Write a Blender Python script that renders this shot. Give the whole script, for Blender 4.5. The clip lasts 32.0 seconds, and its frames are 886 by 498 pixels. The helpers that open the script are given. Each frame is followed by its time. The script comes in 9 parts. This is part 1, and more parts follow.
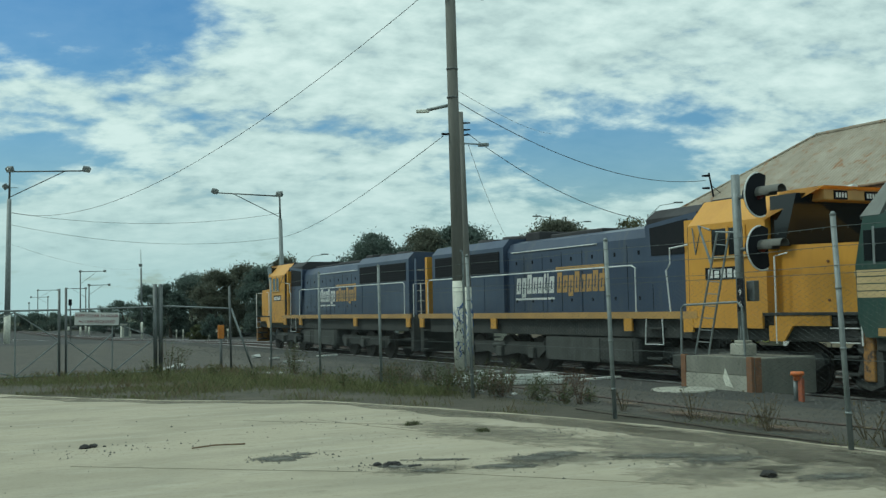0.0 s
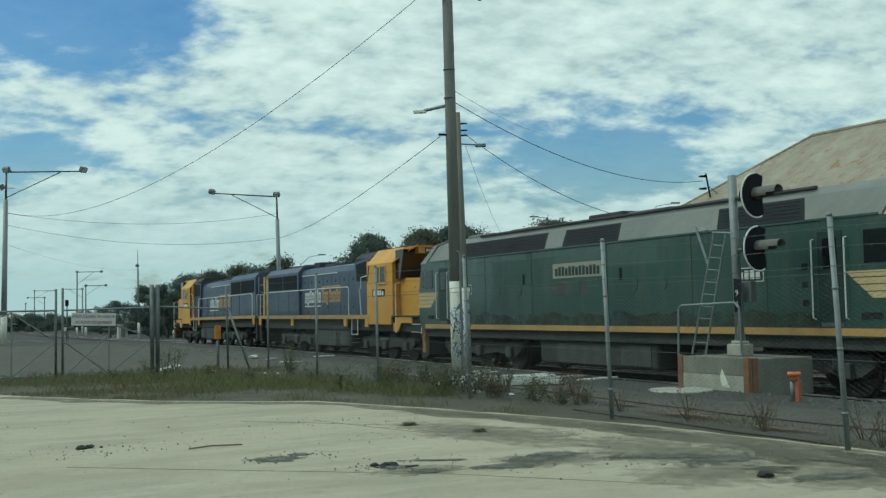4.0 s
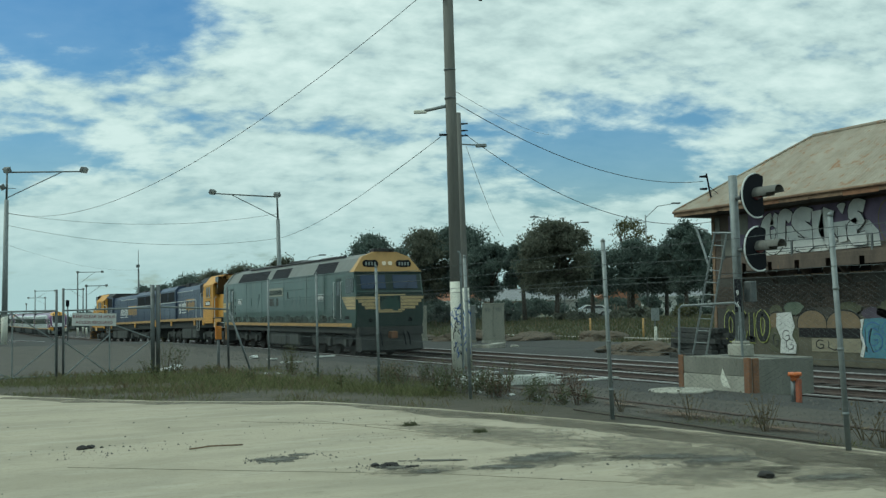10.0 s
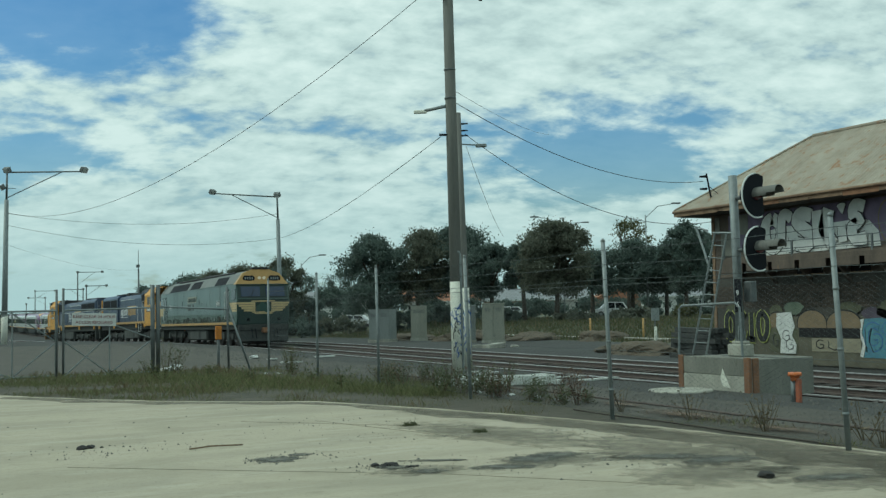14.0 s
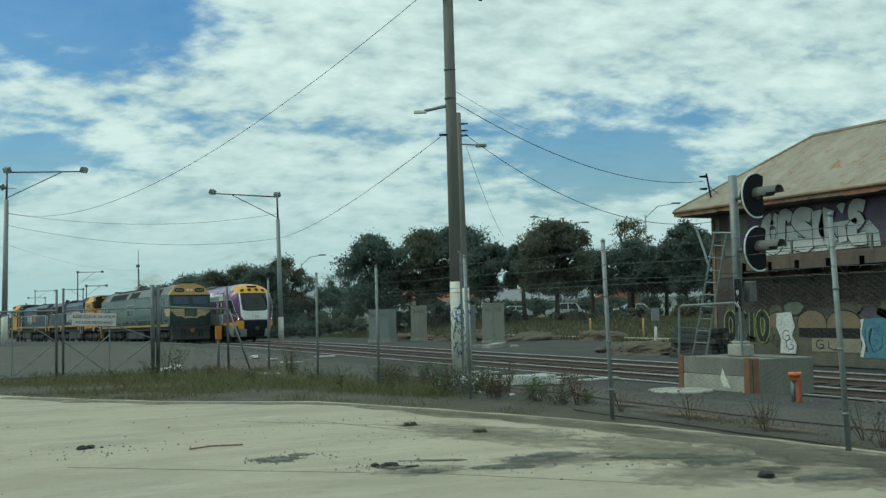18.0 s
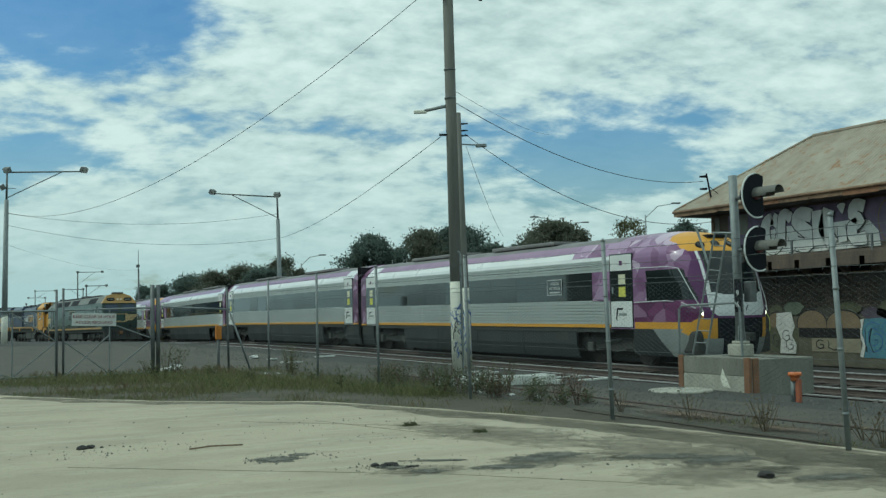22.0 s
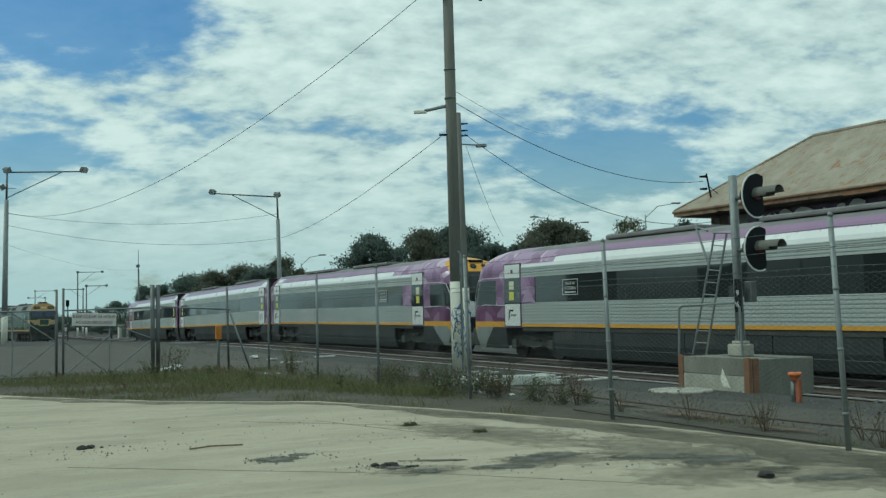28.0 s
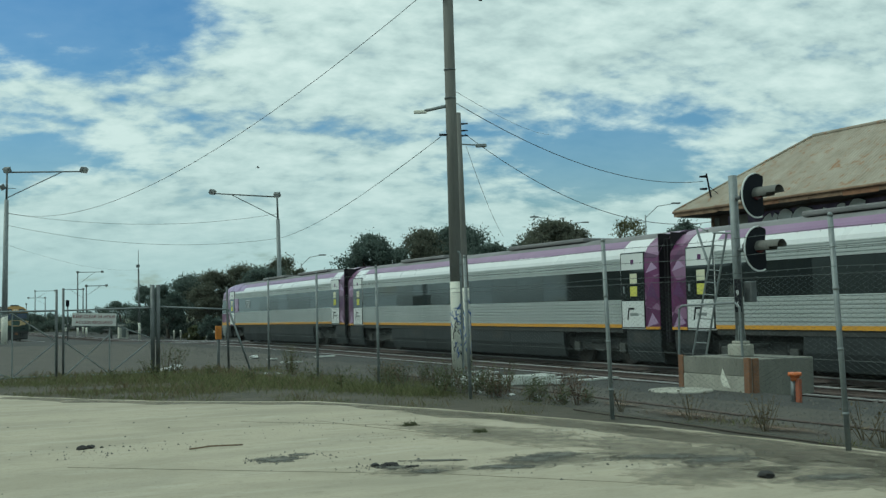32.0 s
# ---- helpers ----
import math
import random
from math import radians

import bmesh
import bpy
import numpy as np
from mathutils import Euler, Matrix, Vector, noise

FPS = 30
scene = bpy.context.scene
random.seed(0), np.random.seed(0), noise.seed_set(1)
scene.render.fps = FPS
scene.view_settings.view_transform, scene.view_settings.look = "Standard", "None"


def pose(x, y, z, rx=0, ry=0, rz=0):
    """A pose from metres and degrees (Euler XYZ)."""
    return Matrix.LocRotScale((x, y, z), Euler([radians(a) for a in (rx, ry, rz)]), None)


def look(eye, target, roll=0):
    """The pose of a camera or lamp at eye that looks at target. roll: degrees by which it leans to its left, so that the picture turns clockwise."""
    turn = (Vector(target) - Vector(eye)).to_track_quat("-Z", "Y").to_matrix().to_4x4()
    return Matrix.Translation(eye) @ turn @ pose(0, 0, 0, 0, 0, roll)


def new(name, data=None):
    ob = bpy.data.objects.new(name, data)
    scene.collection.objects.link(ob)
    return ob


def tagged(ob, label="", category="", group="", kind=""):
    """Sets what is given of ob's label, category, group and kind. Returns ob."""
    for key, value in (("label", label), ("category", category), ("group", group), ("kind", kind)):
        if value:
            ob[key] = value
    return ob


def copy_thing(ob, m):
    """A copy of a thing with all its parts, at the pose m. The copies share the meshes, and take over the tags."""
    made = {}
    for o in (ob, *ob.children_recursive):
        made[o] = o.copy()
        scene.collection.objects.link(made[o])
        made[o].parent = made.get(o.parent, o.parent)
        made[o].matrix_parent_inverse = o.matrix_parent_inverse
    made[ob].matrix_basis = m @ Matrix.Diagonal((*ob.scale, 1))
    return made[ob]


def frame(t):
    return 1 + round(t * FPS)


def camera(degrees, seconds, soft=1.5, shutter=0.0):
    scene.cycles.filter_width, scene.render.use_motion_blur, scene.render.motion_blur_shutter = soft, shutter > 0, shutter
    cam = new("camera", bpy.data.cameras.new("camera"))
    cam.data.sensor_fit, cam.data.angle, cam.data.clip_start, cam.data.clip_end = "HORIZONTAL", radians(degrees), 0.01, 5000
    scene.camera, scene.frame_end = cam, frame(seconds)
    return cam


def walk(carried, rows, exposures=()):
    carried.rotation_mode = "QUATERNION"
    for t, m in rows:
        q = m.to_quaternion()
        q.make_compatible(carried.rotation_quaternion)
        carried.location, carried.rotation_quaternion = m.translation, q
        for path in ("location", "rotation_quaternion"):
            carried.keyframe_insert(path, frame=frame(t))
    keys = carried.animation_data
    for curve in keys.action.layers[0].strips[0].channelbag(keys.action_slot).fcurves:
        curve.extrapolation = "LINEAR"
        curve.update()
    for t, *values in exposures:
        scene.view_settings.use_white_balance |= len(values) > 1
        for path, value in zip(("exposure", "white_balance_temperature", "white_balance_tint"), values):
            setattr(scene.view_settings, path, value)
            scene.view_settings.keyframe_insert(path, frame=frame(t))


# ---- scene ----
CLIP = 32.0
FOCAL = 1868.4          # focal length for a picture 1568 wide
RAIL_Z = -0.335         # top of the rails; the concrete apron lies at 0
NEAR_X, FAR_X = 16.78, 20.69   # centre lines of the two tracks

cam = camera(45.53, CLIP, 1.35)
EYE = Vector((0, 0, 1.5))
BASE_TURN = look(EYE, EYE + Vector((math.sin(radians(26.454)), math.cos(radians(26.454)), math.tan(radians(3.248)))), -1.103)


def sway(dx, dy):
    """The camera's pose, turned a little from its rest."""
    return BASE_TURN @ pose(0, 0, 0, math.degrees(dy / FOCAL), math.degrees(dx / FOCAL), 0)


walk(cam, [(0, sway(4.2, -1.3)), (0.5, sway(4.2, -1.3)), (1.0, sway(5.2, -1.8)), (1.5, sway(6.2, -3.4)), (2.0, sway(0.3, -2.8)),
           (2.5, sway(-1.4, -2.8)), (3.0, sway(-1.2, -1.4)), (3.5, sway(-1.0, -0.7)), (5.5, sway(-1.0, 0)), (6.5, sway(-0.3, 0)),
           (7.5, sway(0, 0)), (32.0, sway(0, 0))],
     exposures=[(0, -0.14, 6050, -10), (21, -0.14, 6050, -10), (23.5, -0.20, 6050, -10), (32, -0.20, 6050, -10)])

# ---- sky and sun ----
SUN_DIR = Vector((-0.62, 0.30, 0.85)).normalized()   # towards the sun


def build_sky():
    world = bpy.data.worlds.new("sky")
    scene.world = world
    world.use_nodes = True
    nt = world.node_tree
    nt.nodes.clear()
    N, L = nt.nodes.new, nt.links.new

    def math_node(op, a, b=None, clamp=False):
        n = N("ShaderNodeMath")
        n.operation, n.use_clamp = op, clamp
        for i, v in enumerate((a, b)):
            if v is None:
                continue
            if isinstance(v, (int, float)):
                n.inputs[i].default_value = v
            else:
                L(v, n.inputs[i])
        return n.outputs[0]

    tc = N("ShaderNodeTexCoord")
    sky = N("ShaderNodeTexSky")
    sky.sky_type, sky.sun_disc = "NISHITA", False
    sky.sun_elevation = math.asin(SUN_DIR.z)
    sky.sun_rotation = math.atan2(SUN_DIR.x, SUN_DIR.y)
    sky.air_density, sky.dust_density, sky.ozone_density = 1.3, 1.2, 2.5
    # turn the directions so that +y is the way the street looks
    rot = N("ShaderNodeVectorRotate")
    rot.rotation_type = "Z_AXIS"
    rot.inputs["Angle"].default_value = radians(26.454)
    L(tc.outputs["Generated"], rot.inputs["Vector"])
    sep = N("ShaderNodeSeparateXYZ")
    L(rot.outputs[0], sep.inputs[0])
    up = math_node("ADD", math_node("MAXIMUM", sep.outputs[2], 0.0), 0.22)
    u, v = math_node("DIVIDE", sep.outputs[0], up), math_node("DIVIDE", sep.outputs[1], up)
    flat = N("ShaderNodeCombineXYZ")
    wide = math_node("ADD", math_node("MAXIMUM", sep.outputs[2], 0.0), 0.34)
    L(math_node("DIVIDE", sep.outputs[0], wide), flat.inputs[0]), L(math_node("DIVIDE", sep.outputs[1], wide), flat.inputs[1])

    def clouds(scale, stretch, detail, rough, off, distort=0.4):
        mp = N("ShaderNodeMapping")
        mp.inputs["Scale"].default_value = (scale, scale * stretch, 1)
        mp.inputs["Location"].default_value = off
        mp.inputs["Rotation"].default_value = (0, 0, radians(-24))
        L(flat.outputs[0], mp.inputs["Vector"])
        n = N("ShaderNodeTexNoise")
        n.inputs["Scale"].default_value = 1
        n.inputs["Detail"].default_value, n.inputs["Roughness"].default_value = detail, rough
        n.inputs["Distortion"].default_value = distort
        L(mp.outputs[0], n.inputs["Vector"])
        return n.outputs["Fac"]

    big = clouds(1.1, 1.0, 3, 0.5, (3.1, 1.7, 0))
    mid = clouds(5.0, 1.25, 8, 0.56, (0.4, 5.2, 2), 0.2)
    fine = clouds(17.0, 1.3, 5, 0.55, (7.4, 0.3, 4), 0.1)

    def gap(cu, cv, ru, rv):
        """A softer, bluer break in the cloud round a point of the sky."""
        a = math_node("DIVIDE", math_node("SUBTRACT", u, cu), ru)
        b = math_node("DIVIDE", math_node("SUBTRACT", v, cv), rv)
        r = math_node("ADD", math_node("MULTIPLY", a, a), math_node("MULTIPLY", b, b))
        return math_node("POWER", 2.718, math_node("MULTIPLY", r, -1.0))

    breaks = math_node("ADD", math_node("MULTIPLY", gap(-0.74, 1.90, 0.34, 0.20), 0.36), math_node("MULTIPLY", gap(0.44, 2.74, 0.28, 0.36), 0.32))
    breaks = math_node("ADD", breaks, math_node("MULTIPLY", gap(-0.98, 2.58, 0.36, 0.20), 0.22))
    cover = math_node("ADD", math_node("MULTIPLY", big, 0.30), math_node("ADD", math_node("MULTIPLY", mid, 0.72), math_node("MULTIPLY", fine, 0.25)))
    breaks = math_node("SUBTRACT", breaks, math_node("MULTIPLY", gap(0.25, 2.10, 0.34, 0.26), 0.11))
    cover = math_node("SUBTRACT", cover, breaks)
    ramp = N("ShaderNodeValToRGB")
    ramp.color_ramp.elements[0].position, ramp.color_ramp.elements[1].position = 0.43, 0.625
    ramp.color_ramp.elements[0].color, ramp.color_ramp.elements[1].color = (0.10, 0.10, 0.10, 1), (1, 1, 1, 1)
    ramp.color_ramp.interpolation = "EASE"
    L(cover, ramp.inputs[0])
    # thin haze takes over near the horizon
    low = math_node("POWER", 2.718, math_node("MULTIPLY", math_node("MAXIMUM", sep.outputs[2], 0.0), -11.0))
    amount = math_node("MAXIMUM", ramp.outputs[0], math_node("MULTIPLY", low, 0.62), True)
    shade = N("ShaderNodeValToRGB")
    shade.color_ramp.elements[0].position, shade.color_ramp.elements[1].position = 0.39, 0.62
    shade.color_ramp.elements[0].color, shade.color_ramp.elements[1].color = (0.53, 0.61, 0.63, 1), (0.90, 0.95, 0.94, 1)
    mid_el = shade.color_ramp.elements.new(0.50)
    mid_el.color = (0.72, 0.80, 0.80, 1)
    tone = math_node("ADD", math_node("MULTIPLY", mid, 0.55), math_node("MULTIPLY", fine, 0.45))
    L(tone, shade.inputs[0])
    blue = N("ShaderNodeBackground")
    deep = N("ShaderNodeHueSaturation")
    deep.inputs["Saturation"].default_value = 1.42
    tint = N("ShaderNodeMix")
    tint.data_type, tint.blend_type = "RGBA", "MULTIPLY"
    tint.inputs["Factor"].default_value = 1.0
    tint.inputs["B"].default_value = (0.82, 0.97, 1.20, 1)
    L(sky.outputs[0], deep.inputs["Color"]), L(deep.outputs[0], tint.inputs["A"]), L(tint.outputs["Result"], blue.inputs["Color"])
    blue.inputs["Strength"].default_value = 0.092
    white = N("ShaderNodeBackground")
    haze = N("ShaderNodeMix")
    haze.data_type = "RGBA"
    haze.inputs["B"].default_value = (0.51, 0.645, 0.67, 1)
    L(math_node("MULTIPLY", low, 1.25, True), haze.inputs["Factor"]), L(shade.outputs[0], haze.inputs["A"])
    L(haze.outputs["Result"], white.inputs["Color"])
    white.inputs["Strength"].default_value = 1.0
    mix = N("ShaderNodeMixShader")
    L(amount, mix.inputs[0]), L(blue.outputs[0], mix.inputs[1]), L(white.outputs[0], mix.inputs[2])
    out = N("ShaderNodeOutputWorld")
    L(mix.outputs[0], out.inputs[0])


build_sky()
sun_data = bpy.data.lights.new("sun", "SUN")
sun_data.energy, sun_data.angle, sun_data.color = 1.4, radians(11), (1.0, 0.955, 0.88)
sun = new("sun", sun_data)
sun.matrix_world = look(SUN_DIR * 100, (0, 0, 0))

# ---- materials ----
def mat(name, c1, c2=None, rough=0.7, metal=0.0, big=1.5, fine=25.0, bump=0.15, depth=0.01, vary=0.0, streak=0.0, rust=None, rust_at=0.62, coat=0.0):
    """A painted, worn or mineral surface: two colours mixed by noise at two scales, with a fine relief.
    streak: how much longer the stains run downwards; rust: a third colour that breaks through."""
    c2 = c2 or tuple(v * 0.8 for v in c1)
    m = bpy.data.materials.new(name)
    m.use_nodes = True
    nt = m.node_tree
    N, L = nt.nodes.new, nt.links.new
    b = nt.nodes["Principled BSDF"]
    b.inputs["Metallic"].default_value = metal
    b.inputs["Coat Weight"].default_value = coat
    tc = N("ShaderNodeTexCoord")
    mp = N("ShaderNodeMapping")
    mp.inputs["Scale"].default_value = (1, 1, 1 / (1 + streak))
    L(tc.outputs["Object"], mp.inputs["Vector"])
    n1, n2 = N("ShaderNodeTexNoise"), N("ShaderNodeTexNoise")
    for n, s, d in ((n1, big, 5), (n2, fine, 4)):
        n.inputs["Scale"].default_value, n.inputs["Detail"].default_value = s, d
        n.inputs["Roughness"].default_value = 0.62
        L(mp.outputs[0], n.inputs["Vector"])
    add = N("ShaderNodeMath")
    add.operation = "MULTIPLY_ADD"
    L(n2.outputs["Fac"], add.inputs[0])
    add.inputs[1].default_value = 0.45
    L(n1.outputs["Fac"], add.inputs[2])
    ramp = N("ShaderNodeValToRGB")
    ramp.color_ramp.elements[0].position, ramp.color_ramp.elements[1].position = 0.52, 0.95
    ramp.color_ramp.elements[0].color, ramp.color_ramp.elements[1].color = (*c1, 1), (*c2, 1)
    L(add.outputs[0], ramp.inputs[0])
    colour = ramp.outputs[0]
    if rust:
        n3 = N("ShaderNodeTexNoise")
        n3.inputs["Scale"].default_value, n3.inputs["Detail"].default_value = big * 2.3, 7
        n3.inputs["Roughness"].default_value = 0.7
        L(mp.outputs[0], n3.inputs["Vector"])
        r3 = N("ShaderNodeValToRGB")
        r3.color_ramp.elements[0].position, r3.color_ramp.elements[1].position = rust_at, rust_at + 0.1
        L(n3.outputs["Fac"], r3.inputs[0])
        mx = N("ShaderNodeMix")
        mx.data_type = "RGBA"
        L(r3.outputs[0], mx.inputs["Factor"]), L(colour, mx.inputs["A"])
        mx.inputs["B"].default_value = (*rust, 1)
        colour = mx.outputs["Result"]
    if vary:
        info = N("ShaderNodeObjectInfo")
        mr = N("ShaderNodeMapRange")
        mr.inputs["To Min"].default_value, mr.inputs["To Max"].default_value = 1 - vary, 1 + vary
        L(info.outputs["Random"], mr.inputs["Value"])
        hs = N("ShaderNodeHueSaturation")
        L(mr.outputs[0], hs.inputs["Value"]), L(colour, hs.inputs["Color"])
        colour = hs.outputs[0]
    L(colour, b.inputs["Base Color"])
    rr = N("ShaderNodeMapRange")
    rr.inputs["To Min"].default_value, rr.inputs["To Max"].default_value = max(rough - 0.12, 0.02), min(rough + 0.12, 1)
    L(n1.outputs["Fac"], rr.inputs["Value"]), L(rr.outputs[0], b.inputs["Roughness"])
    if bump:
        bp = N("ShaderNodeBump")
        bp.inputs["Strength"].default_value, bp.inputs["Distance"].default_value = bump, depth
        L(add.outputs[0], bp.inputs["Height"]), L(bp.outputs[0], b.inputs["Normal"])
    return m


def plain(name, c, rough=0.5, metal=0.0, emit=0.0):
    m = bpy.data.materials.new(name)
    m.use_nodes = True
    b = m.node_tree.nodes["Principled BSDF"]
    b.inputs["Base Color"].default_value = (*c, 1)
    b.inputs["Roughness"].default_value, b.inputs["Metallic"].default_value = rough, metal
    if emit:
        b.inputs["Emission Color"].default_value, b.inputs["Emission Strength"].default_value = (*c, 1), emit
    return m


def leaf_mat(name, c1, c2):
    m = bpy.data.materials.new(name)
    m.use_nodes = True
    nt = m.node_tree
    N, L = nt.nodes.new, nt.links.new
    b = nt.nodes["Principled BSDF"]
    g = N("ShaderNodeNewGeometry")
    ramp = N("ShaderNodeValToRGB")
    ramp.color_ramp.elements[0].color, ramp.color_ramp.elements[1].color = (*c1, 1), (*c2, 1)
    L(g.outputs["Random Per Island"], ramp.inputs[0]), L(ramp.outputs[0], b.inputs["Base Color"])
    b.inputs["Roughness"].default_value = 0.65
    b.inputs["Specular IOR Level"].default_value = 0.25
    # thin leaves let part of the light through
    tr, mx = N("ShaderNodeBsdfTranslucent"), N("ShaderNodeMixShader")
    mx.inputs[0].default_value = 0.42
    L(ramp.outputs[0], tr.inputs["Color"]), L(b.outputs[0], mx.inputs[1]), L(tr.outputs[0], mx.inputs[2])
    L(mx.outputs[0], nt.nodes["Material Output"].inputs["Surface"])
    return m


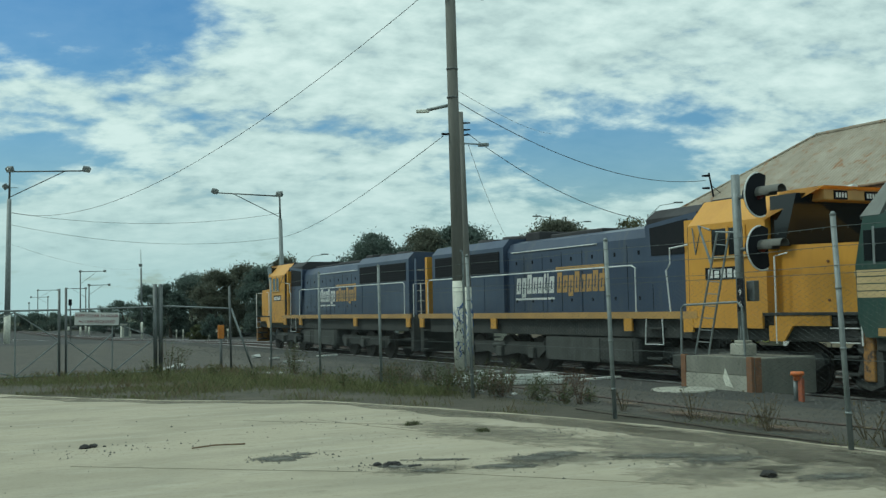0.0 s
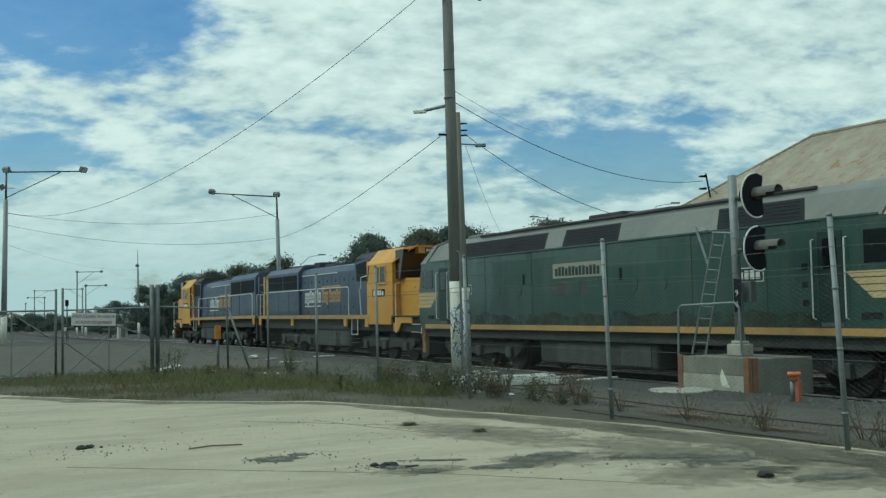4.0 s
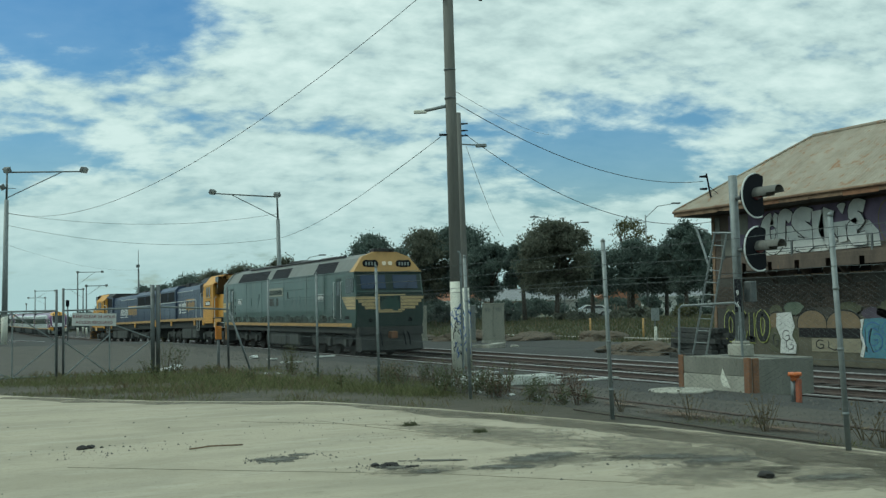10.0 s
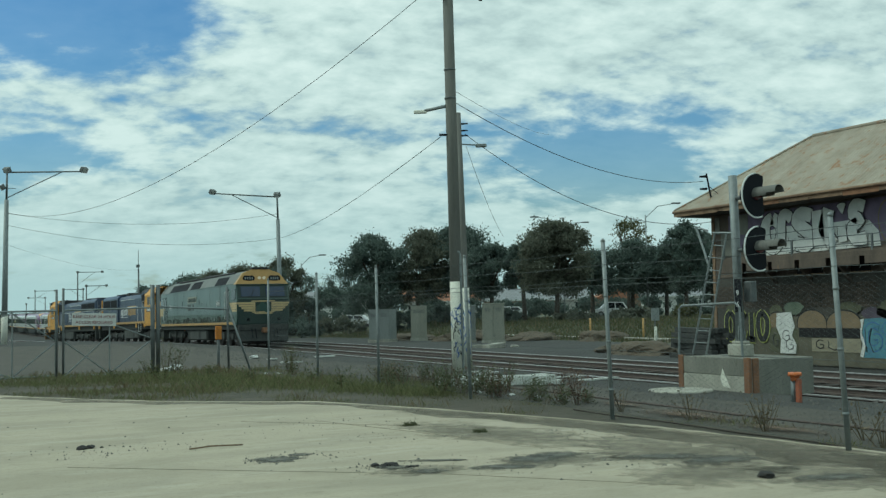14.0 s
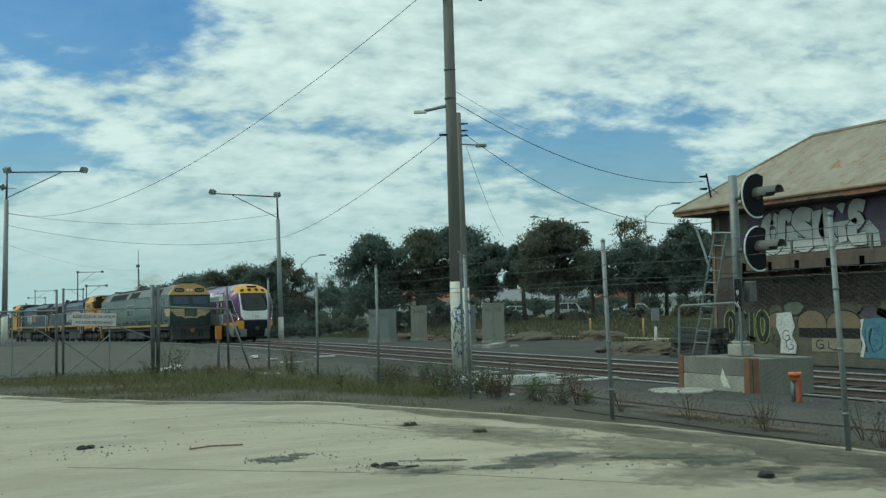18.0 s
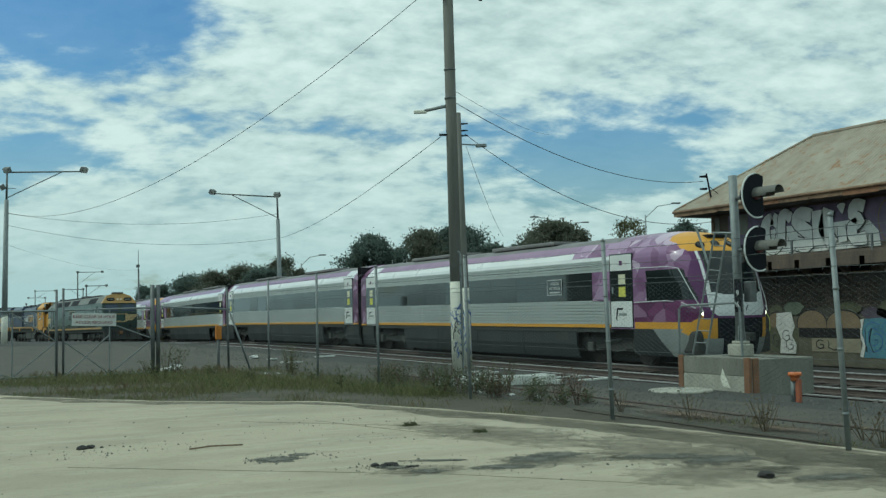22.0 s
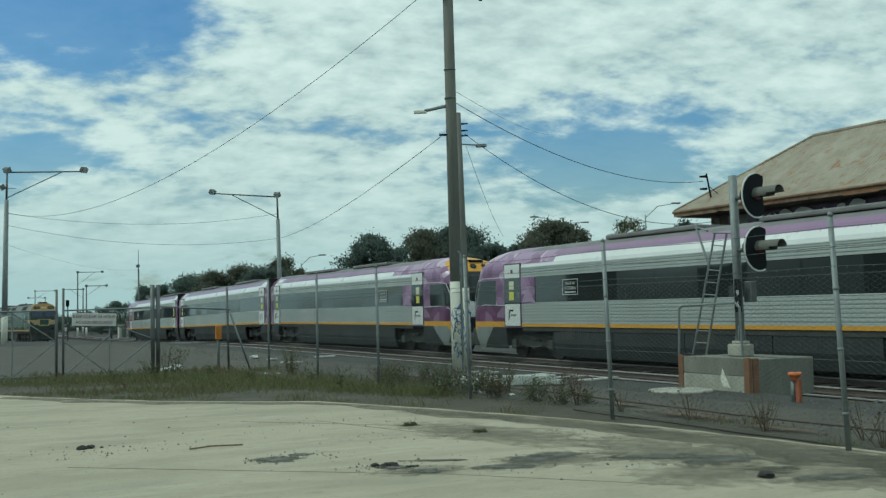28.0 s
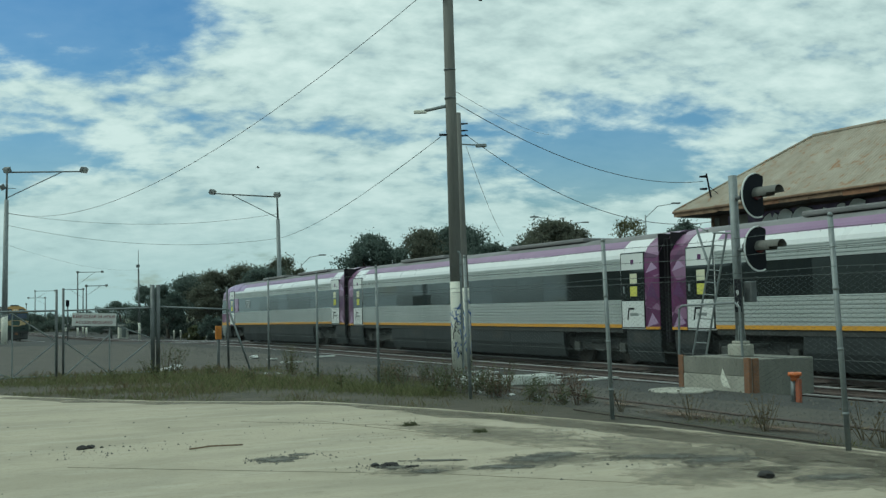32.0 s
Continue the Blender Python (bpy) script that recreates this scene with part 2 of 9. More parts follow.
M = dict(
    concrete_old=mat("old_concrete", (0.42, 0.42, 0.36), (0.26, 0.26, 0.22), 0.9, big=2.5, fine=30, bump=0.4, streak=1.0),
    concrete_grey=mat("stained_grey_concrete", (0.235, 0.235, 0.20), (0.13, 0.135, 0.115), 0.9, big=1.8, fine=30, bump=0.4, streak=1.5, rust=(0.10, 0.10, 0.085), rust_at=0.60),
    concrete_dark=mat("weathered_concrete", (0.17, 0.165, 0.14), (0.09, 0.09, 0.08), 0.9, big=2.5, fine=30, bump=0.4, streak=1.0),
    soil=mat("gravel_soil", (0.050, 0.048, 0.041), (0.105, 0.096, 0.076), 0.95, big=0.9, fine=26, bump=0.8, depth=0.03, rust=(0.075, 0.095, 0.04), rust_at=0.66),
    yard=mat("dark_yard_gravel", (0.050, 0.051, 0.047), (0.030, 0.031, 0.029), 0.95, big=0.5, fine=14, bump=0.7, depth=0.03),
    verge=mat("verge_earth", (0.092, 0.083, 0.060), (0.045, 0.044, 0.031), 0.95, big=1.4, fine=24, bump=0.9, depth=0.05, rust=(0.11, 0.095, 0.062), rust_at=0.60),
    far_grass=mat("far_grass", (0.055, 0.07, 0.032), (0.10, 0.095, 0.055), 0.95, big=0.15, fine=3, bump=0.6, depth=0.05),
    ballast=mat("ballast_stone", (0.044, 0.036, 0.032), (0.024, 0.020, 0.018), 0.95, big=3, fine=22, bump=1.0, depth=0.05, rust=(0.062, 0.036, 0.030), rust_at=0.54),
    sleeper=mat("weathered_sleeper_wood", (0.046, 0.036, 0.030), (0.085, 0.072, 0.062), 0.9, big=4, fine=40, bump=0.5, vary=0.25),
    rail=mat("rusty_rail_steel", (0.115, 0.088, 0.077), (0.072, 0.056, 0.050), 0.75, 0.1, big=6, fine=50, bump=0.3),
    rail_top=mat("polished_rail_head", (0.46, 0.45, 0.44), (0.36, 0.35, 0.34), 0.42, 0.5, big=6, fine=60, bump=0.05),
    galv=mat("galvanised_steel", (0.26, 0.29, 0.29), (0.18, 0.205, 0.205), 0.6, 0.35, big=6, fine=60, bump=0.1),
    galv_dark=mat("dull_grey_steel", (0.16, 0.18, 0.18), (0.11, 0.12, 0.12), 0.6, 0.4, big=6, fine=60, bump=0.1),
    wire=plain("fence_wire_zinc", (0.085, 0.098, 0.098), 0.6, 0.3),
    cable=plain("black_cable", (0.02, 0.022, 0.025), 0.6),
    wood_pole=mat("weathered_pole_timber", (0.172, 0.176, 0.160), (0.112, 0.114, 0.102), 0.9, big=3, fine=35, bump=0.5, streak=6),
    white_paint=mat("flaking_white_paint", (0.72, 0.73, 0.64), (0.50, 0.51, 0.44), 0.8, big=5, fine=40, bump=0.3),
    tag_blue=plain("blue_spray_paint", (0.05, 0.12, 0.34), 0.6),
    tag_white=mat("white_spray_paint", (0.68, 0.70, 0.67), (0.55, 0.57, 0.54), 0.7, big=3, fine=20, bump=0.05),
    tag_black=plain("black_spray_paint", (0.02, 0.022, 0.022), 0.7),
    tag_purple=mat("purple_spray_paint", (0.17, 0.13, 0.205), (0.115, 0.095, 0.145), 0.7, big=3, fine=20, bump=0.05),
    tag_teal=mat("teal_spray_paint", (0.11, 0.27, 0.31), (0.07, 0.18, 0.26), 0.7, big=3, fine=20, bump=0.05),
    tag_yellow=plain("lime_spray_paint", (0.42, 0.46, 0.13), 0.7),
    tag_gold=mat("ochre_spray_paint", (0.20, 0.155, 0.075), (0.15, 0.125, 0.07), 0.7, big=3, fine=20, bump=0.05),
    tag_tan=mat("tan_spray_paint", (0.235, 0.175, 0.105), (0.17, 0.13, 0.08), 0.75, big=3, fine=20, bump=0.05),
    tag_cream=mat("cream_spray_paint", (0.31, 0.29, 0.205), (0.22, 0.20, 0.145), 0.8, big=2, fine=20, bump=0.1),
    tag_olive=mat("olive_spray_paint", (0.12, 0.125, 0.075), (0.075, 0.08, 0.05), 0.8, big=3, fine=20, bump=0.1),
    tag_sage=mat("sage_spray_paint", (0.16, 0.20, 0.145), (0.11, 0.14, 0.10), 0.8, big=3, fine=20, bump=0.1),
    tag_violet=mat("dusty_violet_spray_paint", (0.10, 0.085, 0.12), (0.07, 0.06, 0.08), 0.8, big=3, fine=20, bump=0.05),
    tag_grey=plain("grey_spray_paint", (0.10, 0.10, 0.10), 0.7),
    wall_timber=mat("weathered_wall_boards", (0.145, 0.112, 0.086), (0.07, 0.06, 0.05), 0.9, big=2, fine=25, bump=0.4, streak=2, rust=(0.19, 0.12, 0.07), rust_at=0.66),
    wall_dark=mat("sooty_brick_wall", (0.085, 0.08, 0.068), (0.05, 0.05, 0.043), 0.9, big=1.5, fine=25, bump=0.5),
    wall_cream=mat("grimy_cream_wall", (0.15, 0.14, 0.10), (0.085, 0.082, 0.06), 0.9, big=1.5, fine=25, bump=0.3),
    roof=mat("rusty_corrugated_iron", (0.345, 0.315, 0.25), (0.235, 0.205, 0.155), 0.75, 0.05, big=1.3, fine=9, bump=0.25, rust=(0.255, 0.145, 0.075), rust_at=0.545),
    fascia=mat("peeling_fascia_board", (0.27, 0.185, 0.115), (0.13, 0.08, 0.05), 0.85, big=3, fine=25, bump=0.3),
    rust=mat("rusted_steel", (0.25, 0.13, 0.07), (0.16, 0.085, 0.05), 0.9, big=4, fine=30, bump=0.4),
    void=plain("dark_interior", (0.012, 0.013, 0.014), 0.9),
    black=mat("matt_black_paint", (0.010, 0.012, 0.016), (0.016, 0.018, 0.022), 0.9, big=4, fine=30, bump=0.05),
    under=mat("grimy_underframe", (0.046, 0.051, 0.050), (0.078, 0.080, 0.075), 0.85, 0.1, big=3, fine=30, bump=0.3),
    under_grey=mat("dusty_grey_tank", (0.085, 0.092, 0.085), (0.05, 0.054, 0.05), 0.8, 0.1, big=3, fine=30, bump=0.2, streak=2),
    orange_plastic=mat("orange_plastic", (0.62, 0.17, 0.04), (0.48, 0.13, 0.04), 0.55, big=6, fine=30, bump=0.05),
    orange_faded=mat("faded_red_orange_paint", (0.36, 0.105, 0.05), (0.24, 0.075, 0.04), 0.7, big=6, fine=30, bump=0.1),
    orange_paint=mat("orange_marker_paint", (0.62, 0.24, 0.03), (0.5, 0.18, 0.03), 0.6, big=6, fine=30, bump=0.05),
    sign_white=mat("white_sign_enamel", (0.66, 0.68, 0.66), (0.54, 0.55, 0.53), 0.5, big=4, fine=20, bump=0.03),
    sign_text=plain("dark_red_lettering", (0.20, 0.045, 0.055), 0.6),
    cabinet=mat("grey_cabinet_paint", (0.27, 0.30, 0.29), (0.19, 0.215, 0.21), 0.6, 0.1, big=1.5, fine=20, bump=0.05, streak=3),
    cabinet_cream=mat("cream_cabinet_paint", (0.33, 0.33, 0.27), (0.25, 0.255, 0.21), 0.6, 0.1, big=1.5, fine=20, bump=0.05, streak=3),
    planks=mat("white_weathered_planks", (0.68, 0.70, 0.66), (0.46, 0.48, 0.45), 0.8, big=3, fine=30, bump=0.3, vary=0.15),
    bark=mat("grey_bark", (0.10, 0.085, 0.07), (0.055, 0.05, 0.04), 0.95, big=3, fine=18, bump=0.8, depth=0.03),
    leaf=leaf_mat("dull_eucalypt_leaf", (0.090, 0.124, 0.110), (0.142, 0.180, 0.152)),
    leaf_light=leaf_mat("olive_leaf", (0.07, 0.075, 0.035), (0.15, 0.15, 0.08)),
    leaf_brown=leaf_mat("brownish_leaf", (0.104, 0.118, 0.092), (0.165, 0.172, 0.128)),
    grass_far=leaf_mat("rank_grass_blade", (0.058, 0.076, 0.034), (0.135, 0.142, 0.075)),
    grass=leaf_mat("grass_blade", (0.095, 0.118, 0.050), (0.245, 0.245, 0.125)),
    dry=leaf_mat("dry_stalk", (0.11, 0.09, 0.05), (0.24, 0.20, 0.13)),
    weed=leaf_mat("weed_leaf", (0.060, 0.082, 0.036), (0.155, 0.165, 0.085)),
    red_weed=leaf_mat("reddish_dock_stalk", (0.11, 0.066, 0.046), (0.19, 0.135, 0.085)),
    stone=mat("crushed_stone", (0.16, 0.155, 0.14), (0.07, 0.07, 0.065), 0.95, big=8, fine=40, bump=0.3),
    tar=mat("tar_lump", (0.018, 0.018, 0.018), (0.035, 0.034, 0.032), 0.85, big=8, fine=40, bump=0.4),
    road=mat("asphalt", (0.06, 0.06, 0.062), (0.045, 0.045, 0.047), 0.9, big=1, fine=40, bump=0.3),
    house_wall=mat("pale_weatherboard", (0.55, 0.56, 0.53), (0.45, 0.46, 0.43), 0.8, big=1, fine=12, bump=0.1),
    house_brick=mat("tan_brickwork", (0.26, 0.20, 0.14), (0.20, 0.15, 0.11), 0.9, big=1, fine=12, bump=0.2),
    house_roof=mat("grey_roof_sheeting", (0.26, 0.28, 0.29), (0.20, 0.21, 0.22), 0.7, big=1, fine=12, bump=0.1),
    house_tile=mat("terracotta_roof_tiles", (0.36, 0.16, 0.09), (0.27, 0.13, 0.08), 0.85, big=2, fine=14, bump=0.3),
    car_white=mat("white_car_paint", (0.62, 0.64, 0.64), (0.55, 0.57, 0.57), 0.3, big=2, fine=12, bump=0.0, coat=0.5),
    car_dark=mat("dark_car_paint", (0.05, 0.06, 0.07), (0.04, 0.045, 0.05), 0.3, big=2, fine=12, bump=0.0, coat=0.5),
    tyre=plain("tyre_rubber", (0.015, 0.015, 0.015), 0.85),
    glass_dark=plain("tinted_glass", (0.012, 0.016, 0.018), 0.08),
    stick=mat("dry_stick_bark", (0.20, 0.14, 0.09), (0.13, 0.095, 0.06), 0.9, big=6, fine=40, bump=0.3),
    # trains
    steel_rib=mat("ribbed_stainless_steel", (0.47, 0.505, 0.49), (0.39, 0.425, 0.41), 0.36, 0.25, big=0.8, fine=9, bump=0.02, streak=2),
    car_silver=mat("silver_white_paint", (0.73, 0.755, 0.75), (0.66, 0.685, 0.68), 0.3, 0.0, big=0.8, fine=9, bump=0.01, coat=0.2),
    purple=mat("purple_vinyl", (0.255, 0.15, 0.265), (0.215, 0.125, 0.225), 0.34, big=0.8, fine=10, bump=0.01),
    purple_dark=mat("deep_purple_vinyl", (0.10, 0.022, 0.11), (0.08, 0.018, 0.09), 0.45, big=0.8, fine=10, bump=0.01),
    purple_pale=mat("pale_lilac_vinyl", (0.40, 0.28, 0.43), (0.34, 0.24, 0.37), 0.45, big=0.8, fine=10, bump=0.01),
    v_yellow=mat("golden_yellow_paint", (0.66, 0.34, 0.035), (0.58, 0.29, 0.03), 0.45, big=0.8, fine=10, bump=0.01),
    v_glass=plain("dark_train_glass", (0.014, 0.020, 0.021), 0.04),
    cab_glass=plain("dark_cab_glass", (0.010, 0.015, 0.016), 0.05),
    v_glass_pale=mat("reflective_train_glass", (0.030, 0.040, 0.040), (0.022, 0.030, 0.030), 0.14, 0.0, big=0.4, fine=2, bump=0.0),
    v_door=mat("white_door_panel", (0.70, 0.73, 0.71), (0.63, 0.66, 0.64), 0.45, big=1, fine=10, bump=0.01),
    sticker=plain("yellow_sticker", (0.62, 0.60, 0.11), 0.6),
    sticker_pale=plain("pale_sticker", (0.62, 0.62, 0.45), 0.6),
    bellows=plain("gangway_rubber", (0.010, 0.008, 0.012), 0.85),
    skirt=mat("dusty_grey_skirt", (0.030, 0.038, 0.039), (0.019, 0.025, 0.026), 0.8, 0.0, big=1, fine=14, bump=0.05, streak=2),
    roof_grey=mat("train_roof_grey", (0.22, 0.22, 0.22), (0.14, 0.14, 0.14), 0.7, 0.1, big=1, fine=14, bump=0.05),
    roof_dark=mat("sooty_roof", (0.05, 0.052, 0.055), (0.03, 0.03, 0.033), 0.8, 0.1, big=1, fine=14, bump=0.1),
    loco_blue=mat("loco_blue_paint", (0.042, 0.066, 0.116), (0.032, 0.052, 0.094), 0.5, 0.0, big=0.7, fine=12, bump=0.03, streak=3, rust=(0.060, 0.075, 0.10), rust_at=0.56, coat=0.2),
    loco_yellow=mat("loco_yellow_paint", (0.62, 0.32, 0.045), (0.52, 0.26, 0.04), 0.5, 0.0, big=0.9, fine=12, bump=0.03, streak=3, rust=(0.40, 0.22, 0.06), rust_at=0.66),
    pilot_rusty=mat("scraped_rusty_yellow_paint", (0.40, 0.21, 0.05), (0.20, 0.11, 0.05), 0.7, 0.0, big=2.5, fine=14, bump=0.2, rust=(0.07, 0.05, 0.04), rust_at=0.50),
    loco_green=mat("loco_green_paint", (0.034, 0.078, 0.064), (0.024, 0.060, 0.050), 0.34, 0.0, big=0.6, fine=12, bump=0.02, streak=3, rust=(0.050, 0.082, 0.068), rust_at=0.50, coat=0.35),
    green_dark=mat("dark_green_paint", (0.014, 0.036, 0.030), (0.010, 0.026, 0.022), 0.5, 0.0, big=0.6, fine=12, bump=0.02),
    loco_roof=mat("loco_grey_roof", (0.20, 0.215, 0.20), (0.15, 0.16, 0.15), 0.6, 0.1, big=0.7, fine=12, bump=0.05, streak=2),
    cream=mat("cream_stripe_paint", (0.56, 0.43, 0.225), (0.46, 0.35, 0.18), 0.5, big=1, fine=10, bump=0.02),
    gold=mat("gold_stripe_paint", (0.50, 0.30, 0.095), (0.36, 0.225, 0.08), 0.5, big=1.2, fine=10, bump=0.02, streak=1),
    grille=mat("black_intake_grille", (0.010, 0.012, 0.015), (0.018, 0.02, 0.024), 0.7, big=2, fine=30, bump=0.1),
    # blue base colour stands in for the sky reflected in the windscreen
    sky_glass=plain("sky_blue_windscreen", (0.022, 0.042, 0.085), 0.06),
    white_rail=plain("white_handrail_paint", (0.68, 0.70, 0.68), 0.5),
    lamp_on=plain("lit_headlight", (1.0, 0.93, 0.75), 0.3, 0, 2.5),
    lamp_dim=plain("dipped_headlight", (0.46, 0.41, 0.31), 0.25, 0, 0.45),
    red_lens=plain("dark_red_lens", (0.10, 0.008, 0.006), 0.3),
    lens=plain("lamp_glass", (0.45, 0.47, 0.45), 0.2),
    wheel=mat("wheel_steel", (0.075, 0.068, 0.06), (0.05, 0.046, 0.042), 0.7, 0.5, big=5, fine=30, bump=0.1),
)




def apron_mat():
    """Old pale concrete: long rain-washed streaks, cloudy grey patches, sand-fine grain."""
    m = bpy.data.materials.new("apron_concrete")
    m.use_nodes = True
    nt = m.node_tree
    N, L = nt.nodes.new, nt.links.new
    b = nt.nodes["Principled BSDF"]
    tc = N("ShaderNodeTexCoord")

    def layer(scale, detail, rough, along=1.0, off=0.0):
        mp, n = N("ShaderNodeMapping"), N("ShaderNodeTexNoise")
        mp.inputs["Rotation"].default_value = (0, 0, radians(30))
        mp.inputs["Location"].default_value = (off, off * 0.7, 0)
        mp.inputs["Scale"].default_value = (1 / along, 1, 1)
        L(tc.outputs["Object"], mp.inputs["Vector"]), L(mp.outputs[0], n.inputs["Vector"])
        n.inputs["Scale"].default_value, n.inputs["Detail"].default_value, n.inputs["Roughness"].default_value = scale, detail, rough
        n.inputs["Distortion"].default_value = 0.3
        return n.outputs["Fac"]

    def blend(fac, lo, hi, a, colour, top=1.0):
        mr, mx = N("ShaderNodeMapRange"), N("ShaderNodeMix")
        mr.interpolation_type = "SMOOTHSTEP"
        mr.inputs["From Min"].default_value, mr.inputs["From Max"].default_value, mr.inputs["To Max"].default_value = lo, hi, top
        mx.data_type = "RGBA"
        L(fac, mr.inputs["Value"]), L(mr.outputs[0], mx.inputs["Factor"])
        if isinstance(a, tuple):
            mx.inputs["A"].default_value = (*a, 1)
        else:
            L(a, mx.inputs["A"])
        mx.inputs["B"].default_value = (*colour, 1)
        return mx.outputs["Result"]

    grain, speck = layer(26, 5, 0.7), layer(95, 3, 0.6, 1.0, 4.0)
    c = blend(layer(0.9, 6, 0.62, 2.6), 0.40, 0.62, (0.408, 0.368, 0.280), (0.335, 0.305, 0.230))
    c = blend(layer(0.38, 6, 0.6, 2.0, 11.0), 0.52, 0.72, c, (0.275, 0.260, 0.203), 0.7)
    c = blend(layer(2.6, 6, 0.62, 4.5, 23.0), 0.50, 0.68, c, (0.455, 0.42, 0.335), 0.6)
    c = blend(layer(5.5, 7, 0.7, 1.6, 31.0), 0.54, 0.68, c, (0.255, 0.235, 0.178), 0.55)
    c = blend(layer(11, 6, 0.7, 1.8, 47.0), 0.52, 0.70, c, (0.30, 0.262, 0.188), 0.55)
    c = blend(grain, 0.50, 0.74, c, (0.22, 0.205, 0.155), 0.55)
    c = blend(speck, 0.62, 0.75, c, (0.16, 0.155, 0.125), 0.4)
    L(c, b.inputs["Base Color"])
    b.inputs["Roughness"].default_value = 0.9
    b.inputs["Specular IOR Level"].default_value = 0.3
    bp = N("ShaderNodeBump")
    bp.inputs["Strength"].default_value, bp.inputs["Distance"].default_value = 0.35, 0.008
    L(grain, bp.inputs["Height"]), L(bp.outputs[0], b.inputs["Normal"])
    return m


M["concrete"] = apron_mat()


def facet_mat(name, tones):
    """Vinyl wrap of sharp-edged flat facets: two cell patterns laid over one another, drawn through from side to side."""
    m = bpy.data.materials.new(name)
    m.use_nodes = True
    nt = m.node_tree
    N, L = nt.nodes.new, nt.links.new
    b = nt.nodes["Principled BSDF"]
    b.inputs["Roughness"].default_value = 0.34
    b.inputs["Coat Weight"].default_value = 0.25
    tc = N("ShaderNodeTexCoord")
    cells = []
    for scale, off in ((1.9, 0.0), (1.5, 5.3)):
        mp, vo, sep = N("ShaderNodeMapping"), N("ShaderNodeTexVoronoi"), N("ShaderNodeSeparateColor")
        mp.inputs["Scale"].default_value = (0.0, 0.72, 1.05)
        mp.inputs["Location"].default_value = (off, off * 0.3, off * 0.7)
        vo.inputs["Scale"].default_value = scale
        L(tc.outputs["Object"], mp.inputs["Vector"]), L(mp.outputs[0], vo.inputs["Vector"])
        L(vo.outputs["Color"], sep.inputs[0])
        cells.append(sep.outputs[0])
    add = N("ShaderNodeMath")
    add.operation = "MULTIPLY_ADD"
    L(cells[0], add.inputs[0])
    add.inputs[1].default_value = 2.3
    L(cells[1], add.inputs[2])
    wrap = N("ShaderNodeMath")
    wrap.operation = "FRACT"
    L(add.outputs[0], wrap.inputs[0])
    ramp = N("ShaderNodeValToRGB")
    ramp.color_ramp.interpolation = "CONSTANT"
    for _ in tones[2:]:
        ramp.color_ramp.elements.new(0.5)
    for i, c in enumerate(tones):
        ramp.color_ramp.elements[i].position = i / len(tones)
        ramp.color_ramp.elements[i].color = (*c, 1)
    L(wrap.outputs[0], ramp.inputs[0]), L(ramp.outputs[0], b.inputs["Base Color"])
    return m


M["purple_facet"] = facet_mat("faceted_purple_vinyl", [(0.235, 0.125, 0.25), (0.15, 0.052, 0.15), (0.32, 0.20, 0.335), (0.20, 0.095, 0.21), (0.47, 0.36, 0.48), (0.17, 0.068, 0.17), (0.27, 0.155, 0.28)])
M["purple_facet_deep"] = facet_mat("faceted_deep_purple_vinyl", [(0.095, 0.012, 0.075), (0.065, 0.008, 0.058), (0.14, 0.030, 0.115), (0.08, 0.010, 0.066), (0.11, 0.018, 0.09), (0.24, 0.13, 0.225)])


def patch_mat(name, c1, c2, scale, strength, thin=-0.5, low=0.10, high=0.36):
    """A stain that thins out raggedly towards its edge."""
    m = mat(name, c1, c2, 0.88, big=3, fine=22, bump=0.3)
    nt = m.node_tree
    N, L = nt.nodes.new, nt.links.new
    tc, sep = N("ShaderNodeTexCoord"), N("ShaderNodeVectorMath")
    sep.operation = "SUBTRACT"
    sep.inputs[1].default_value = (0.5, 0.5, 0.5)
    L(tc.outputs["Generated"], sep.inputs[0])
    flat = N("ShaderNodeVectorMath")
    flat.operation = "MULTIPLY"
    flat.inputs[1].default_value = (2, 2, 0)
    L(sep.outputs[0], flat.inputs[0])
    ln = N("ShaderNodeVectorMath")
    ln.operation = "LENGTH"
    L(flat.outputs[0], ln.inputs[0])
    nz = N("ShaderNodeTexNoise")
    nz.inputs["Scale"].default_value, nz.inputs["Detail"].default_value, nz.inputs["Roughness"].default_value = scale, 8, 0.68
    L(tc.outputs["Object"], nz.inputs["Vector"])
    a = N("ShaderNodeMath")
    a.operation = "MULTIPLY_ADD"
    L(ln.outputs["Value"], a.inputs[0])
    a.inputs[1].default_value = thin
    L(nz.outputs["Fac"], a.inputs[2])
    mr = N("ShaderNodeMapRange")
    mr.inputs["From Min"].default_value, mr.inputs["From Max"].default_value = low, high
    mr.inputs["To Max"].default_value = strength
    L(a.outputs[0], mr.inputs["Value"])
    L(mr.outputs[0], nt.nodes["Principled BSDF"].inputs["Alpha"])
    return m


for key, ior in (("v_glass", 1.85), ("v_glass_pale", 1.85)):
    M[key].node_tree.nodes["Principled BSDF"].inputs["IOR"].default_value = ior
for key in ("grille", "black", "under", "loco_roof"):
    M[key].node_tree.nodes["Principled BSDF"].inputs["Specular IOR Level"].default_value = 0.2
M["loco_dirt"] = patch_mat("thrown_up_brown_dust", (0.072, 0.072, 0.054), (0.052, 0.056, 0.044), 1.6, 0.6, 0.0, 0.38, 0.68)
M["grime"] = patch_mat("dirty_apron_edge", (0.16, 0.15, 0.115), (0.22, 0.205, 0.155), 4.0, 0.42, -0.42, 0.10, 0.50)
M["edge_dirt"] = patch_mat("brown_edge_dirt", (0.165, 0.15, 0.11), (0.23, 0.21, 0.16), 1.3, 0.55, 0.0, 0.30, 0.62)
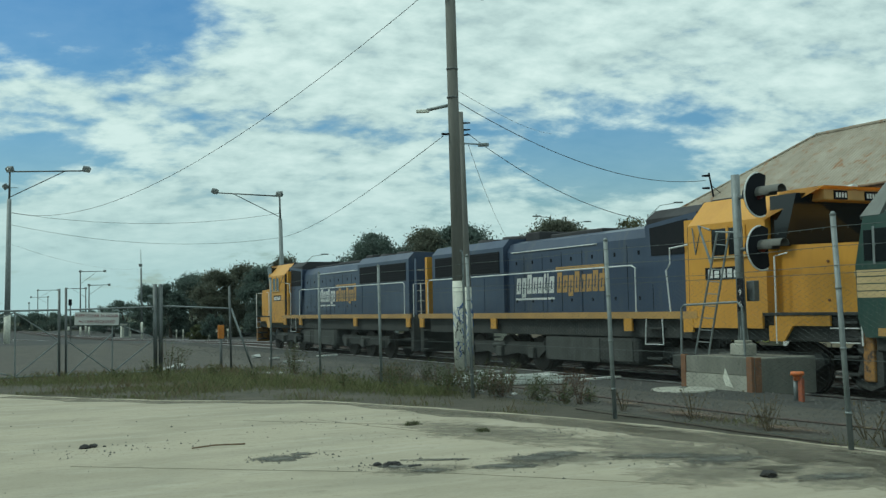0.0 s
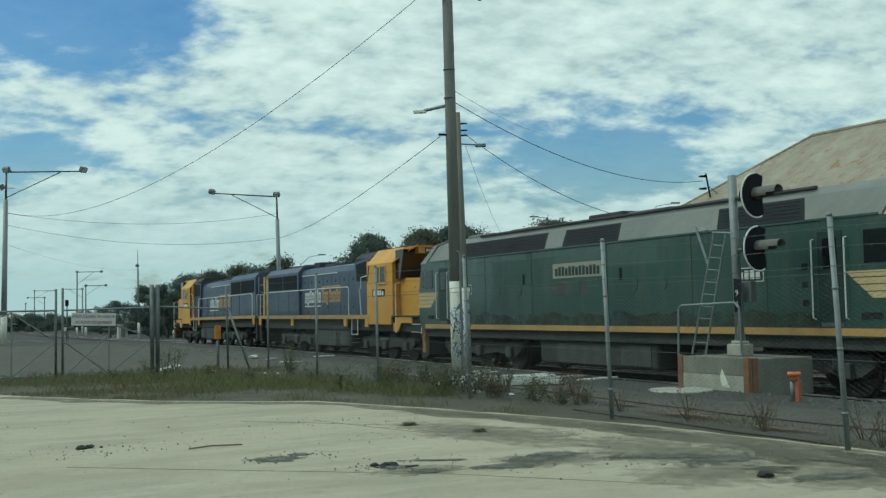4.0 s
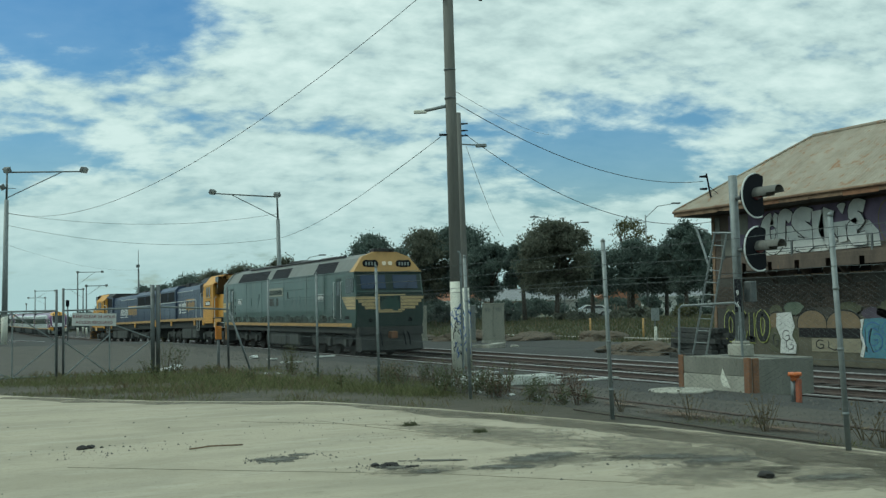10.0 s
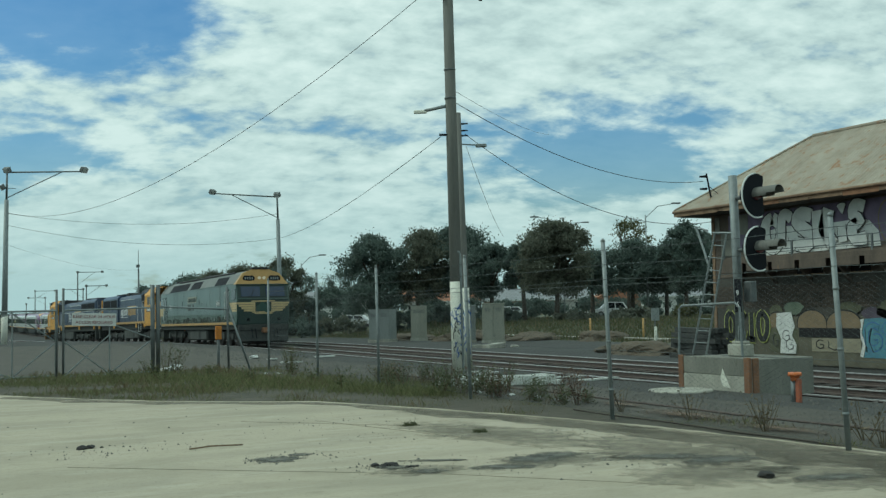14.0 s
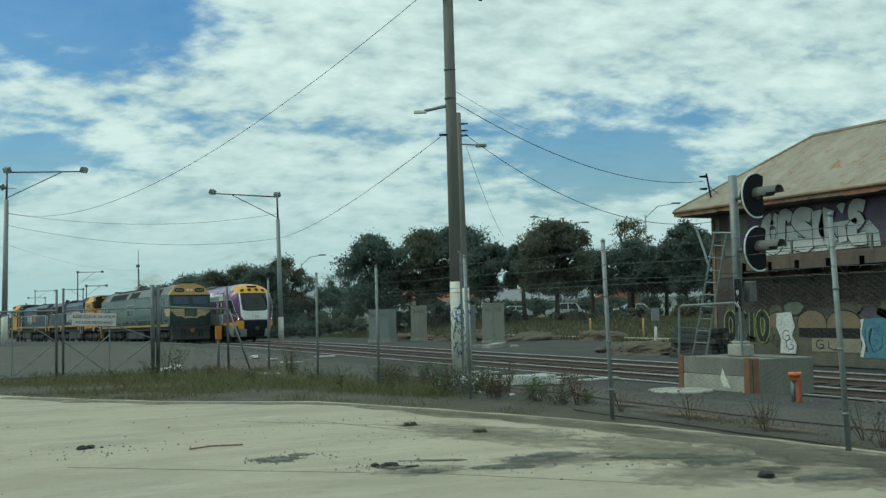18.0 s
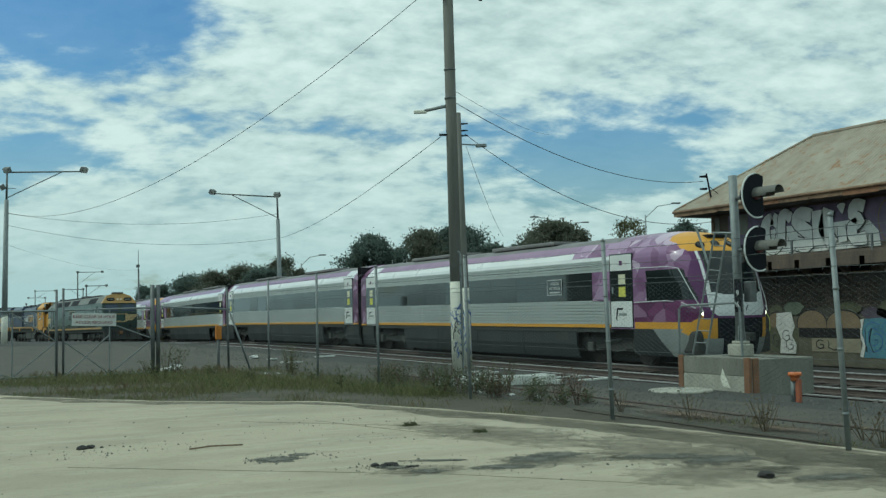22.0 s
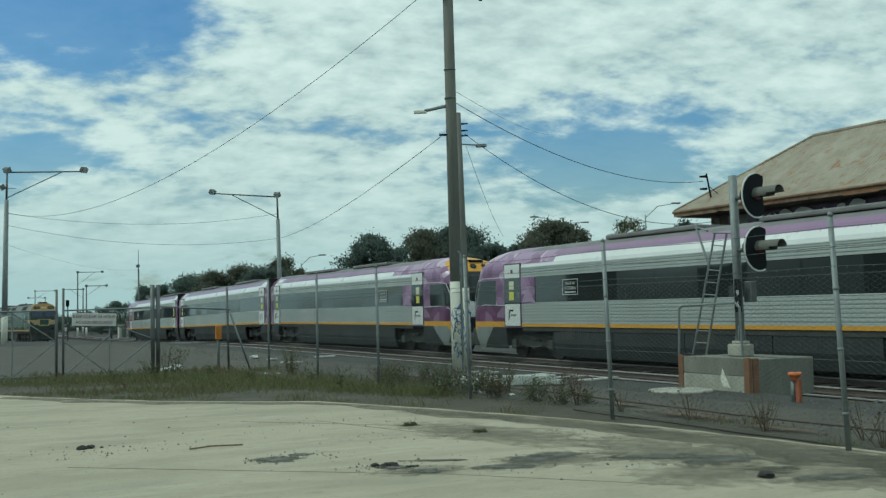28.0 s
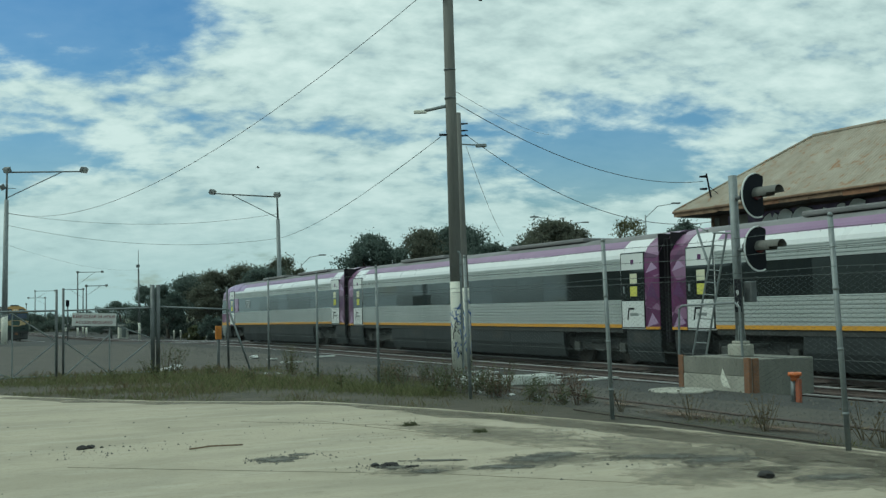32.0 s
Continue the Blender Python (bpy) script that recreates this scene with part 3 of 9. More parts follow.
M["joint"] = mat("dusty_slab_joint", (0.22, 0.20, 0.15), (0.30, 0.275, 0.205), 0.9, big=3, fine=20, bump=0.2)


# ---- mesh helpers ----
def part(name, bm, material, parent=None, label=""):
    """Links a bmesh as one mesh object under a thing or a part."""
    me = bpy.data.meshes.new(name)
    bm.to_mesh(me)
    bm.free()
    if material is not None:
        me.materials.append(M[material] if isinstance(material, str) else material)
    ob = new(name, me)
    if parent is not None:
        ob.parent = parent
    if label:
        ob["label"] = label
    return ob


def raw(name, verts, faces, material, parent=None, label=""):
    me = bpy.data.meshes.new(name)
    me.from_pydata(verts, [], faces)
    me.materials.append(M[material] if isinstance(material, str) else material)
    ob = new(name, me)
    if parent is not None:
        ob.parent = parent
    if label:
        ob["label"] = label
    return ob


def thing(name, m, label, category, group="", kind=""):
    e = new(name)
    e.empty_display_size = 0.1
    e.matrix_basis = m
    return tagged(e, label, category, group, kind)


def add_box(bm, x0, x1, y0, y1, z0, z1, bevel=0.0, turn=None):
    r = bmesh.ops.create_cube(bm, size=1)
    vs = r["verts"]
    for v in vs:
        v.co = Vector(((x0 + x1) / 2 + v.co.x * (x1 - x0), (y0 + y1) / 2 + v.co.y * (y1 - y0), (z0 + z1) / 2 + v.co.z * (z1 - z0)))
    if bevel:
        es = list({e for v in vs for e in v.link_edges})
        r2 = bmesh.ops.bevel(bm, geom=es, offset=bevel, segments=2, affect="EDGES", profile=0.5)
        vs = list({v for f in r2["faces"] for v in f.verts} | {v for v in vs if v.is_valid})
    if turn is not None:
        for v in vs:
            v.co = turn @ v.co
    return bm


def box(x0, x1, y0, y1, z0, z1, bevel=0.0):
    return add_box(bmesh.new(), x0, x1, y0, y1, z0, z1, bevel)


def add_rod(bm, a, b, r0, r1=None, seg=8, caps=True):
    a, b = Vector(a), Vector(b)
    r1 = r0 if r1 is None else r1
    d = b - a
    q = d.to_track_quat("Z", "Y")
    rings = []
    for p, r in ((a, r0), (b, r1)):
        rings.append([bm.verts.new(p + q @ Vector((r * math.cos(2 * math.pi * i / seg), r * math.sin(2 * math.pi * i / seg), 0))) for i in range(seg)])
    for i in range(seg):
        f = bm.faces.new((rings[0][i], rings[0][(i + 1) % seg], rings[1][(i + 1) % seg], rings[1][i]))
        f.smooth = seg > 6
    if caps:
        bm.faces.new(rings[0][::-1])
        bm.faces.new(rings[1])
    return bm


def rod(a, b, r0, r1=None, seg=8):
    return add_rod(bmesh.new(), a, b, r0, r1, seg)


def add_pipe(bm, pts, r, seg=6):
    pts = [Vector(p) for p in pts]
    rings = []
    for i, p in enumerate(pts):
        d = (pts[min(i + 1, len(pts) - 1)] - pts[max(i - 1, 0)])
        if d.length < 1e-6:
            d = pts[i] - pts[i - 1]
        q = d.to_track_quat("Z", "Y")
        rings.append([bm.verts.new(p + q @ Vector((r * math.cos(2 * math.pi * k / seg), r * math.sin(2 * math.pi * k / seg), 0))) for k in range(seg)])
    for a, b in zip(rings, rings[1:]):
        gap = min(range(seg), key=lambda s: sum((a[k].co - b[(k + s) % seg].co).length for k in range(seg)))
        b[:] = b[gap:] + b[:gap]
        for k in range(seg):
            bm.faces.new((a[k], a[(k + 1) % seg], b[(k + 1) % seg], b[k]))
    bm.faces.new(rings[0][::-1])
    bm.faces.new(rings[-1])
    return bm


def pipe(pts, r, seg=6):
    return add_pipe(bmesh.new(), pts, r, seg)


def prism(pts, axis, a, b):
    """A closed outline of 2D points, drawn out along an axis from a to b. x: (y, z); y: (x, z); z: (x, y)."""
    bm = bmesh.new()

    def at(p, t):
        return {"x": (t, p[0], p[1]), "y": (p[0], t, p[1]), "z": (p[0], p[1], t)}[axis]

    lo = [bm.verts.new(at(p, a)) for p in pts]
    hi = [bm.verts.new(at(p, b)) for p in pts]
    bm.faces.new(lo)
    bm.faces.new(hi[::-1])
    n = len(pts)
    for i in range(n):
        bm.faces.new((lo[i], hi[i], hi[(i + 1) % n], lo[(i + 1) % n]))
    bmesh.ops.recalc_face_normals(bm, faces=bm.faces)
    return bm


def strip(profile, y0, y1, thick=0.02):
    """An open profile of (x, z) points drawn out along y as a sheet of some thickness (inwards)."""
    bm = bmesh.new()
    n = len(profile)
    inner = []
    for i, (x, z) in enumerate(profile):
        (xa, za), (xb, zb) = profile[max(i - 1, 0)], profile[min(i + 1, n - 1)]
        d = Vector((za - zb, xb - xa)).normalized()
        if d.dot(Vector((-x, 2.2 - z))) < 0:
            d = -d
        inner.append((x + d.x * thick, z + d.y * thick))
    ring = list(profile) + inner[::-1]
    ends = [[bm.verts.new((x, y, z)) for x, z in ring] for y in (y0, y1)]
    m = len(ring)
    for i in range(m):
        bm.faces.new((ends[0][i], ends[0][(i + 1) % m], ends[1][(i + 1) % m], ends[1][i]))
    for e in ends:
        for i in range(n - 1):
            bm.faces.new((e[i], e[i + 1], e[m - 2 - i], e[m - 1 - i]))
    bmesh.ops.recalc_face_normals(bm, faces=bm.faces)
    return bm


def sag_wire(a, b, sag, r=0.012, n=24):
    a, b = Vector(a), Vector(b)
    pts = []
    for i in range(n + 1):
        t = i / n
        p = a.lerp(b, t)
        p.z -= sag * 4 * t * (1 - t)
        pts.append(p)
    return pipe(pts, r, 4)


def text_part(name, body, size, material, parent, m, label=""):
    """Lettering in the built-in font, as a thin mesh; it reads along local x, upright along local y."""
    cu = bpy.data.curves.new(name, "FONT")
    cu.body, cu.size, cu.extrude = body, size, 0.003
    cu.align_x, cu.align_y = "CENTER", "CENTER"
    ob = bpy.data.objects.new(name, cu)
    scene.collection.objects.link(ob)
    dg = bpy.context.evaluated_depsgraph_get()
    me = bpy.data.meshes.new_from_object(ob.evaluated_get(dg))
    bpy.data.objects.remove(ob)
    me.materials.clear()
    me.materials.append(M[material])
    out = new(name, me)
    out.parent = parent
    out.matrix_basis = m
    if label:
        out["label"] = label
    return out

# ---- ground and tracks ----
def shift(y):
    """How far the near track has swung towards the street side at y."""
    u = max(0.0, y - 74.0)
    return 0.115 * u * u / 28 if u < 14 else 0.115 * (u - 7)


def dip(y):
    """How far the line has dropped at y: level past the gate, then falling gently."""
    if y < 52:
        return 0.0
    if y < 72:
        return 0.0004 * (y - 52) ** 2
    if y < 115:
        return 0.016 * (y - 62)
    return min(0.848 + 0.0075 * (y - 115), 1.5)


def ground_z(x, y):
    low = dip(y) * min(1.0, max(0.0, (54 - x) / 20))
    if y > 74:
        x += shift(y) * min(1.0, max(0.0, (26 - x) / 9))   # the bank follows the curve
    if x < 9.0:
        return -0.03 - low
    if x < 13.9:
        return -0.03 - 0.12 * (x - 9.0) / 4.9 - low
    if x < 14.5:
        return -0.15 - 0.35 * (x - 13.9) / 0.6 - low
    if x < 26:
        return -0.50 - 0.10 * min(1, (x - 14.5) / 6) - low
    k = min(1.0, max(0.0, (x - 38) / 12))
    return -0.60 - low + 0.8 * k * k * (3 - 2 * k)


def build_ground():
    xs = [-2500, -600, -150, -60, -30, -15, -6, -2, 0, 2, 4, 6, 7, 8, 8.5, 9, 9.6, 10.3, 11, 12, 13, 13.9, 14.2, 14.5, 16, 18, 20, 22, 24, 26, 29, 33, 36, 38, 40, 42, 44, 46, 48, 50, 55, 70, 90, 130, 220, 600, 2500]
    ys = [-2500, -500, -120, -40, -15, -5, 0, 4, 7, 9, 11, 13, 15, 17, 19, 21, 23, 25, 27, 28.5, 30, 33, 37, 42, 48, 54, 60, 66, 72, 80, 88, 95, 105, 115, 125, 140, 160, 180, 202, 260, 600, 2500]
    verts = []
    for y in ys:
        for x in xs:
            bumpy = 0.05 * noise.noise(Vector((x * 0.7, y * 0.7, 3))) if 8.4 < x < 60 and 0 < y < 100 else 0.0
            verts.append((x, y, ground_z(x, y) + bumpy * (0.5 if x < 14 else 1.0)))
    nx, faces, idx = len(xs), [], []
    for j in range(len(ys) - 1):
        for i in range(nx - 1):
            faces.append((j * nx + i, j * nx + i + 1, (j + 1) * nx + i + 1, (j + 1) * nx + i))
            cx, cy = (xs[i] + xs[i + 1]) / 2, (ys[j] + ys[j + 1]) / 2
            if cx < 9.3 and cy < 28.2:
                idx.append(0)
            elif cx < 12.5 and cy < 60:
                idx.append(1)
            elif cx < 35.5 and cy < 240:
                idx.append(2)
            else:
                idx.append(3)
    me = bpy.data.meshes.new("ground")
    me.from_pydata(verts, [], faces)
    for k in ("verge", "soil", "yard", "far_grass"):
        me.materials.append(M[k])
    me.polygons.foreach_set("material_index", idx)
    tagged(new("ground", me), "dark gravel yard with dry grassy verges", "ground", kind="structure")


def build_apron():
    edge = [(1.43, 22.17), (2.4, 20.6), (3.6, 18.9), (4.9, 17.7), (6.0, 16.9), (6.7, 15.3), (7.3, 13.6), (7.83, 12.14), (8.2, 10.6), (8.4, 9.2), (8.61, 7.53)]
    pts = [(-70, 24.5), (-10, 24.0), (-3, 23.6)]
    for i in range(len(edge) - 1):
        a, b = edge[i], edge[i + 1]
        for t in (0, 0.25, 0.5, 0.75):
            x, y = a[0] + (b[0] - a[0]) * t, a[1] + (b[1] - a[1]) * t
            w = 0.12 * noise.noise(Vector((x * 2.1, y * 2.1, 0)))
            pts.append((x + w, y + w))
    pts += [(8.75, 4), (8.9, -40), (-70, -40)]
    bm = prism(pts, "z", -0.12, 0.0)
    tagged(part("concrete_apron", bm, "concrete"), "pale worn concrete apron with dark stains", "pavement", kind="structure")


def track_x(base, y, curved):
    return base - (shift(y) if curved else 0.0)


def build_track(name, base, curved):
    root = thing(name, Matrix.Translation((0, 0, 0)), "ballasted railway track with rusty rails on worn sleepers", "railway track", kind="structure")
    ys = [-60, -30, -10] + [i * 4.0 for i in range(0, 70)] + [300, 340, 400, 500]
    # stone bed
    prof = [(-2.4, -0.62), (-1.75, -0.19), (1.75, -0.19), (2.4, -0.62)]
    verts, faces = [], []
    fine = sorted(set(ys + [i * 0.7 for i in range(-10, 130)]))
    for y in fine:
        cx = track_x(base, y, curved)
        for k, (px, pz) in enumerate(prof):
            w = 0.06 * noise.noise(Vector((px, y * 1.3, base)))
            verts.append((cx + px + w, y, RAIL_Z - dip(y) + pz + (w * 0.4 if k in (1, 2) else 0)))
    for j in range(len(fine) - 1):
        for k in range(3):
            faces.append((j * 4 + k, j * 4 + k + 1, j * 4 + k + 5, j * 4 + k + 4))
    raw("ballast_bed", verts, faces, "ballast", root, "dark stained crushed stone ballast")
    # rails
    for off in (-0.83, 0.83):
        for nm, mk, pr in (("rail", "rail", [(-0.065, -0.15), (-0.065, -0.135), (-0.012, -0.115), (-0.012, -0.045), (-0.035, -0.035), (-0.035, -0.004), (0.035, -0.004), (0.035, -0.035), (0.012, -0.045), (0.012, -0.115), (0.065, -0.135), (0.065, -0.15)]),
                           ("rail_head", "rail_top", [(-0.038, -0.026), (-0.037, -0.006), (-0.028, 0.001), (0.028, 0.001), (0.037, -0.006), (0.038, -0.026)])):
            verts, faces, n = [], [], len(pr)
            for y in ys:
                cx = track_x(base, y, curved)
                verts += [(cx + off + px, y, RAIL_Z - dip(y) + pz) for px, pz in pr]
            for j in range(len(ys) - 1):
                for k in range(n):
                    faces.append((j * n + k, (j + 1) * n + k, (j + 1) * n + (k + 1) % n, j * n + (k + 1) % n))
            faces.append(tuple(range(n)))
            faces.append(tuple((len(ys) - 1) * n + k for k in range(n))[::-1])
            raw(nm, verts, faces, mk, root)
    return root


def build_sleepers(root, base, curved):
    data = bpy.data.meshes.new("sleeper")
    bm = box(-1.35, 1.35, -0.12, 0.12, -0.29, -0.145, 0.012)
    bm.to_mesh(data)
    bm.free()
    data.materials.append(M["sleeper"])
    rest = bmesh.new()
    for i in range(-12, 300):
        y = i * 0.69
        w = random.uniform(-0.05, 0.05)
        m = pose(track_x(base, y, curved) + w, y, RAIL_Z - dip(y) + random.uniform(-0.015, 0.015), 0, 0, random.uniform(-1.5, 1.5))
        if 0 <= i < 145:
            o = new("sleeper", data)
            o.parent = root
            o.matrix_basis = m
        else:
            add_box(rest, -1.35, 1.35, -0.12, 0.12, -0.29, -0.145, 0, m)
    part("far_sleepers", rest, "sleeper", root)["kind"] = "stuff"


def build_reflection_wall():
    """An added plain wall on the street side, unseen behind the viewer, that closes the place; its uneven heights make
    the dark and pale parts of the train window reflections.
    """
    for k, (y0, y1, h) in enumerate(((-40, -8, 4.2), (-8, 14, 5.6), (14, 38, 4.6), (38, 60, 6.0), (60, 74, 4.4), (74, 84, 5.6), (84, 96, 2.0), (96, 112, 1.4), (112, 122, 3.2), (122, 170, 1.6))):
        tagged(part("wall_street", box(-16.6, -16.2, y0, y1, -0.1 - dip(y1), h, 0.02), "concrete_dark"), "plain dark unseen wall, added for the train window reflections", "wall", kind="structure")


build_ground()
build_apron()
build_reflection_wall()
near_track = build_track("track_near", NEAR_X, True)
far_track = build_track("track_far", FAR_X, False)


# ---- fence, gate and poles ----
FENCE_X = 8.4
POST_Y = [3.9, 7.86, 11.9, 16.0, 19.95, 23.6, 27.45]


def mesh_wires(length, z0, z1, pitch=0.055, r=0.0014):
    """Chain-link: zigzag wires side by side along local x, from z0 to z1."""
    n, rows = int(length / pitch), int((z1 - z0) / pitch * 2)
    verts, faces = [], []
    for i in range(n + 1):
        base = i * pitch
        prev = None
        for j in range(rows + 1):
            side = 0.5 if (i + j) % 2 else -0.5
            c = (base + side * pitch, 0.004 * (1 if (i + j) % 2 else -1), z0 + j * (z1 - z0) / rows)
            k = len(verts)
            verts += [(c[0] - r, c[1] - r, c[2]), (c[0] + r, c[1] - r, c[2]), (c[0], c[1] + r, c[2])]
            if prev is not None:
                for a in range(3):
                    b = (a + 1) % 3
                    faces.append((prev + a, prev + b, k + b, k + a))
            prev = k
    return verts, faces


def build_fence():
    root = thing("chain_link_fence", pose(FENCE_X, 0, 0), "galvanised chain-link fence with leaning posts and barbed wire", "fence")
    for i, y in enumerate(POST_Y):
        lean = (-0.10, -0.10, -0.09, -0.10, -0.06, -0.02, 0.0)[i]
        bm = rod((0, y + lean * 0.65, -0.15), (0, y - lean * 0.65, 2.38), 0.029, 0.029, 10)
        for z in (0.35, 1.0, 1.62):
            u = y + lean * 0.65 * (1 - 2 * (z + 0.15) / 2.53)
            add_rod(bm, (0, u, z), (0, u, z + 0.03), 0.034, 0.034, 10)
        post = part("post", bm, "galv", root)
        part("cap", rod((0, y - lean * 0.65, 2.38), (0, y - lean * 0.65, 2.42), 0.036, 0.016, 10), "galv", post)
    y0, y1 = POST_Y[0] - 2.5, POST_Y[-1]
    for z in (1.86, 2.06, 2.26):
        bm = bmesh.new()
        for a, b in zip([y0] + POST_Y, POST_Y):
            for k in range(2):
                t0, t1 = a + (b - a) * k / 2, a + (b - a) * (k + 1) / 2
                add_rod(bm, (-0.03, t0, z - (0.03 if k else 0)), (-0.03, t1, z - (0 if k else 0.03)), 0.003, 0.003, 4)
            n = int((b - a) / 0.16)
            for k in range(n):
                yy = a + (b - a) * k / n
                add_rod(bm, (-0.045, yy, z - 0.03), (-0.015, yy + 0.01, z), 0.0022, 0.0022, 3)
        part("barbed_wire", bm, "wire", root)
    for z in (0.06, 0.9, 1.78):
        part("line_wire", rod((0.0, y0, z), (0.0, y1, z), 0.003, 0.003, 4), "wire", root)
    verts, faces = mesh_wires(y1 - y0, 0.04, 1.80)
    verts = [(0.04 + v[1], y0 + v[0], v[2]) for v in verts]
    raw("chain_mesh", verts, faces, "wire", root, "woven diamond wire mesh")["kind"] = "stuff"


def build_corner_fence():
    """The panel between the gate and the long fence, with its slanting stay."""
    root = thing("fence_panel", pose(0, 28.0, 0), "short chain-link fence panel with a top rail and slanting stay", "fence")
    part("post", rod((7.46, 0, -0.1), (7.42, 0, 2.2), 0.030, 0.030, 10), "galv_dark", root)
    part("top_rail", rod((5.62, 0, 1.70), (7.46, 0, 1.60), 0.024, 0.024, 8), "galv", root)
    part("stay", rod((7.47, 0, 1.60), (8.05, -0.05, -0.08), 0.028, 0.028, 8), "galv", root)
    verts, faces = mesh_wires(2.75, 0.04, 1.6)
    raw("chain_mesh", [(5.65 + v[0], v[1], v[2]) for v in verts], faces, "wire", root)["kind"] = "stuff"


def build_gate():
    gate = thing("double_gate", pose(0, 28.0, 0), "closed grey steel double gate with mesh and diagonal braces", "gate")
    for x0, x1 in ((-0.95, 3.07), (3.27, 5.42)):
        za, zb = (1.62, 1.64) if x0 < 0 else (1.64, 1.68)
        leaf = part("gate_frame", pipe([(x0, 0, -0.02), (x0, 0, za), (x1, 0, zb), (x1, 0, 0.02), (x0, 0, -0.02)], 0.026, 8), "galv", gate)
        part("diagonal_brace", rod((x0 + 0.02, 0, 0.0) if x0 > 0 else (2.05, 0, 1.6), (x0 + 1.1, 0, 1.0) if x0 > 0 else (3.05, 0, 0.9), 0.018, 0.018, 6), "galv", leaf)
        mx = 2.07 if x0 < 0 else 4.38
        part("upright", rod((mx, 0, 0.0), (mx, 0, 1.63), 0.018, 0.018, 6), "galv", leaf)
        if x0 < 0:
            part("diagonal_brace", rod((2.07, 0, 0.02), (3.05, 0, 0.82), 0.018, 0.018, 6), "galv", leaf)
            part("diagonal_brace", rod((2.07, 0, 1.6), (-0.9, 0, 0.5), 0.018, 0.018, 6), "galv", leaf)
            part("diagonal_brace", rod((2.07, 0, 0.02), (-0.9, 0, 0.9), 0.018, 0.018, 6), "galv", leaf)
        else:
            part("diagonal_brace", rod((4.38, 0, 0.02), (5.4, 0, 0.82), 0.018, 0.018, 6), "galv", leaf)
            part("diagonal_brace", rod((4.38, 0, 1.30), (5.4, 0, 0.90), 0.018, 0.018, 6), "galv", leaf)
            part("diagonal_brace", rod((4.38, 0, 0.02), (3.3, 0, 0.85), 0.018, 0.018, 6), "galv", leaf)
        verts, faces = mesh_wires(x1 - x0, 0.02, 1.6, 0.05, 0.0016)
        raw("chain_mesh", [(x0 + v[0], v[1], v[2]) for v in verts], faces, "wire", leaf)["kind"] = "stuff"
        stile = x1 + 0.03 if x0 < 0 else x0 - 0.01
        part("meeting_stile", rod((stile, 0, -0.04), (stile, 0, 2.17), 0.03, 0.03, 8), "galv_dark", gate)
    for x in (5.46, 5.6):
        part("gate_post", rod((x, 0, -0.1), (x, 0, 2.27), 0.055, 0.055, 12), "galv_dark", gate)
    sign = thing("gate_sign", pose(4.0, 27.96, 1.40, 90, 1.8, 0), "white metal sign with red lettering wired to the gate", "sign")
    part("sign_plate", box(-0.54, 0.54, -0.16, 0.16, -0.006, 0.004, 0.003), "sign_white", sign)
    for z, s in ((0.07, "KEEP CLEAR 24 HOUR"), (-0.075, "ACCESS REQUIRED")):
        text_part("lettering", s, 0.106 if z > 0 else 0.106, "sign_text", sign, pose(0, z, 0.007), "dark red capital letters")
    mk = thing("marker_post", pose(7.21, 28.1, 0), "orange-topped marker post beside the track", "post")
    part("stake", rod((0, 0, -0.2), (0, 0, 0.85), 0.04, 0.04, 8), "galv_dark", mk)
    part("marker_head", box(-0.08, 0.08, -0.05, 0.05, 0.80, 1.16, 0.015), "orange_paint", mk, "orange painted head")


def floodlight(parent, p, yaw):
    bm = box(-0.22, 0.22, -0.14, 0.14, -0.16, 0.16, 0.03)
    m = Matrix.Translation(p) @ pose(0, 0, 0, 35, 0, yaw)
    bmesh.ops.transform(bm, matrix=m, verts=bm.verts)
    ob = part("floodlight", bm, "galv_dark", parent)
    bm = box(-0.18, 0.18, -0.155, -0.135, -0.12, 0.12, 0.004)
    bmesh.ops.transform(bm, matrix=m, verts=bm.verts)
    part("lamp_glass", bm, "lens", ob)


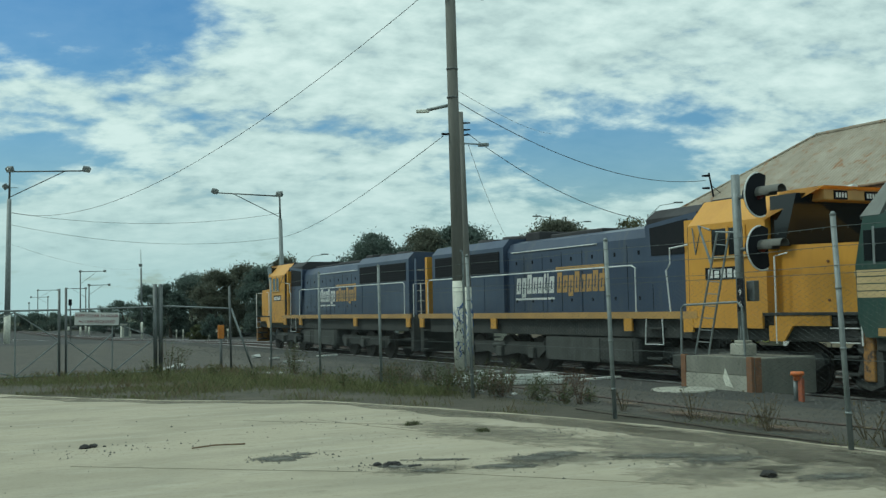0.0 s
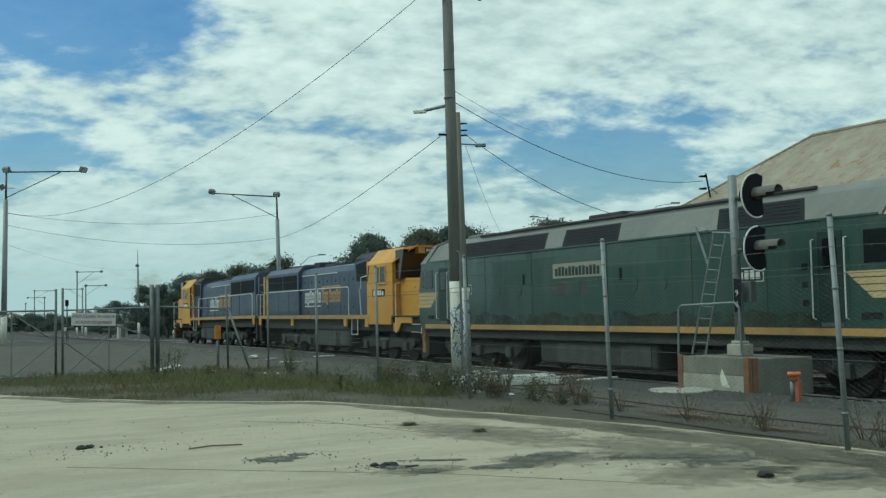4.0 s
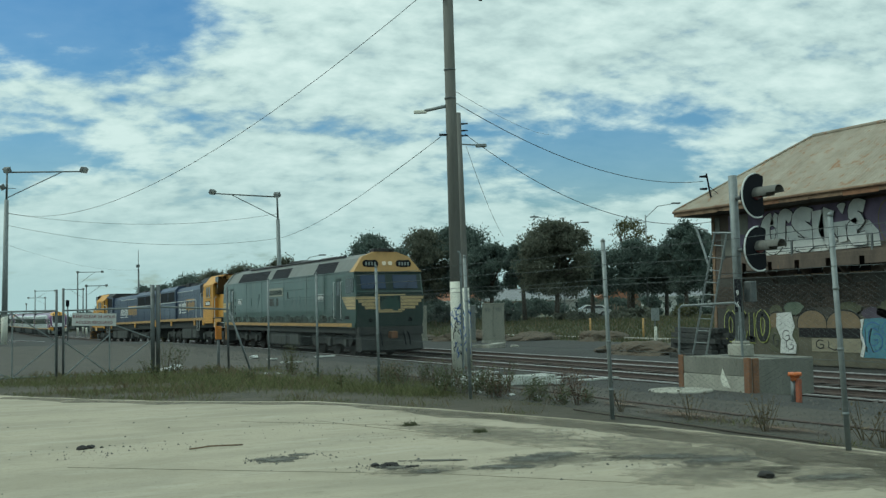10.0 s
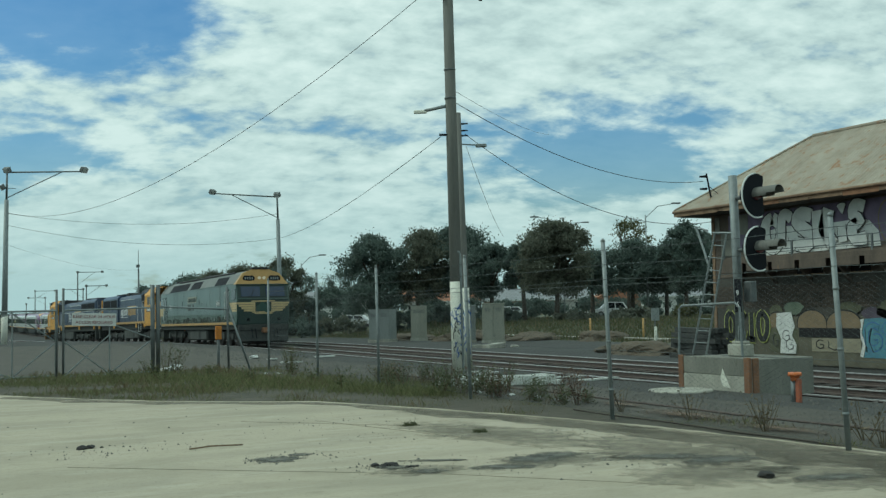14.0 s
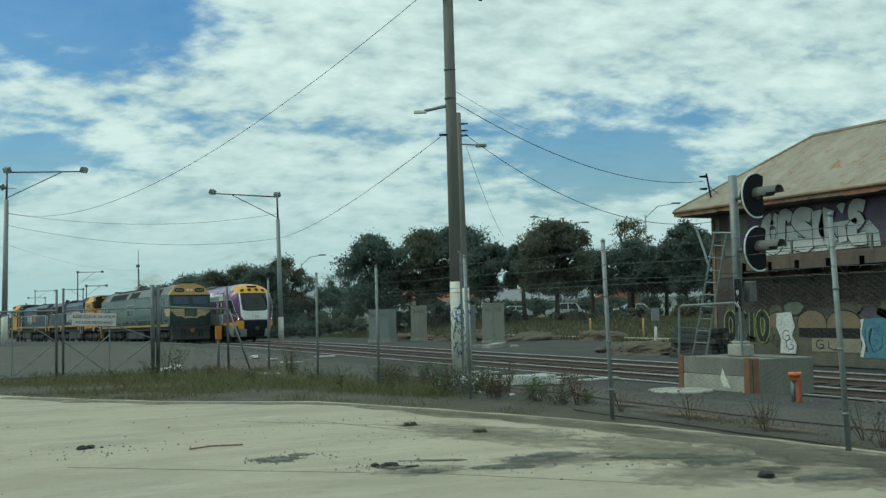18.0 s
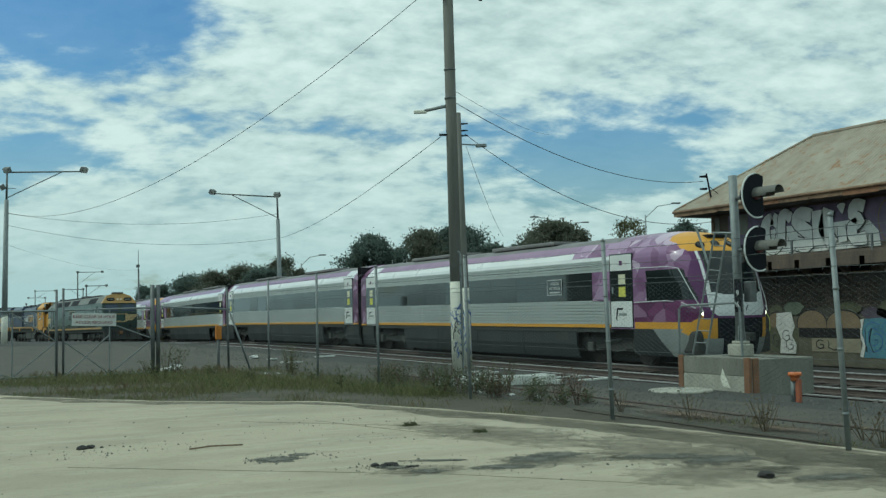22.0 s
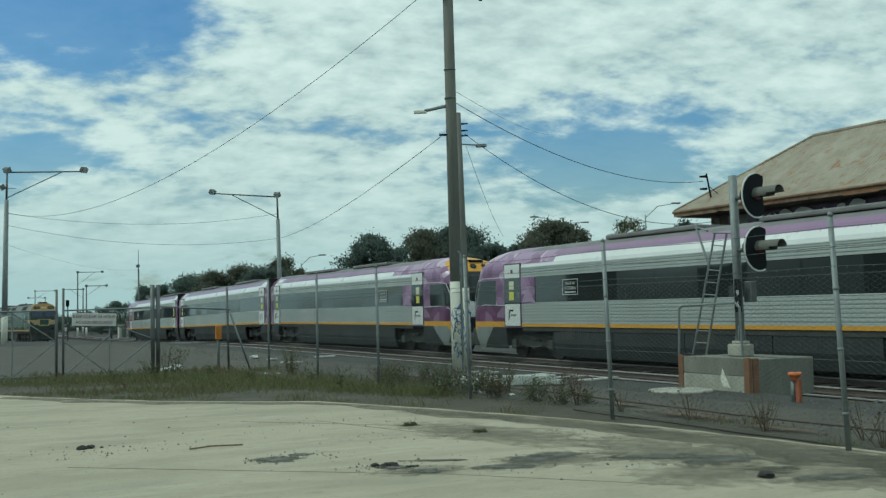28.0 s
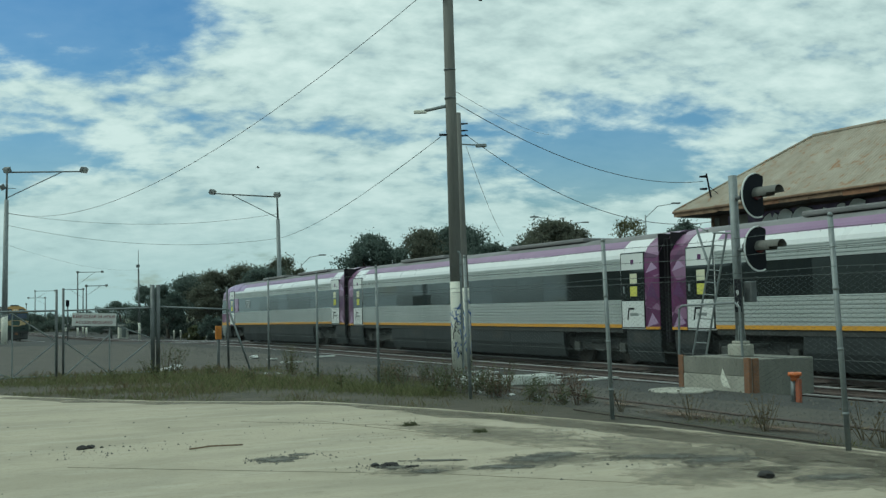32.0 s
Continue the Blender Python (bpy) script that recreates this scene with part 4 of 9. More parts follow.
def build_yard_lights():
    for (x, y, z, h, arm, white, lean) in ((4.77, 70.85, -0.5, 11.1, (4.3, -2.2, -0.05), 2.1, 0.14), (22.5, 70.57, -0.55, 10.1, (-4.05, 1.9, 0.32), 1.7, -0.2)):
        t = thing("yard_light_pole", pose(x, y, z), "tall steel yard light with a braced arm and floodlights", "light pole", "yard light poles")
        part("pole", rod((0, 0, 0), (lean * 0.8, 0, h * 0.84), 0.19, 0.13, 12), "galv", t)
        part("upper_pole", rod((lean * 0.8, 0, h * 0.84), (lean, 0, h), 0.07, 0.06, 10), "galv_dark", t)
        part("painted_base", rod((0, 0, 0.05), (lean * 0.16, 0, white), 0.2, 0.198, 12), "white_paint", t, "white painted foot")
        a = Vector((lean, 0, h - 0.05))
        b = a + Vector(arm)
        part("arm", rod(a, b, 0.05, 0.04, 8), "galv_dark", t)
        part("brace", rod((lean * 0.84, 0, h * 0.85), a.lerp(b, 0.72), 0.03, 0.03, 6), "galv_dark", t)
        floodlight(t, b + Vector((0, 0, 0.1)), 30)
        floodlight(t, a + Vector((0, 0, 0.15)), -40)
        if x < 10:
            floodlight(t, a + Vector((-0.25, 0, -0.95)), -90)
            part("step_bar", rod(a + Vector((-0.3, 0, -1.0)), a + Vector((0.5, 0, -1.0)), 0.02, 0.02, 6), "galv_dark", t)
    # masts farther down the yard
    t = thing("signal_mast", pose(24.0, 131.1, ground_z(24, 131.1)), "thin grey mast with a small aerial and white foot", "mast")
    part("mast", rod((0, 0, 0), (-0.1, 0, 8.6), 0.13, 0.10, 8), "galv_dark", t)
    part("aerial", rod((-0.1, 0, 8.6), (-0.12, 0, 10.9), 0.045, 0.03, 6), "galv_dark", t)
    part("junction_box", box(-0.35, 0.03, -0.17, 0.17, 8.8, 9.15, 0.02), "galv_dark", t)
    part("painted_base", rod((0, 0, 0.0), (-0.02, 0, 2.1), 0.15, 0.145, 8), "white_paint", t)
    for x, y, h, reach in ((25.2, 195.8, 11.3, 4.0), (26.0, 190.9, 8.7, 3.2), (26.0, 280.4, 10.0, 4.5), (28.9, 285.7, 8.4, -3.9), (28.7, 215.2, 8.8, -3.5), (24.6, 287.8, 6.9, 0.0)):
        t = thing("yard_light_pole", pose(x, y, ground_z(x, y)), "distant grey yard light on a thin pole", "light pole", "yard light poles")
        part("pole", rod((0, 0, -0.3), (0, 0, h), 0.15, 0.10, 8), "galv_dark", t)
        part("painted_base", rod((0, 0, 0.0), (0, 0, 1.5), 0.18, 0.18, 8), "white_paint", t)
        floodlight(t, Vector((0, 0, h)), -30)
        if reach:
            part("arm", rod((0, 0, h - 0.05), (reach, -reach * 0.3, h - 0.02), 0.08, 0.06, 6), "galv_dark", t)
            part("brace", rod((0, 0, h * 0.8), (reach * 0.7, -reach * 0.2, h - 0.05), 0.03, 0.03, 6), "galv_dark", t)
            floodlight(t, Vector((reach, -reach * 0.3, h)), 20)
    t = thing("colour_light_signal", pose(15.7, 130.8, ground_z(15.7, 130.8)), "distant black signal head on a thin post", "signal")
    part("post", rod((0, 0, 0), (0, 0, 4.3), 0.06, 0.06, 8), "galv_dark", t)
    part("signal_head", box(-0.19, 0.19, -0.12, 0.12, 4.2, 4.95, 0.06), "black", t)
    part("ladder", rod((0.2, 0, 0), (0.05, 0, 4.2), 0.03, 0.03, 4), "galv_dark", t)


POLE1, POLE2 = (11.58, 22.62), (14.2, 27.2)


def build_poles():
    t = thing("timber_power_pole", pose(POLE1[0], POLE1[1], -0.30), "thick weathered timber power pole with a tagged white foot", "power pole")
    part("pole", rod((0.03, 0, 0.0), (-0.08, 0, 11.0), 0.150, 0.122, 20), "wood_pole", t)
    part("painted_base", rod((0.03, 0, 0.1), (0.008, 0, 2.45), 0.153, 0.150, 20), "white_paint", t, "flaking white paint with blue spray tags")
    for k in range(40):
        z = 0.75 + 1.15 * random.random()
        a = radians(random.uniform(195, 330))
        bm = bmesh.new()
        p = None
        for j in range(4):
            q = Vector((0.02 + 0.155 * math.cos(a), 0.155 * math.sin(a), z))
            if p is not None:
                add_rod(bm, p, q, 0.011, 0.011, 4)
            p = q
            a += random.uniform(-0.45, 0.45)
            z += random.uniform(-0.12, 0.12)
        part("spray_tag", bm, "tag_blue" if k % 4 else "tag_black", t)
    part("conduit", pipe([(0.08, -0.15, 0.1), (0.06, -0.15, 3.05), (0.04, -0.13, 3.16), (-0.02, -0.14, 3.16)], 0.03, 8), "galv", t, "grey metal conduit")
    part("bracket_arm", rod((-0.1, 0, 6.72), (-0.58, 0.35, 6.62), 0.04, 0.04, 8), "galv", t)
    bm = box(-0.05, 0.05, -0.16, 0.16, -0.04, 0.04, 0.02)
    bmesh.ops.transform(bm, matrix=pose(-0.66, 0.42, 6.6, 0, 0, 55), verts=bm.verts)
    part("street_light", bm, "white_paint", t)
    part("insulator_bracket", rod((-0.12, 0, 6.0), (-0.34, 0.05, 6.0), 0.03, 0.03, 6), "black", t)
    for z in (6.9, 7.6):
        part("strap", rod((-0.05, 0, z - 0.02), (-0.05, 0, z + 0.02), 0.142, 0.142, 16), "galv_dark", t)
    part("top_crossarm", rod((-0.35, 0.1, 9.42), (0.75, -0.45, 9.45), 0.05, 0.05, 6), "wood_pole", t)
    for k in (-0.25, 0.65):
        part("insulator", rod((k, -0.15 - k * 0.3, 9.3), (k, -0.15 - k * 0.3, 9.48), 0.05, 0.03, 8), "black", t)
    t = thing("service_pole", pose(POLE2[0], POLE2[1], -0.40), "slimmer grey timber pole with a white foot and lamp", "power pole")
    part("pole", rod((0.09, 0, 0), (-0.1, 0, 7.62), 0.115, 0.085, 16), "wood_pole", t)
    part("painted_base", rod((0.09, 0, 0.1), (0.03, 0, 2.5), 0.118, 0.112, 16), "white_paint", t, "faded grey paint with blue spray tags")
    for k in range(26):
        z, a = 0.6 + 1.6 * random.random(), radians(random.uniform(200, 330))
        bm, p = bmesh.new(), None
        for j in range(4):
            q = Vector((0.06 + 0.12 * math.cos(a), 0.12 * math.sin(a), z))
            if p is not None:
                add_rod(bm, p, q, 0.011, 0.011, 4)
            p = q
            a += random.uniform(-0.45, 0.45)
            z += random.uniform(-0.12, 0.12)
        part("spray_tag", bm, "tag_blue", t)
    part("lamp_arm", rod((-0.08, 0, 6.7), (0.35, -0.25, 6.66), 0.022, 0.022, 6), "galv", t)
    bm = box(-0.16, 0.16, -0.06, 0.06, -0.05, 0.05, 0.025)
    bmesh.ops.transform(bm, matrix=pose(0.48, -0.32, 6.64, 0, 0, -30), verts=bm.verts)
    part("street_light", bm, "galv", t)
    for z in (6.95, 7.1, 7.3):
        part("insulator", rod((0, 0, z), (0.16, -0.12, z), 0.03, 0.02, 6), "black", t)
    # overhead lines
    lamp_l, lamp_2 = (4.85, 70.85), (22.4, 70.57)
    lines = [((POLE1[0] - 0.3, POLE1[1], 9.46), (lamp_l[0], lamp_l[1], 8.04), 2.1),
             ((lamp_l[0], lamp_l[1], 7.98), (lamp_2[0], lamp_2[1], 8.34), 0.72),
             ((lamp_l[0], lamp_l[1], 7.25), (lamp_2[0], lamp_2[1], 6.62), 0.8),
             ((lamp_2[0], lamp_2[1], 6.62), (POLE1[0] - 0.32, POLE1[1], 5.65), 0.4),
             ((POLE1[0] + 0.12, POLE1[1], 6.49), (25.4, 29.8, 5.93), 0.65),
             ((POLE2[0] + 0.12, POLE2[1], 6.61), (26.0, 30.0, 4.5), 0.95),
             ((POLE1[0] + 0.1, POLE1[1], 6.78), (38.0, 60.0, 13.1), 0.22),
             ((POLE2[0] + 0.15, POLE2[1], 6.27), (24.0, 42.0, 4.75), 0.22),
             ((lamp_l[0] + 0.1, lamp_l[1], 6.0), (23.9, 131.1, 7.0), 0.6)]
    for a, b, s in lines:
        thin = s == 0.22 or b[1] > 80
        tagged(part("overhead_line", sag_wire(a, b, s, 0.006 if thin else 0.010), "cable"), "thin black overhead cable sagging between poles", "cable", "overhead lines")


build_fence()
build_corner_fence()
build_gate()
build_yard_lights()
build_poles()

# ---- trains ----
def both(fn):
    """Runs fn(s) for the two sides; s = -1 faces the street."""
    for s in (-1, 1):
        fn(s)


def side_panel(name, s, x, y0, y1, z0, z1, material, parent, t=0.02, label="", bevel=0.0):
    a, b = sorted((s * x, s * (x + t)))
    return part(name, box(a, b, y0, y1, z0, z1, bevel), material, parent, label)


def bogie(parent, yc, axles, base, r, x=1.0, mat_frame="under"):
    bg = part("bogie", box(-0.95, 0.95, yc - base / 2 - 0.3, yc + base / 2 + 0.3, 0.55, 0.72, 0.03), mat_frame, parent)
    for s in (-1, 1):
        prof = [(yc - base / 2 - 0.65, 0.62), (yc - base / 2 - 0.55, 0.82), (yc + base / 2 + 0.55, 0.82), (yc + base / 2 + 0.65, 0.62), (yc + base / 2 + 0.3, 0.40), (yc + base / 4, 0.50), (yc, 0.38), (yc - base / 4, 0.50), (yc - base / 2 - 0.3, 0.40)]
        part("side_frame", prism(prof, "x", s * x, s * (x + 0.12)), mat_frame, bg)
        for i in range(axles):
            y = yc - base / 2 + base * i / (axles - 1)
            part("axle_box", box(min(s * (x + .1), s * (x + .24)), max(s * (x + .1), s * (x + .24)), y - 0.16, y + 0.16, 0.36, 0.68, 0.04), "under_grey", bg)
            part("spring", rod((s * (x + .06), y + 0.3, 0.45), (s * (x + .06), y + 0.3, 0.8), 0.09, 0.09, 8), "under", bg)
        part("brake_gear", rod((s * (x + .1), yc - 0.3, 0.75), (s * (x + .1), yc + 0.5, 0.70), 0.07, 0.07, 8), "under_grey", bg)
    for i in range(axles):
        y = yc - base / 2 + base * i / (axles - 1)
        bm = bmesh.new()
        for s in (-1, 1):
            add_rod(bm, (s * 0.75, 0, 0), (s * 0.87, 0, 0), r, r, 24)
            add_rod(bm, (s * 0.72, 0, 0), (s * 0.75, 0, 0), r + 0.03, r + 0.03, 24)
            for k in range(4):
                a = k * math.pi / 2
                add_rod(bm, (s * 0.86, 0.5 * r * math.cos(a), 0.5 * r * math.sin(a)), (s * 0.885, 0.5 * r * math.cos(a), 0.5 * r * math.sin(a)), 0.06, 0.05, 8)
        add_rod(bm, (-0.95, 0, 0), (0.95, 0, 0), 0.09, 0.09, 8)
        part("wheelset", bm, "wheel", bg).matrix_basis = pose(0, y, r)


def bars(parent, s, x, y0, y1, z0, z1, material, n, name="lettering_block", slant=0.0, gap=0.28):
    """Unreadable or omitted lettering: a row of plain upright bars on a side."""
    w = (y1 - y0) / n
    for i in range(n):
        a = y0 + i * w
        lo, hi = sorted((s * x, s * (x + 0.006)))
        h = 1.0 if i % 3 else 0.82
        part(name, box(lo, hi, a + w * gap / 2, a + w * (1 - gap / 2), z0, z0 + (z1 - z0) * h), material, parent)


def add_quad_panel(p, n_off, t):
    """A thin slab from four points, raised along its normal."""
    bm = bmesh.new()
    vs = [Vector(q) for q in p]
    nrm = (vs[1] - vs[0]).cross(vs[-1] - vs[0]).normalized()
    lo = [bm.verts.new(v + nrm * n_off) for v in vs]
    hi = [bm.verts.new(v + nrm * (n_off + t)) for v in vs]
    bm.faces.new(lo[::-1])
    bm.faces.new(hi)
    k = len(vs)
    for i in range(k):
        bm.faces.new((lo[i], lo[(i + 1) % k], hi[(i + 1) % k], hi[i]))
    bmesh.ops.recalc_face_normals(bm, faces=bm.faces)
    return bm


def green_locomotive():
    t = thing("green_diesel_locomotive", Matrix(), "green and gold double-cab diesel locomotive with grey roof", "locomotive", "coupled locomotives")
    H = 1.46
    part("underframe", box(-1.36, 1.36, -9.7, 9.7, 0.92, 1.19, 0.02), "under", t)
    body = part("body", box(-H, H, -7.95, 7.95, 1.16, 3.38, 0.03), "loco_green", t)
    roof = part("roof", prism([(-H + 0.01, 3.36), (-1.0, 3.93), (-0.5, 4.13), (0.5, 4.13), (1.0, 3.93), (H - 0.01, 3.36)], "y", -9.35, 9.35), "loco_roof", t, "grey sloped roof")
    both(lambda s: side_panel("gold_sill_stripe", s, H, -9.55, 9.55, 1.19, 1.33, "gold", t, 0.012))
    both(lambda s: side_panel("gutter", s, H, -9.3, 9.3, 3.37, 3.41, "loco_green", t, 0.03))
    # intake grilles in the roof slopes, by their distance from the leading end
    for a, b in ((2.6, 5.1), (8.7, 11.2), (12.1, 17.2)):
        for s in (-1, 1):
            y0, y1 = -10.1 + a, -10.1 + b
            lean = 0.35
            q = [(s * 1.42, y0, 3.43), (s * 1.03, y0 + lean, 3.90), (s * 1.03, y1 + lean, 3.90), (s * 1.42, y1, 3.43)]
            g = part("roof_grille", add_quad_panel(q if s > 0 else q[::-1], 0.004, 0.02), "grille", t)
            for k in range(5):
                f = (k + 0.5) / 5
                z, x = 3.46 + 0.4 * f, 1.40 - 0.34 * f
                part("slat", rod((s * (x + 0.010), y0 + lean * f + 0.1, z + 0.015), (s * (x + 0.012), y1 + lean * f - 0.1, z + 0.015), 0.006, 0.006, 4), "grille", g)
    part("exhaust", box(-0.35, 0.35, -0.2, 1.4, 4.1, 4.3, 0.05), "roof_dark", t)
    for y in (-5.2, -2.4, 3.6, 6.4):
        part("roof_hatch", box(-0.55, 0.55, y, y + 1.7, 4.10, 4.20, 0.03), "roof_grey", t)
    part("roof_pipe", rod((-0.75, -7.2, 4.10), (-0.75, 6.8, 4.10), 0.05, 0.05, 6), "roof_dark", t)
    for k, (y, z, h) in enumerate(((-6.5, 1.34, 2.02), (-4.2, 1.34, 2.02), (-1.0, 1.34, 2.02), (2.6, 1.34, 2.02), (5.3, 1.34, 2.02))):
        both(lambda s: side_panel("panel_seam", s, H, y, y + 0.02, z, z + h, "green_dark", body, 0.006))
    for y in (-3.1, -2.0, 0.4, 3.4, 4.6):
        for s in (-1, 1):
            part("round_hatch", rod((s * H, y, 2.35), (s * (H + 0.012), y, 2.35), 0.22, 0.22, 20), "loco_green", body)
    for s in (-1, 1):
        sign = side_panel("name_board", s, H, -0.8, 1.5, 2.58, 2.97, "cabinet_cream", t, 0.012, "pale board with dark unreadable lettering")
        bars(sign, s, H + 0.012, -0.7, 1.4, 2.64, 2.88, "green_dark", 13)
        side_panel("faded_panel", s, H, -0.1, 1.5, 2.12, 2.5, "under_grey", t, 0.004)
        for y in (6.2, 6.2 - 12.6):
            pl = side_panel("number_panel", s, H, y, y + 0.8, 2.26, 2.56, "sign_white", t, 0.006)
            side_panel("number_field", s, H + 0.006, y + 0.02, y + 0.78, 2.28, 2.54, "green_dark", pl, 0.004)
            bars(pl, s, H + 0.010, y + 0.07, y + 0.73, 2.32, 2.50, "sign_white", 4)
        for y in (-1.6, 3.0):
            side_panel("vent", s, H, y, y + 0.1, 2.45, 2.75, "grille", t, 0.008)
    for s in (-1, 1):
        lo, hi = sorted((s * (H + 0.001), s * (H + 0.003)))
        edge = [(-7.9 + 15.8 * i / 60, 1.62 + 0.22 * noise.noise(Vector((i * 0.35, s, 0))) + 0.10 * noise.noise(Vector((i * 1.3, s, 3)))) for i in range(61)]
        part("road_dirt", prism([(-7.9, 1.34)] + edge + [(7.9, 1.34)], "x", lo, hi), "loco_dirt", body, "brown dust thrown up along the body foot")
    # fuel tank and gear below
    tank = part("fuel_tank", box(-1.25, 1.25, -2.6, 2.6, 0.28, 0.92, 0.08), "under", t)
    for s in (-1, 1):
        side_panel("tank_cover", s, 1.25, -0.6, 1.7, 0.34, 0.86, "under_grey", tank, 0.02)
        side_panel("battery_box", s, 1.25, -2.4, -1.2, 0.36, 0.86, "under_grey", tank, 0.02)
    for yc in (-6.3, 6.3):
        bogie(t, yc, 3, 3.7, 0.5)
    # the two cabs
    for e in (-1, 1):
        m = Matrix.Rotation(0 if e < 0 else math.pi, 4, "Z")

        def put(name, bm, material, parent=t, label=""):
            bmesh.ops.transform(bm, matrix=m, verts=bm.verts)
            return part(name, bm, material, parent, label)

        face = [(-7.95, 1.16), (-9.85, 1.16), (-10.0, 1.5), (-10.02, 2.46), (-9.80, 3.37), (-7.95, 3.37)]
        cab = put("cab", prism(face, "x", -H, H), "loco_green")
        bw = bmesh.new()
        outline = [(-1.47, 3.36), (-1.02, 3.97), (-0.5, 4.17), (0.5, 4.17), (1.02, 3.97), (1.47, 3.36)]
        lo = [bw.verts.new((x, -9.86 + (z - 3.36) * 0.34, z)) for x, z in outline]
        hi = [bw.verts.new((x, -9.42, z)) for x, z in outline]
        bw.faces.new(lo)
        bw.faces.new(hi[::-1])
        for i in range(6):
            bw.faces.new((lo[i], hi[i], hi[(i + 1) % 6], lo[(i + 1) % 6]))
        bmesh.ops.recalc_face_normals(bw, faces=bw.faces)
        brow_ob = put("brow", bw, "gold" if e < 0 else "loco_roof", cab, "brow with headlights and number boxes")
        for x in (-0.72, 0.72):
            put("number_box", rod((x - 0.17, -9.79, 3.68), (x - 0.17, -9.72, 3.68), 0.16, 0.16, 16), "black", brow_ob)
            put("number_box", box(x - 0.17, x + 0.17, -9.80, -9.70, 3.53, 3.83, 0.02), "black", brow_ob)
            put("number_box", rod((x + 0.17, -9.79, 3.68), (x + 0.17, -9.72, 3.68), 0.16, 0.16, 16), "black", brow_ob)
            for k in range(4):
                put("digit_block", box(x - 0.225 + k * 0.125, x - 0.155 + k * 0.125, -9.812, -9.79, 3.615, 3.755), "cabinet", brow_ob)
        for x in (-0.13, 0.13):
            put("headlight", rod((x, -9.80, 3.70), (x, -9.68, 3.70), 0.085, 0.085, 16), "lamp_dim" if e < 0 else "lens", brow_ob)
        put("horn_box", box(-0.48, 0.42, -9.55, -9.05, 4.12, 4.30, 0.03), "roof_dark", cab, "dark roof horn casing")
        for x in (-0.3, 0.05, 0.3):
            put("horn", rod((x, -9.72, 4.25), (x, -9.5, 4.25), 0.07, 0.03, 10), "under", cab)
        put("gutter_strip", box(-1.46, 1.46, -9.87, -9.80, 3.30, 3.37, 0.01), "green_dark", cab)
        put("windscreen_band", add_quad_panel([(-1.38, -9.985, 2.62), (1.38, -9.985, 2.62), (1.38, -9.83, 3.28), (-1.38, -9.83, 3.28)], 0.006, 0.012), "green_dark", cab)
        for x0, x1 in ((-1.22, -0.16), (0.16, 1.22)):
            put("windscreen", add_quad_panel([(x0, -9.99, 2.68), (x1, -9.99, 2.68), (x1, -9.85, 3.22), (x0, -9.85, 3.22)], 0.022, 0.01), "sky_glass", cab, "dark windscreen with the sky's blue reflection in its colour")
            put("wiper", rod(((x0 + x1) / 2, -10.04, 2.70), ((x0 + x1) / 2 + 0.2, -9.94, 3.05), 0.01, 0.01, 4), "black", cab)
        put("dark_nose_panel", box(-1.40, 1.40, -10.035, -10.0, 1.2, 2.56, 0.01), "green_dark", cab)
        # winged stripes with a shield
        for k, (z, w) in enumerate(((1.88, 1.08), (2.01, 1.22), (2.14, 1.36), (2.27, 1.45))):
            for sg in (-1, 1):
                a, b = sorted((sg * 0.45, sg * w))
                put("cream_stripe", box(a, b, -10.055, -10.035, z, z + 0.112), "cream", cab)
        for z, w in ((1.74, 0.50), (1.81, 0.62), (2.40, 0.66)):
            put("cream_stripe", box(-w, w, -10.057, -10.036, z, z + 0.062), "cream", cab)
        shield = [(-0.44, 1.96), (-0.40, 1.84), (-0.22, 1.88), (0.02, 1.90), (0.12, 1.82), (0.30, 1.80), (0.42, 1.98), (0.40, 2.12), (0.30, 2.26), (0.26, 2.42), (0.20, 2.42), (0.14, 2.28), (0.04, 2.30), (0.0, 2.40), (-0.12, 2.38), (-0.20, 2.28), (-0.36, 2.18)]
        put("map_emblem", prism(shield, "y", -10.07, -10.05), "loco_green", cab, "green map-shaped emblem")
        for sg in (-1, 1):
            for k, (z, y1) in enumerate(((1.88, -9.12), (2.01, -8.96), (2.14, -8.80), (2.27, -8.64))):
                a, b = sorted((sg * H, sg * (H + 0.008)))
                put("cream_stripe", prism([(-9.99, z), (y1, z), (y1 + 0.14, z + 0.112), (-9.99, z + 0.112)], "x", a, b), "cream", cab)
            a, b = sorted((sg * H, sg * (H + 0.015)))
            put("cab_window", box(a, b, -9.55, -8.95, 2.52, 3.12, 0.004), "glass_dark", cab)
            put("window_frame", box(min(a, b), max(a, b) + 0.0, -9.60, -9.55, 2.48, 3.16), "galv", cab)
            dr = put("cab_door", box(a, b, -8.45, -7.85, 1.45, 3.15, 0.004), "green_dark", cab)
            put("door_window", box(min(sg * (H + .015), sg * (H + .022)), max(sg * (H + .015), sg * (H + .022)), -8.32, -7.98, 2.45, 3.02), "glass_dark", dr)
            for y in (-8.55, -7.75):
                put("grab_rail", pipe([(sg * H, y, 1.5), (sg * (H + 0.07), y, 1.52), (sg * (H + 0.07), y, 3.0), (sg * H, y, 3.02)], 0.016, 6), "white_rail", dr)
            put("quarter_window", box(a, b, -9.80, -9.62, 2.55, 3.10, 0.004), "glass_dark", cab)
            for z in (1.75, 2.1, 2.45):
                put("step_slot", box(a, b, -7.58, -7.44, z, z + 0.12), "void", cab)
            put("door_step", box(a, b, -8.42, -7.9, 1.36, 1.43), "galv_dark", cab)
            put("sand_filler", box(a, b, -9.3, -8.85, 1.5, 1.62), "void", cab)
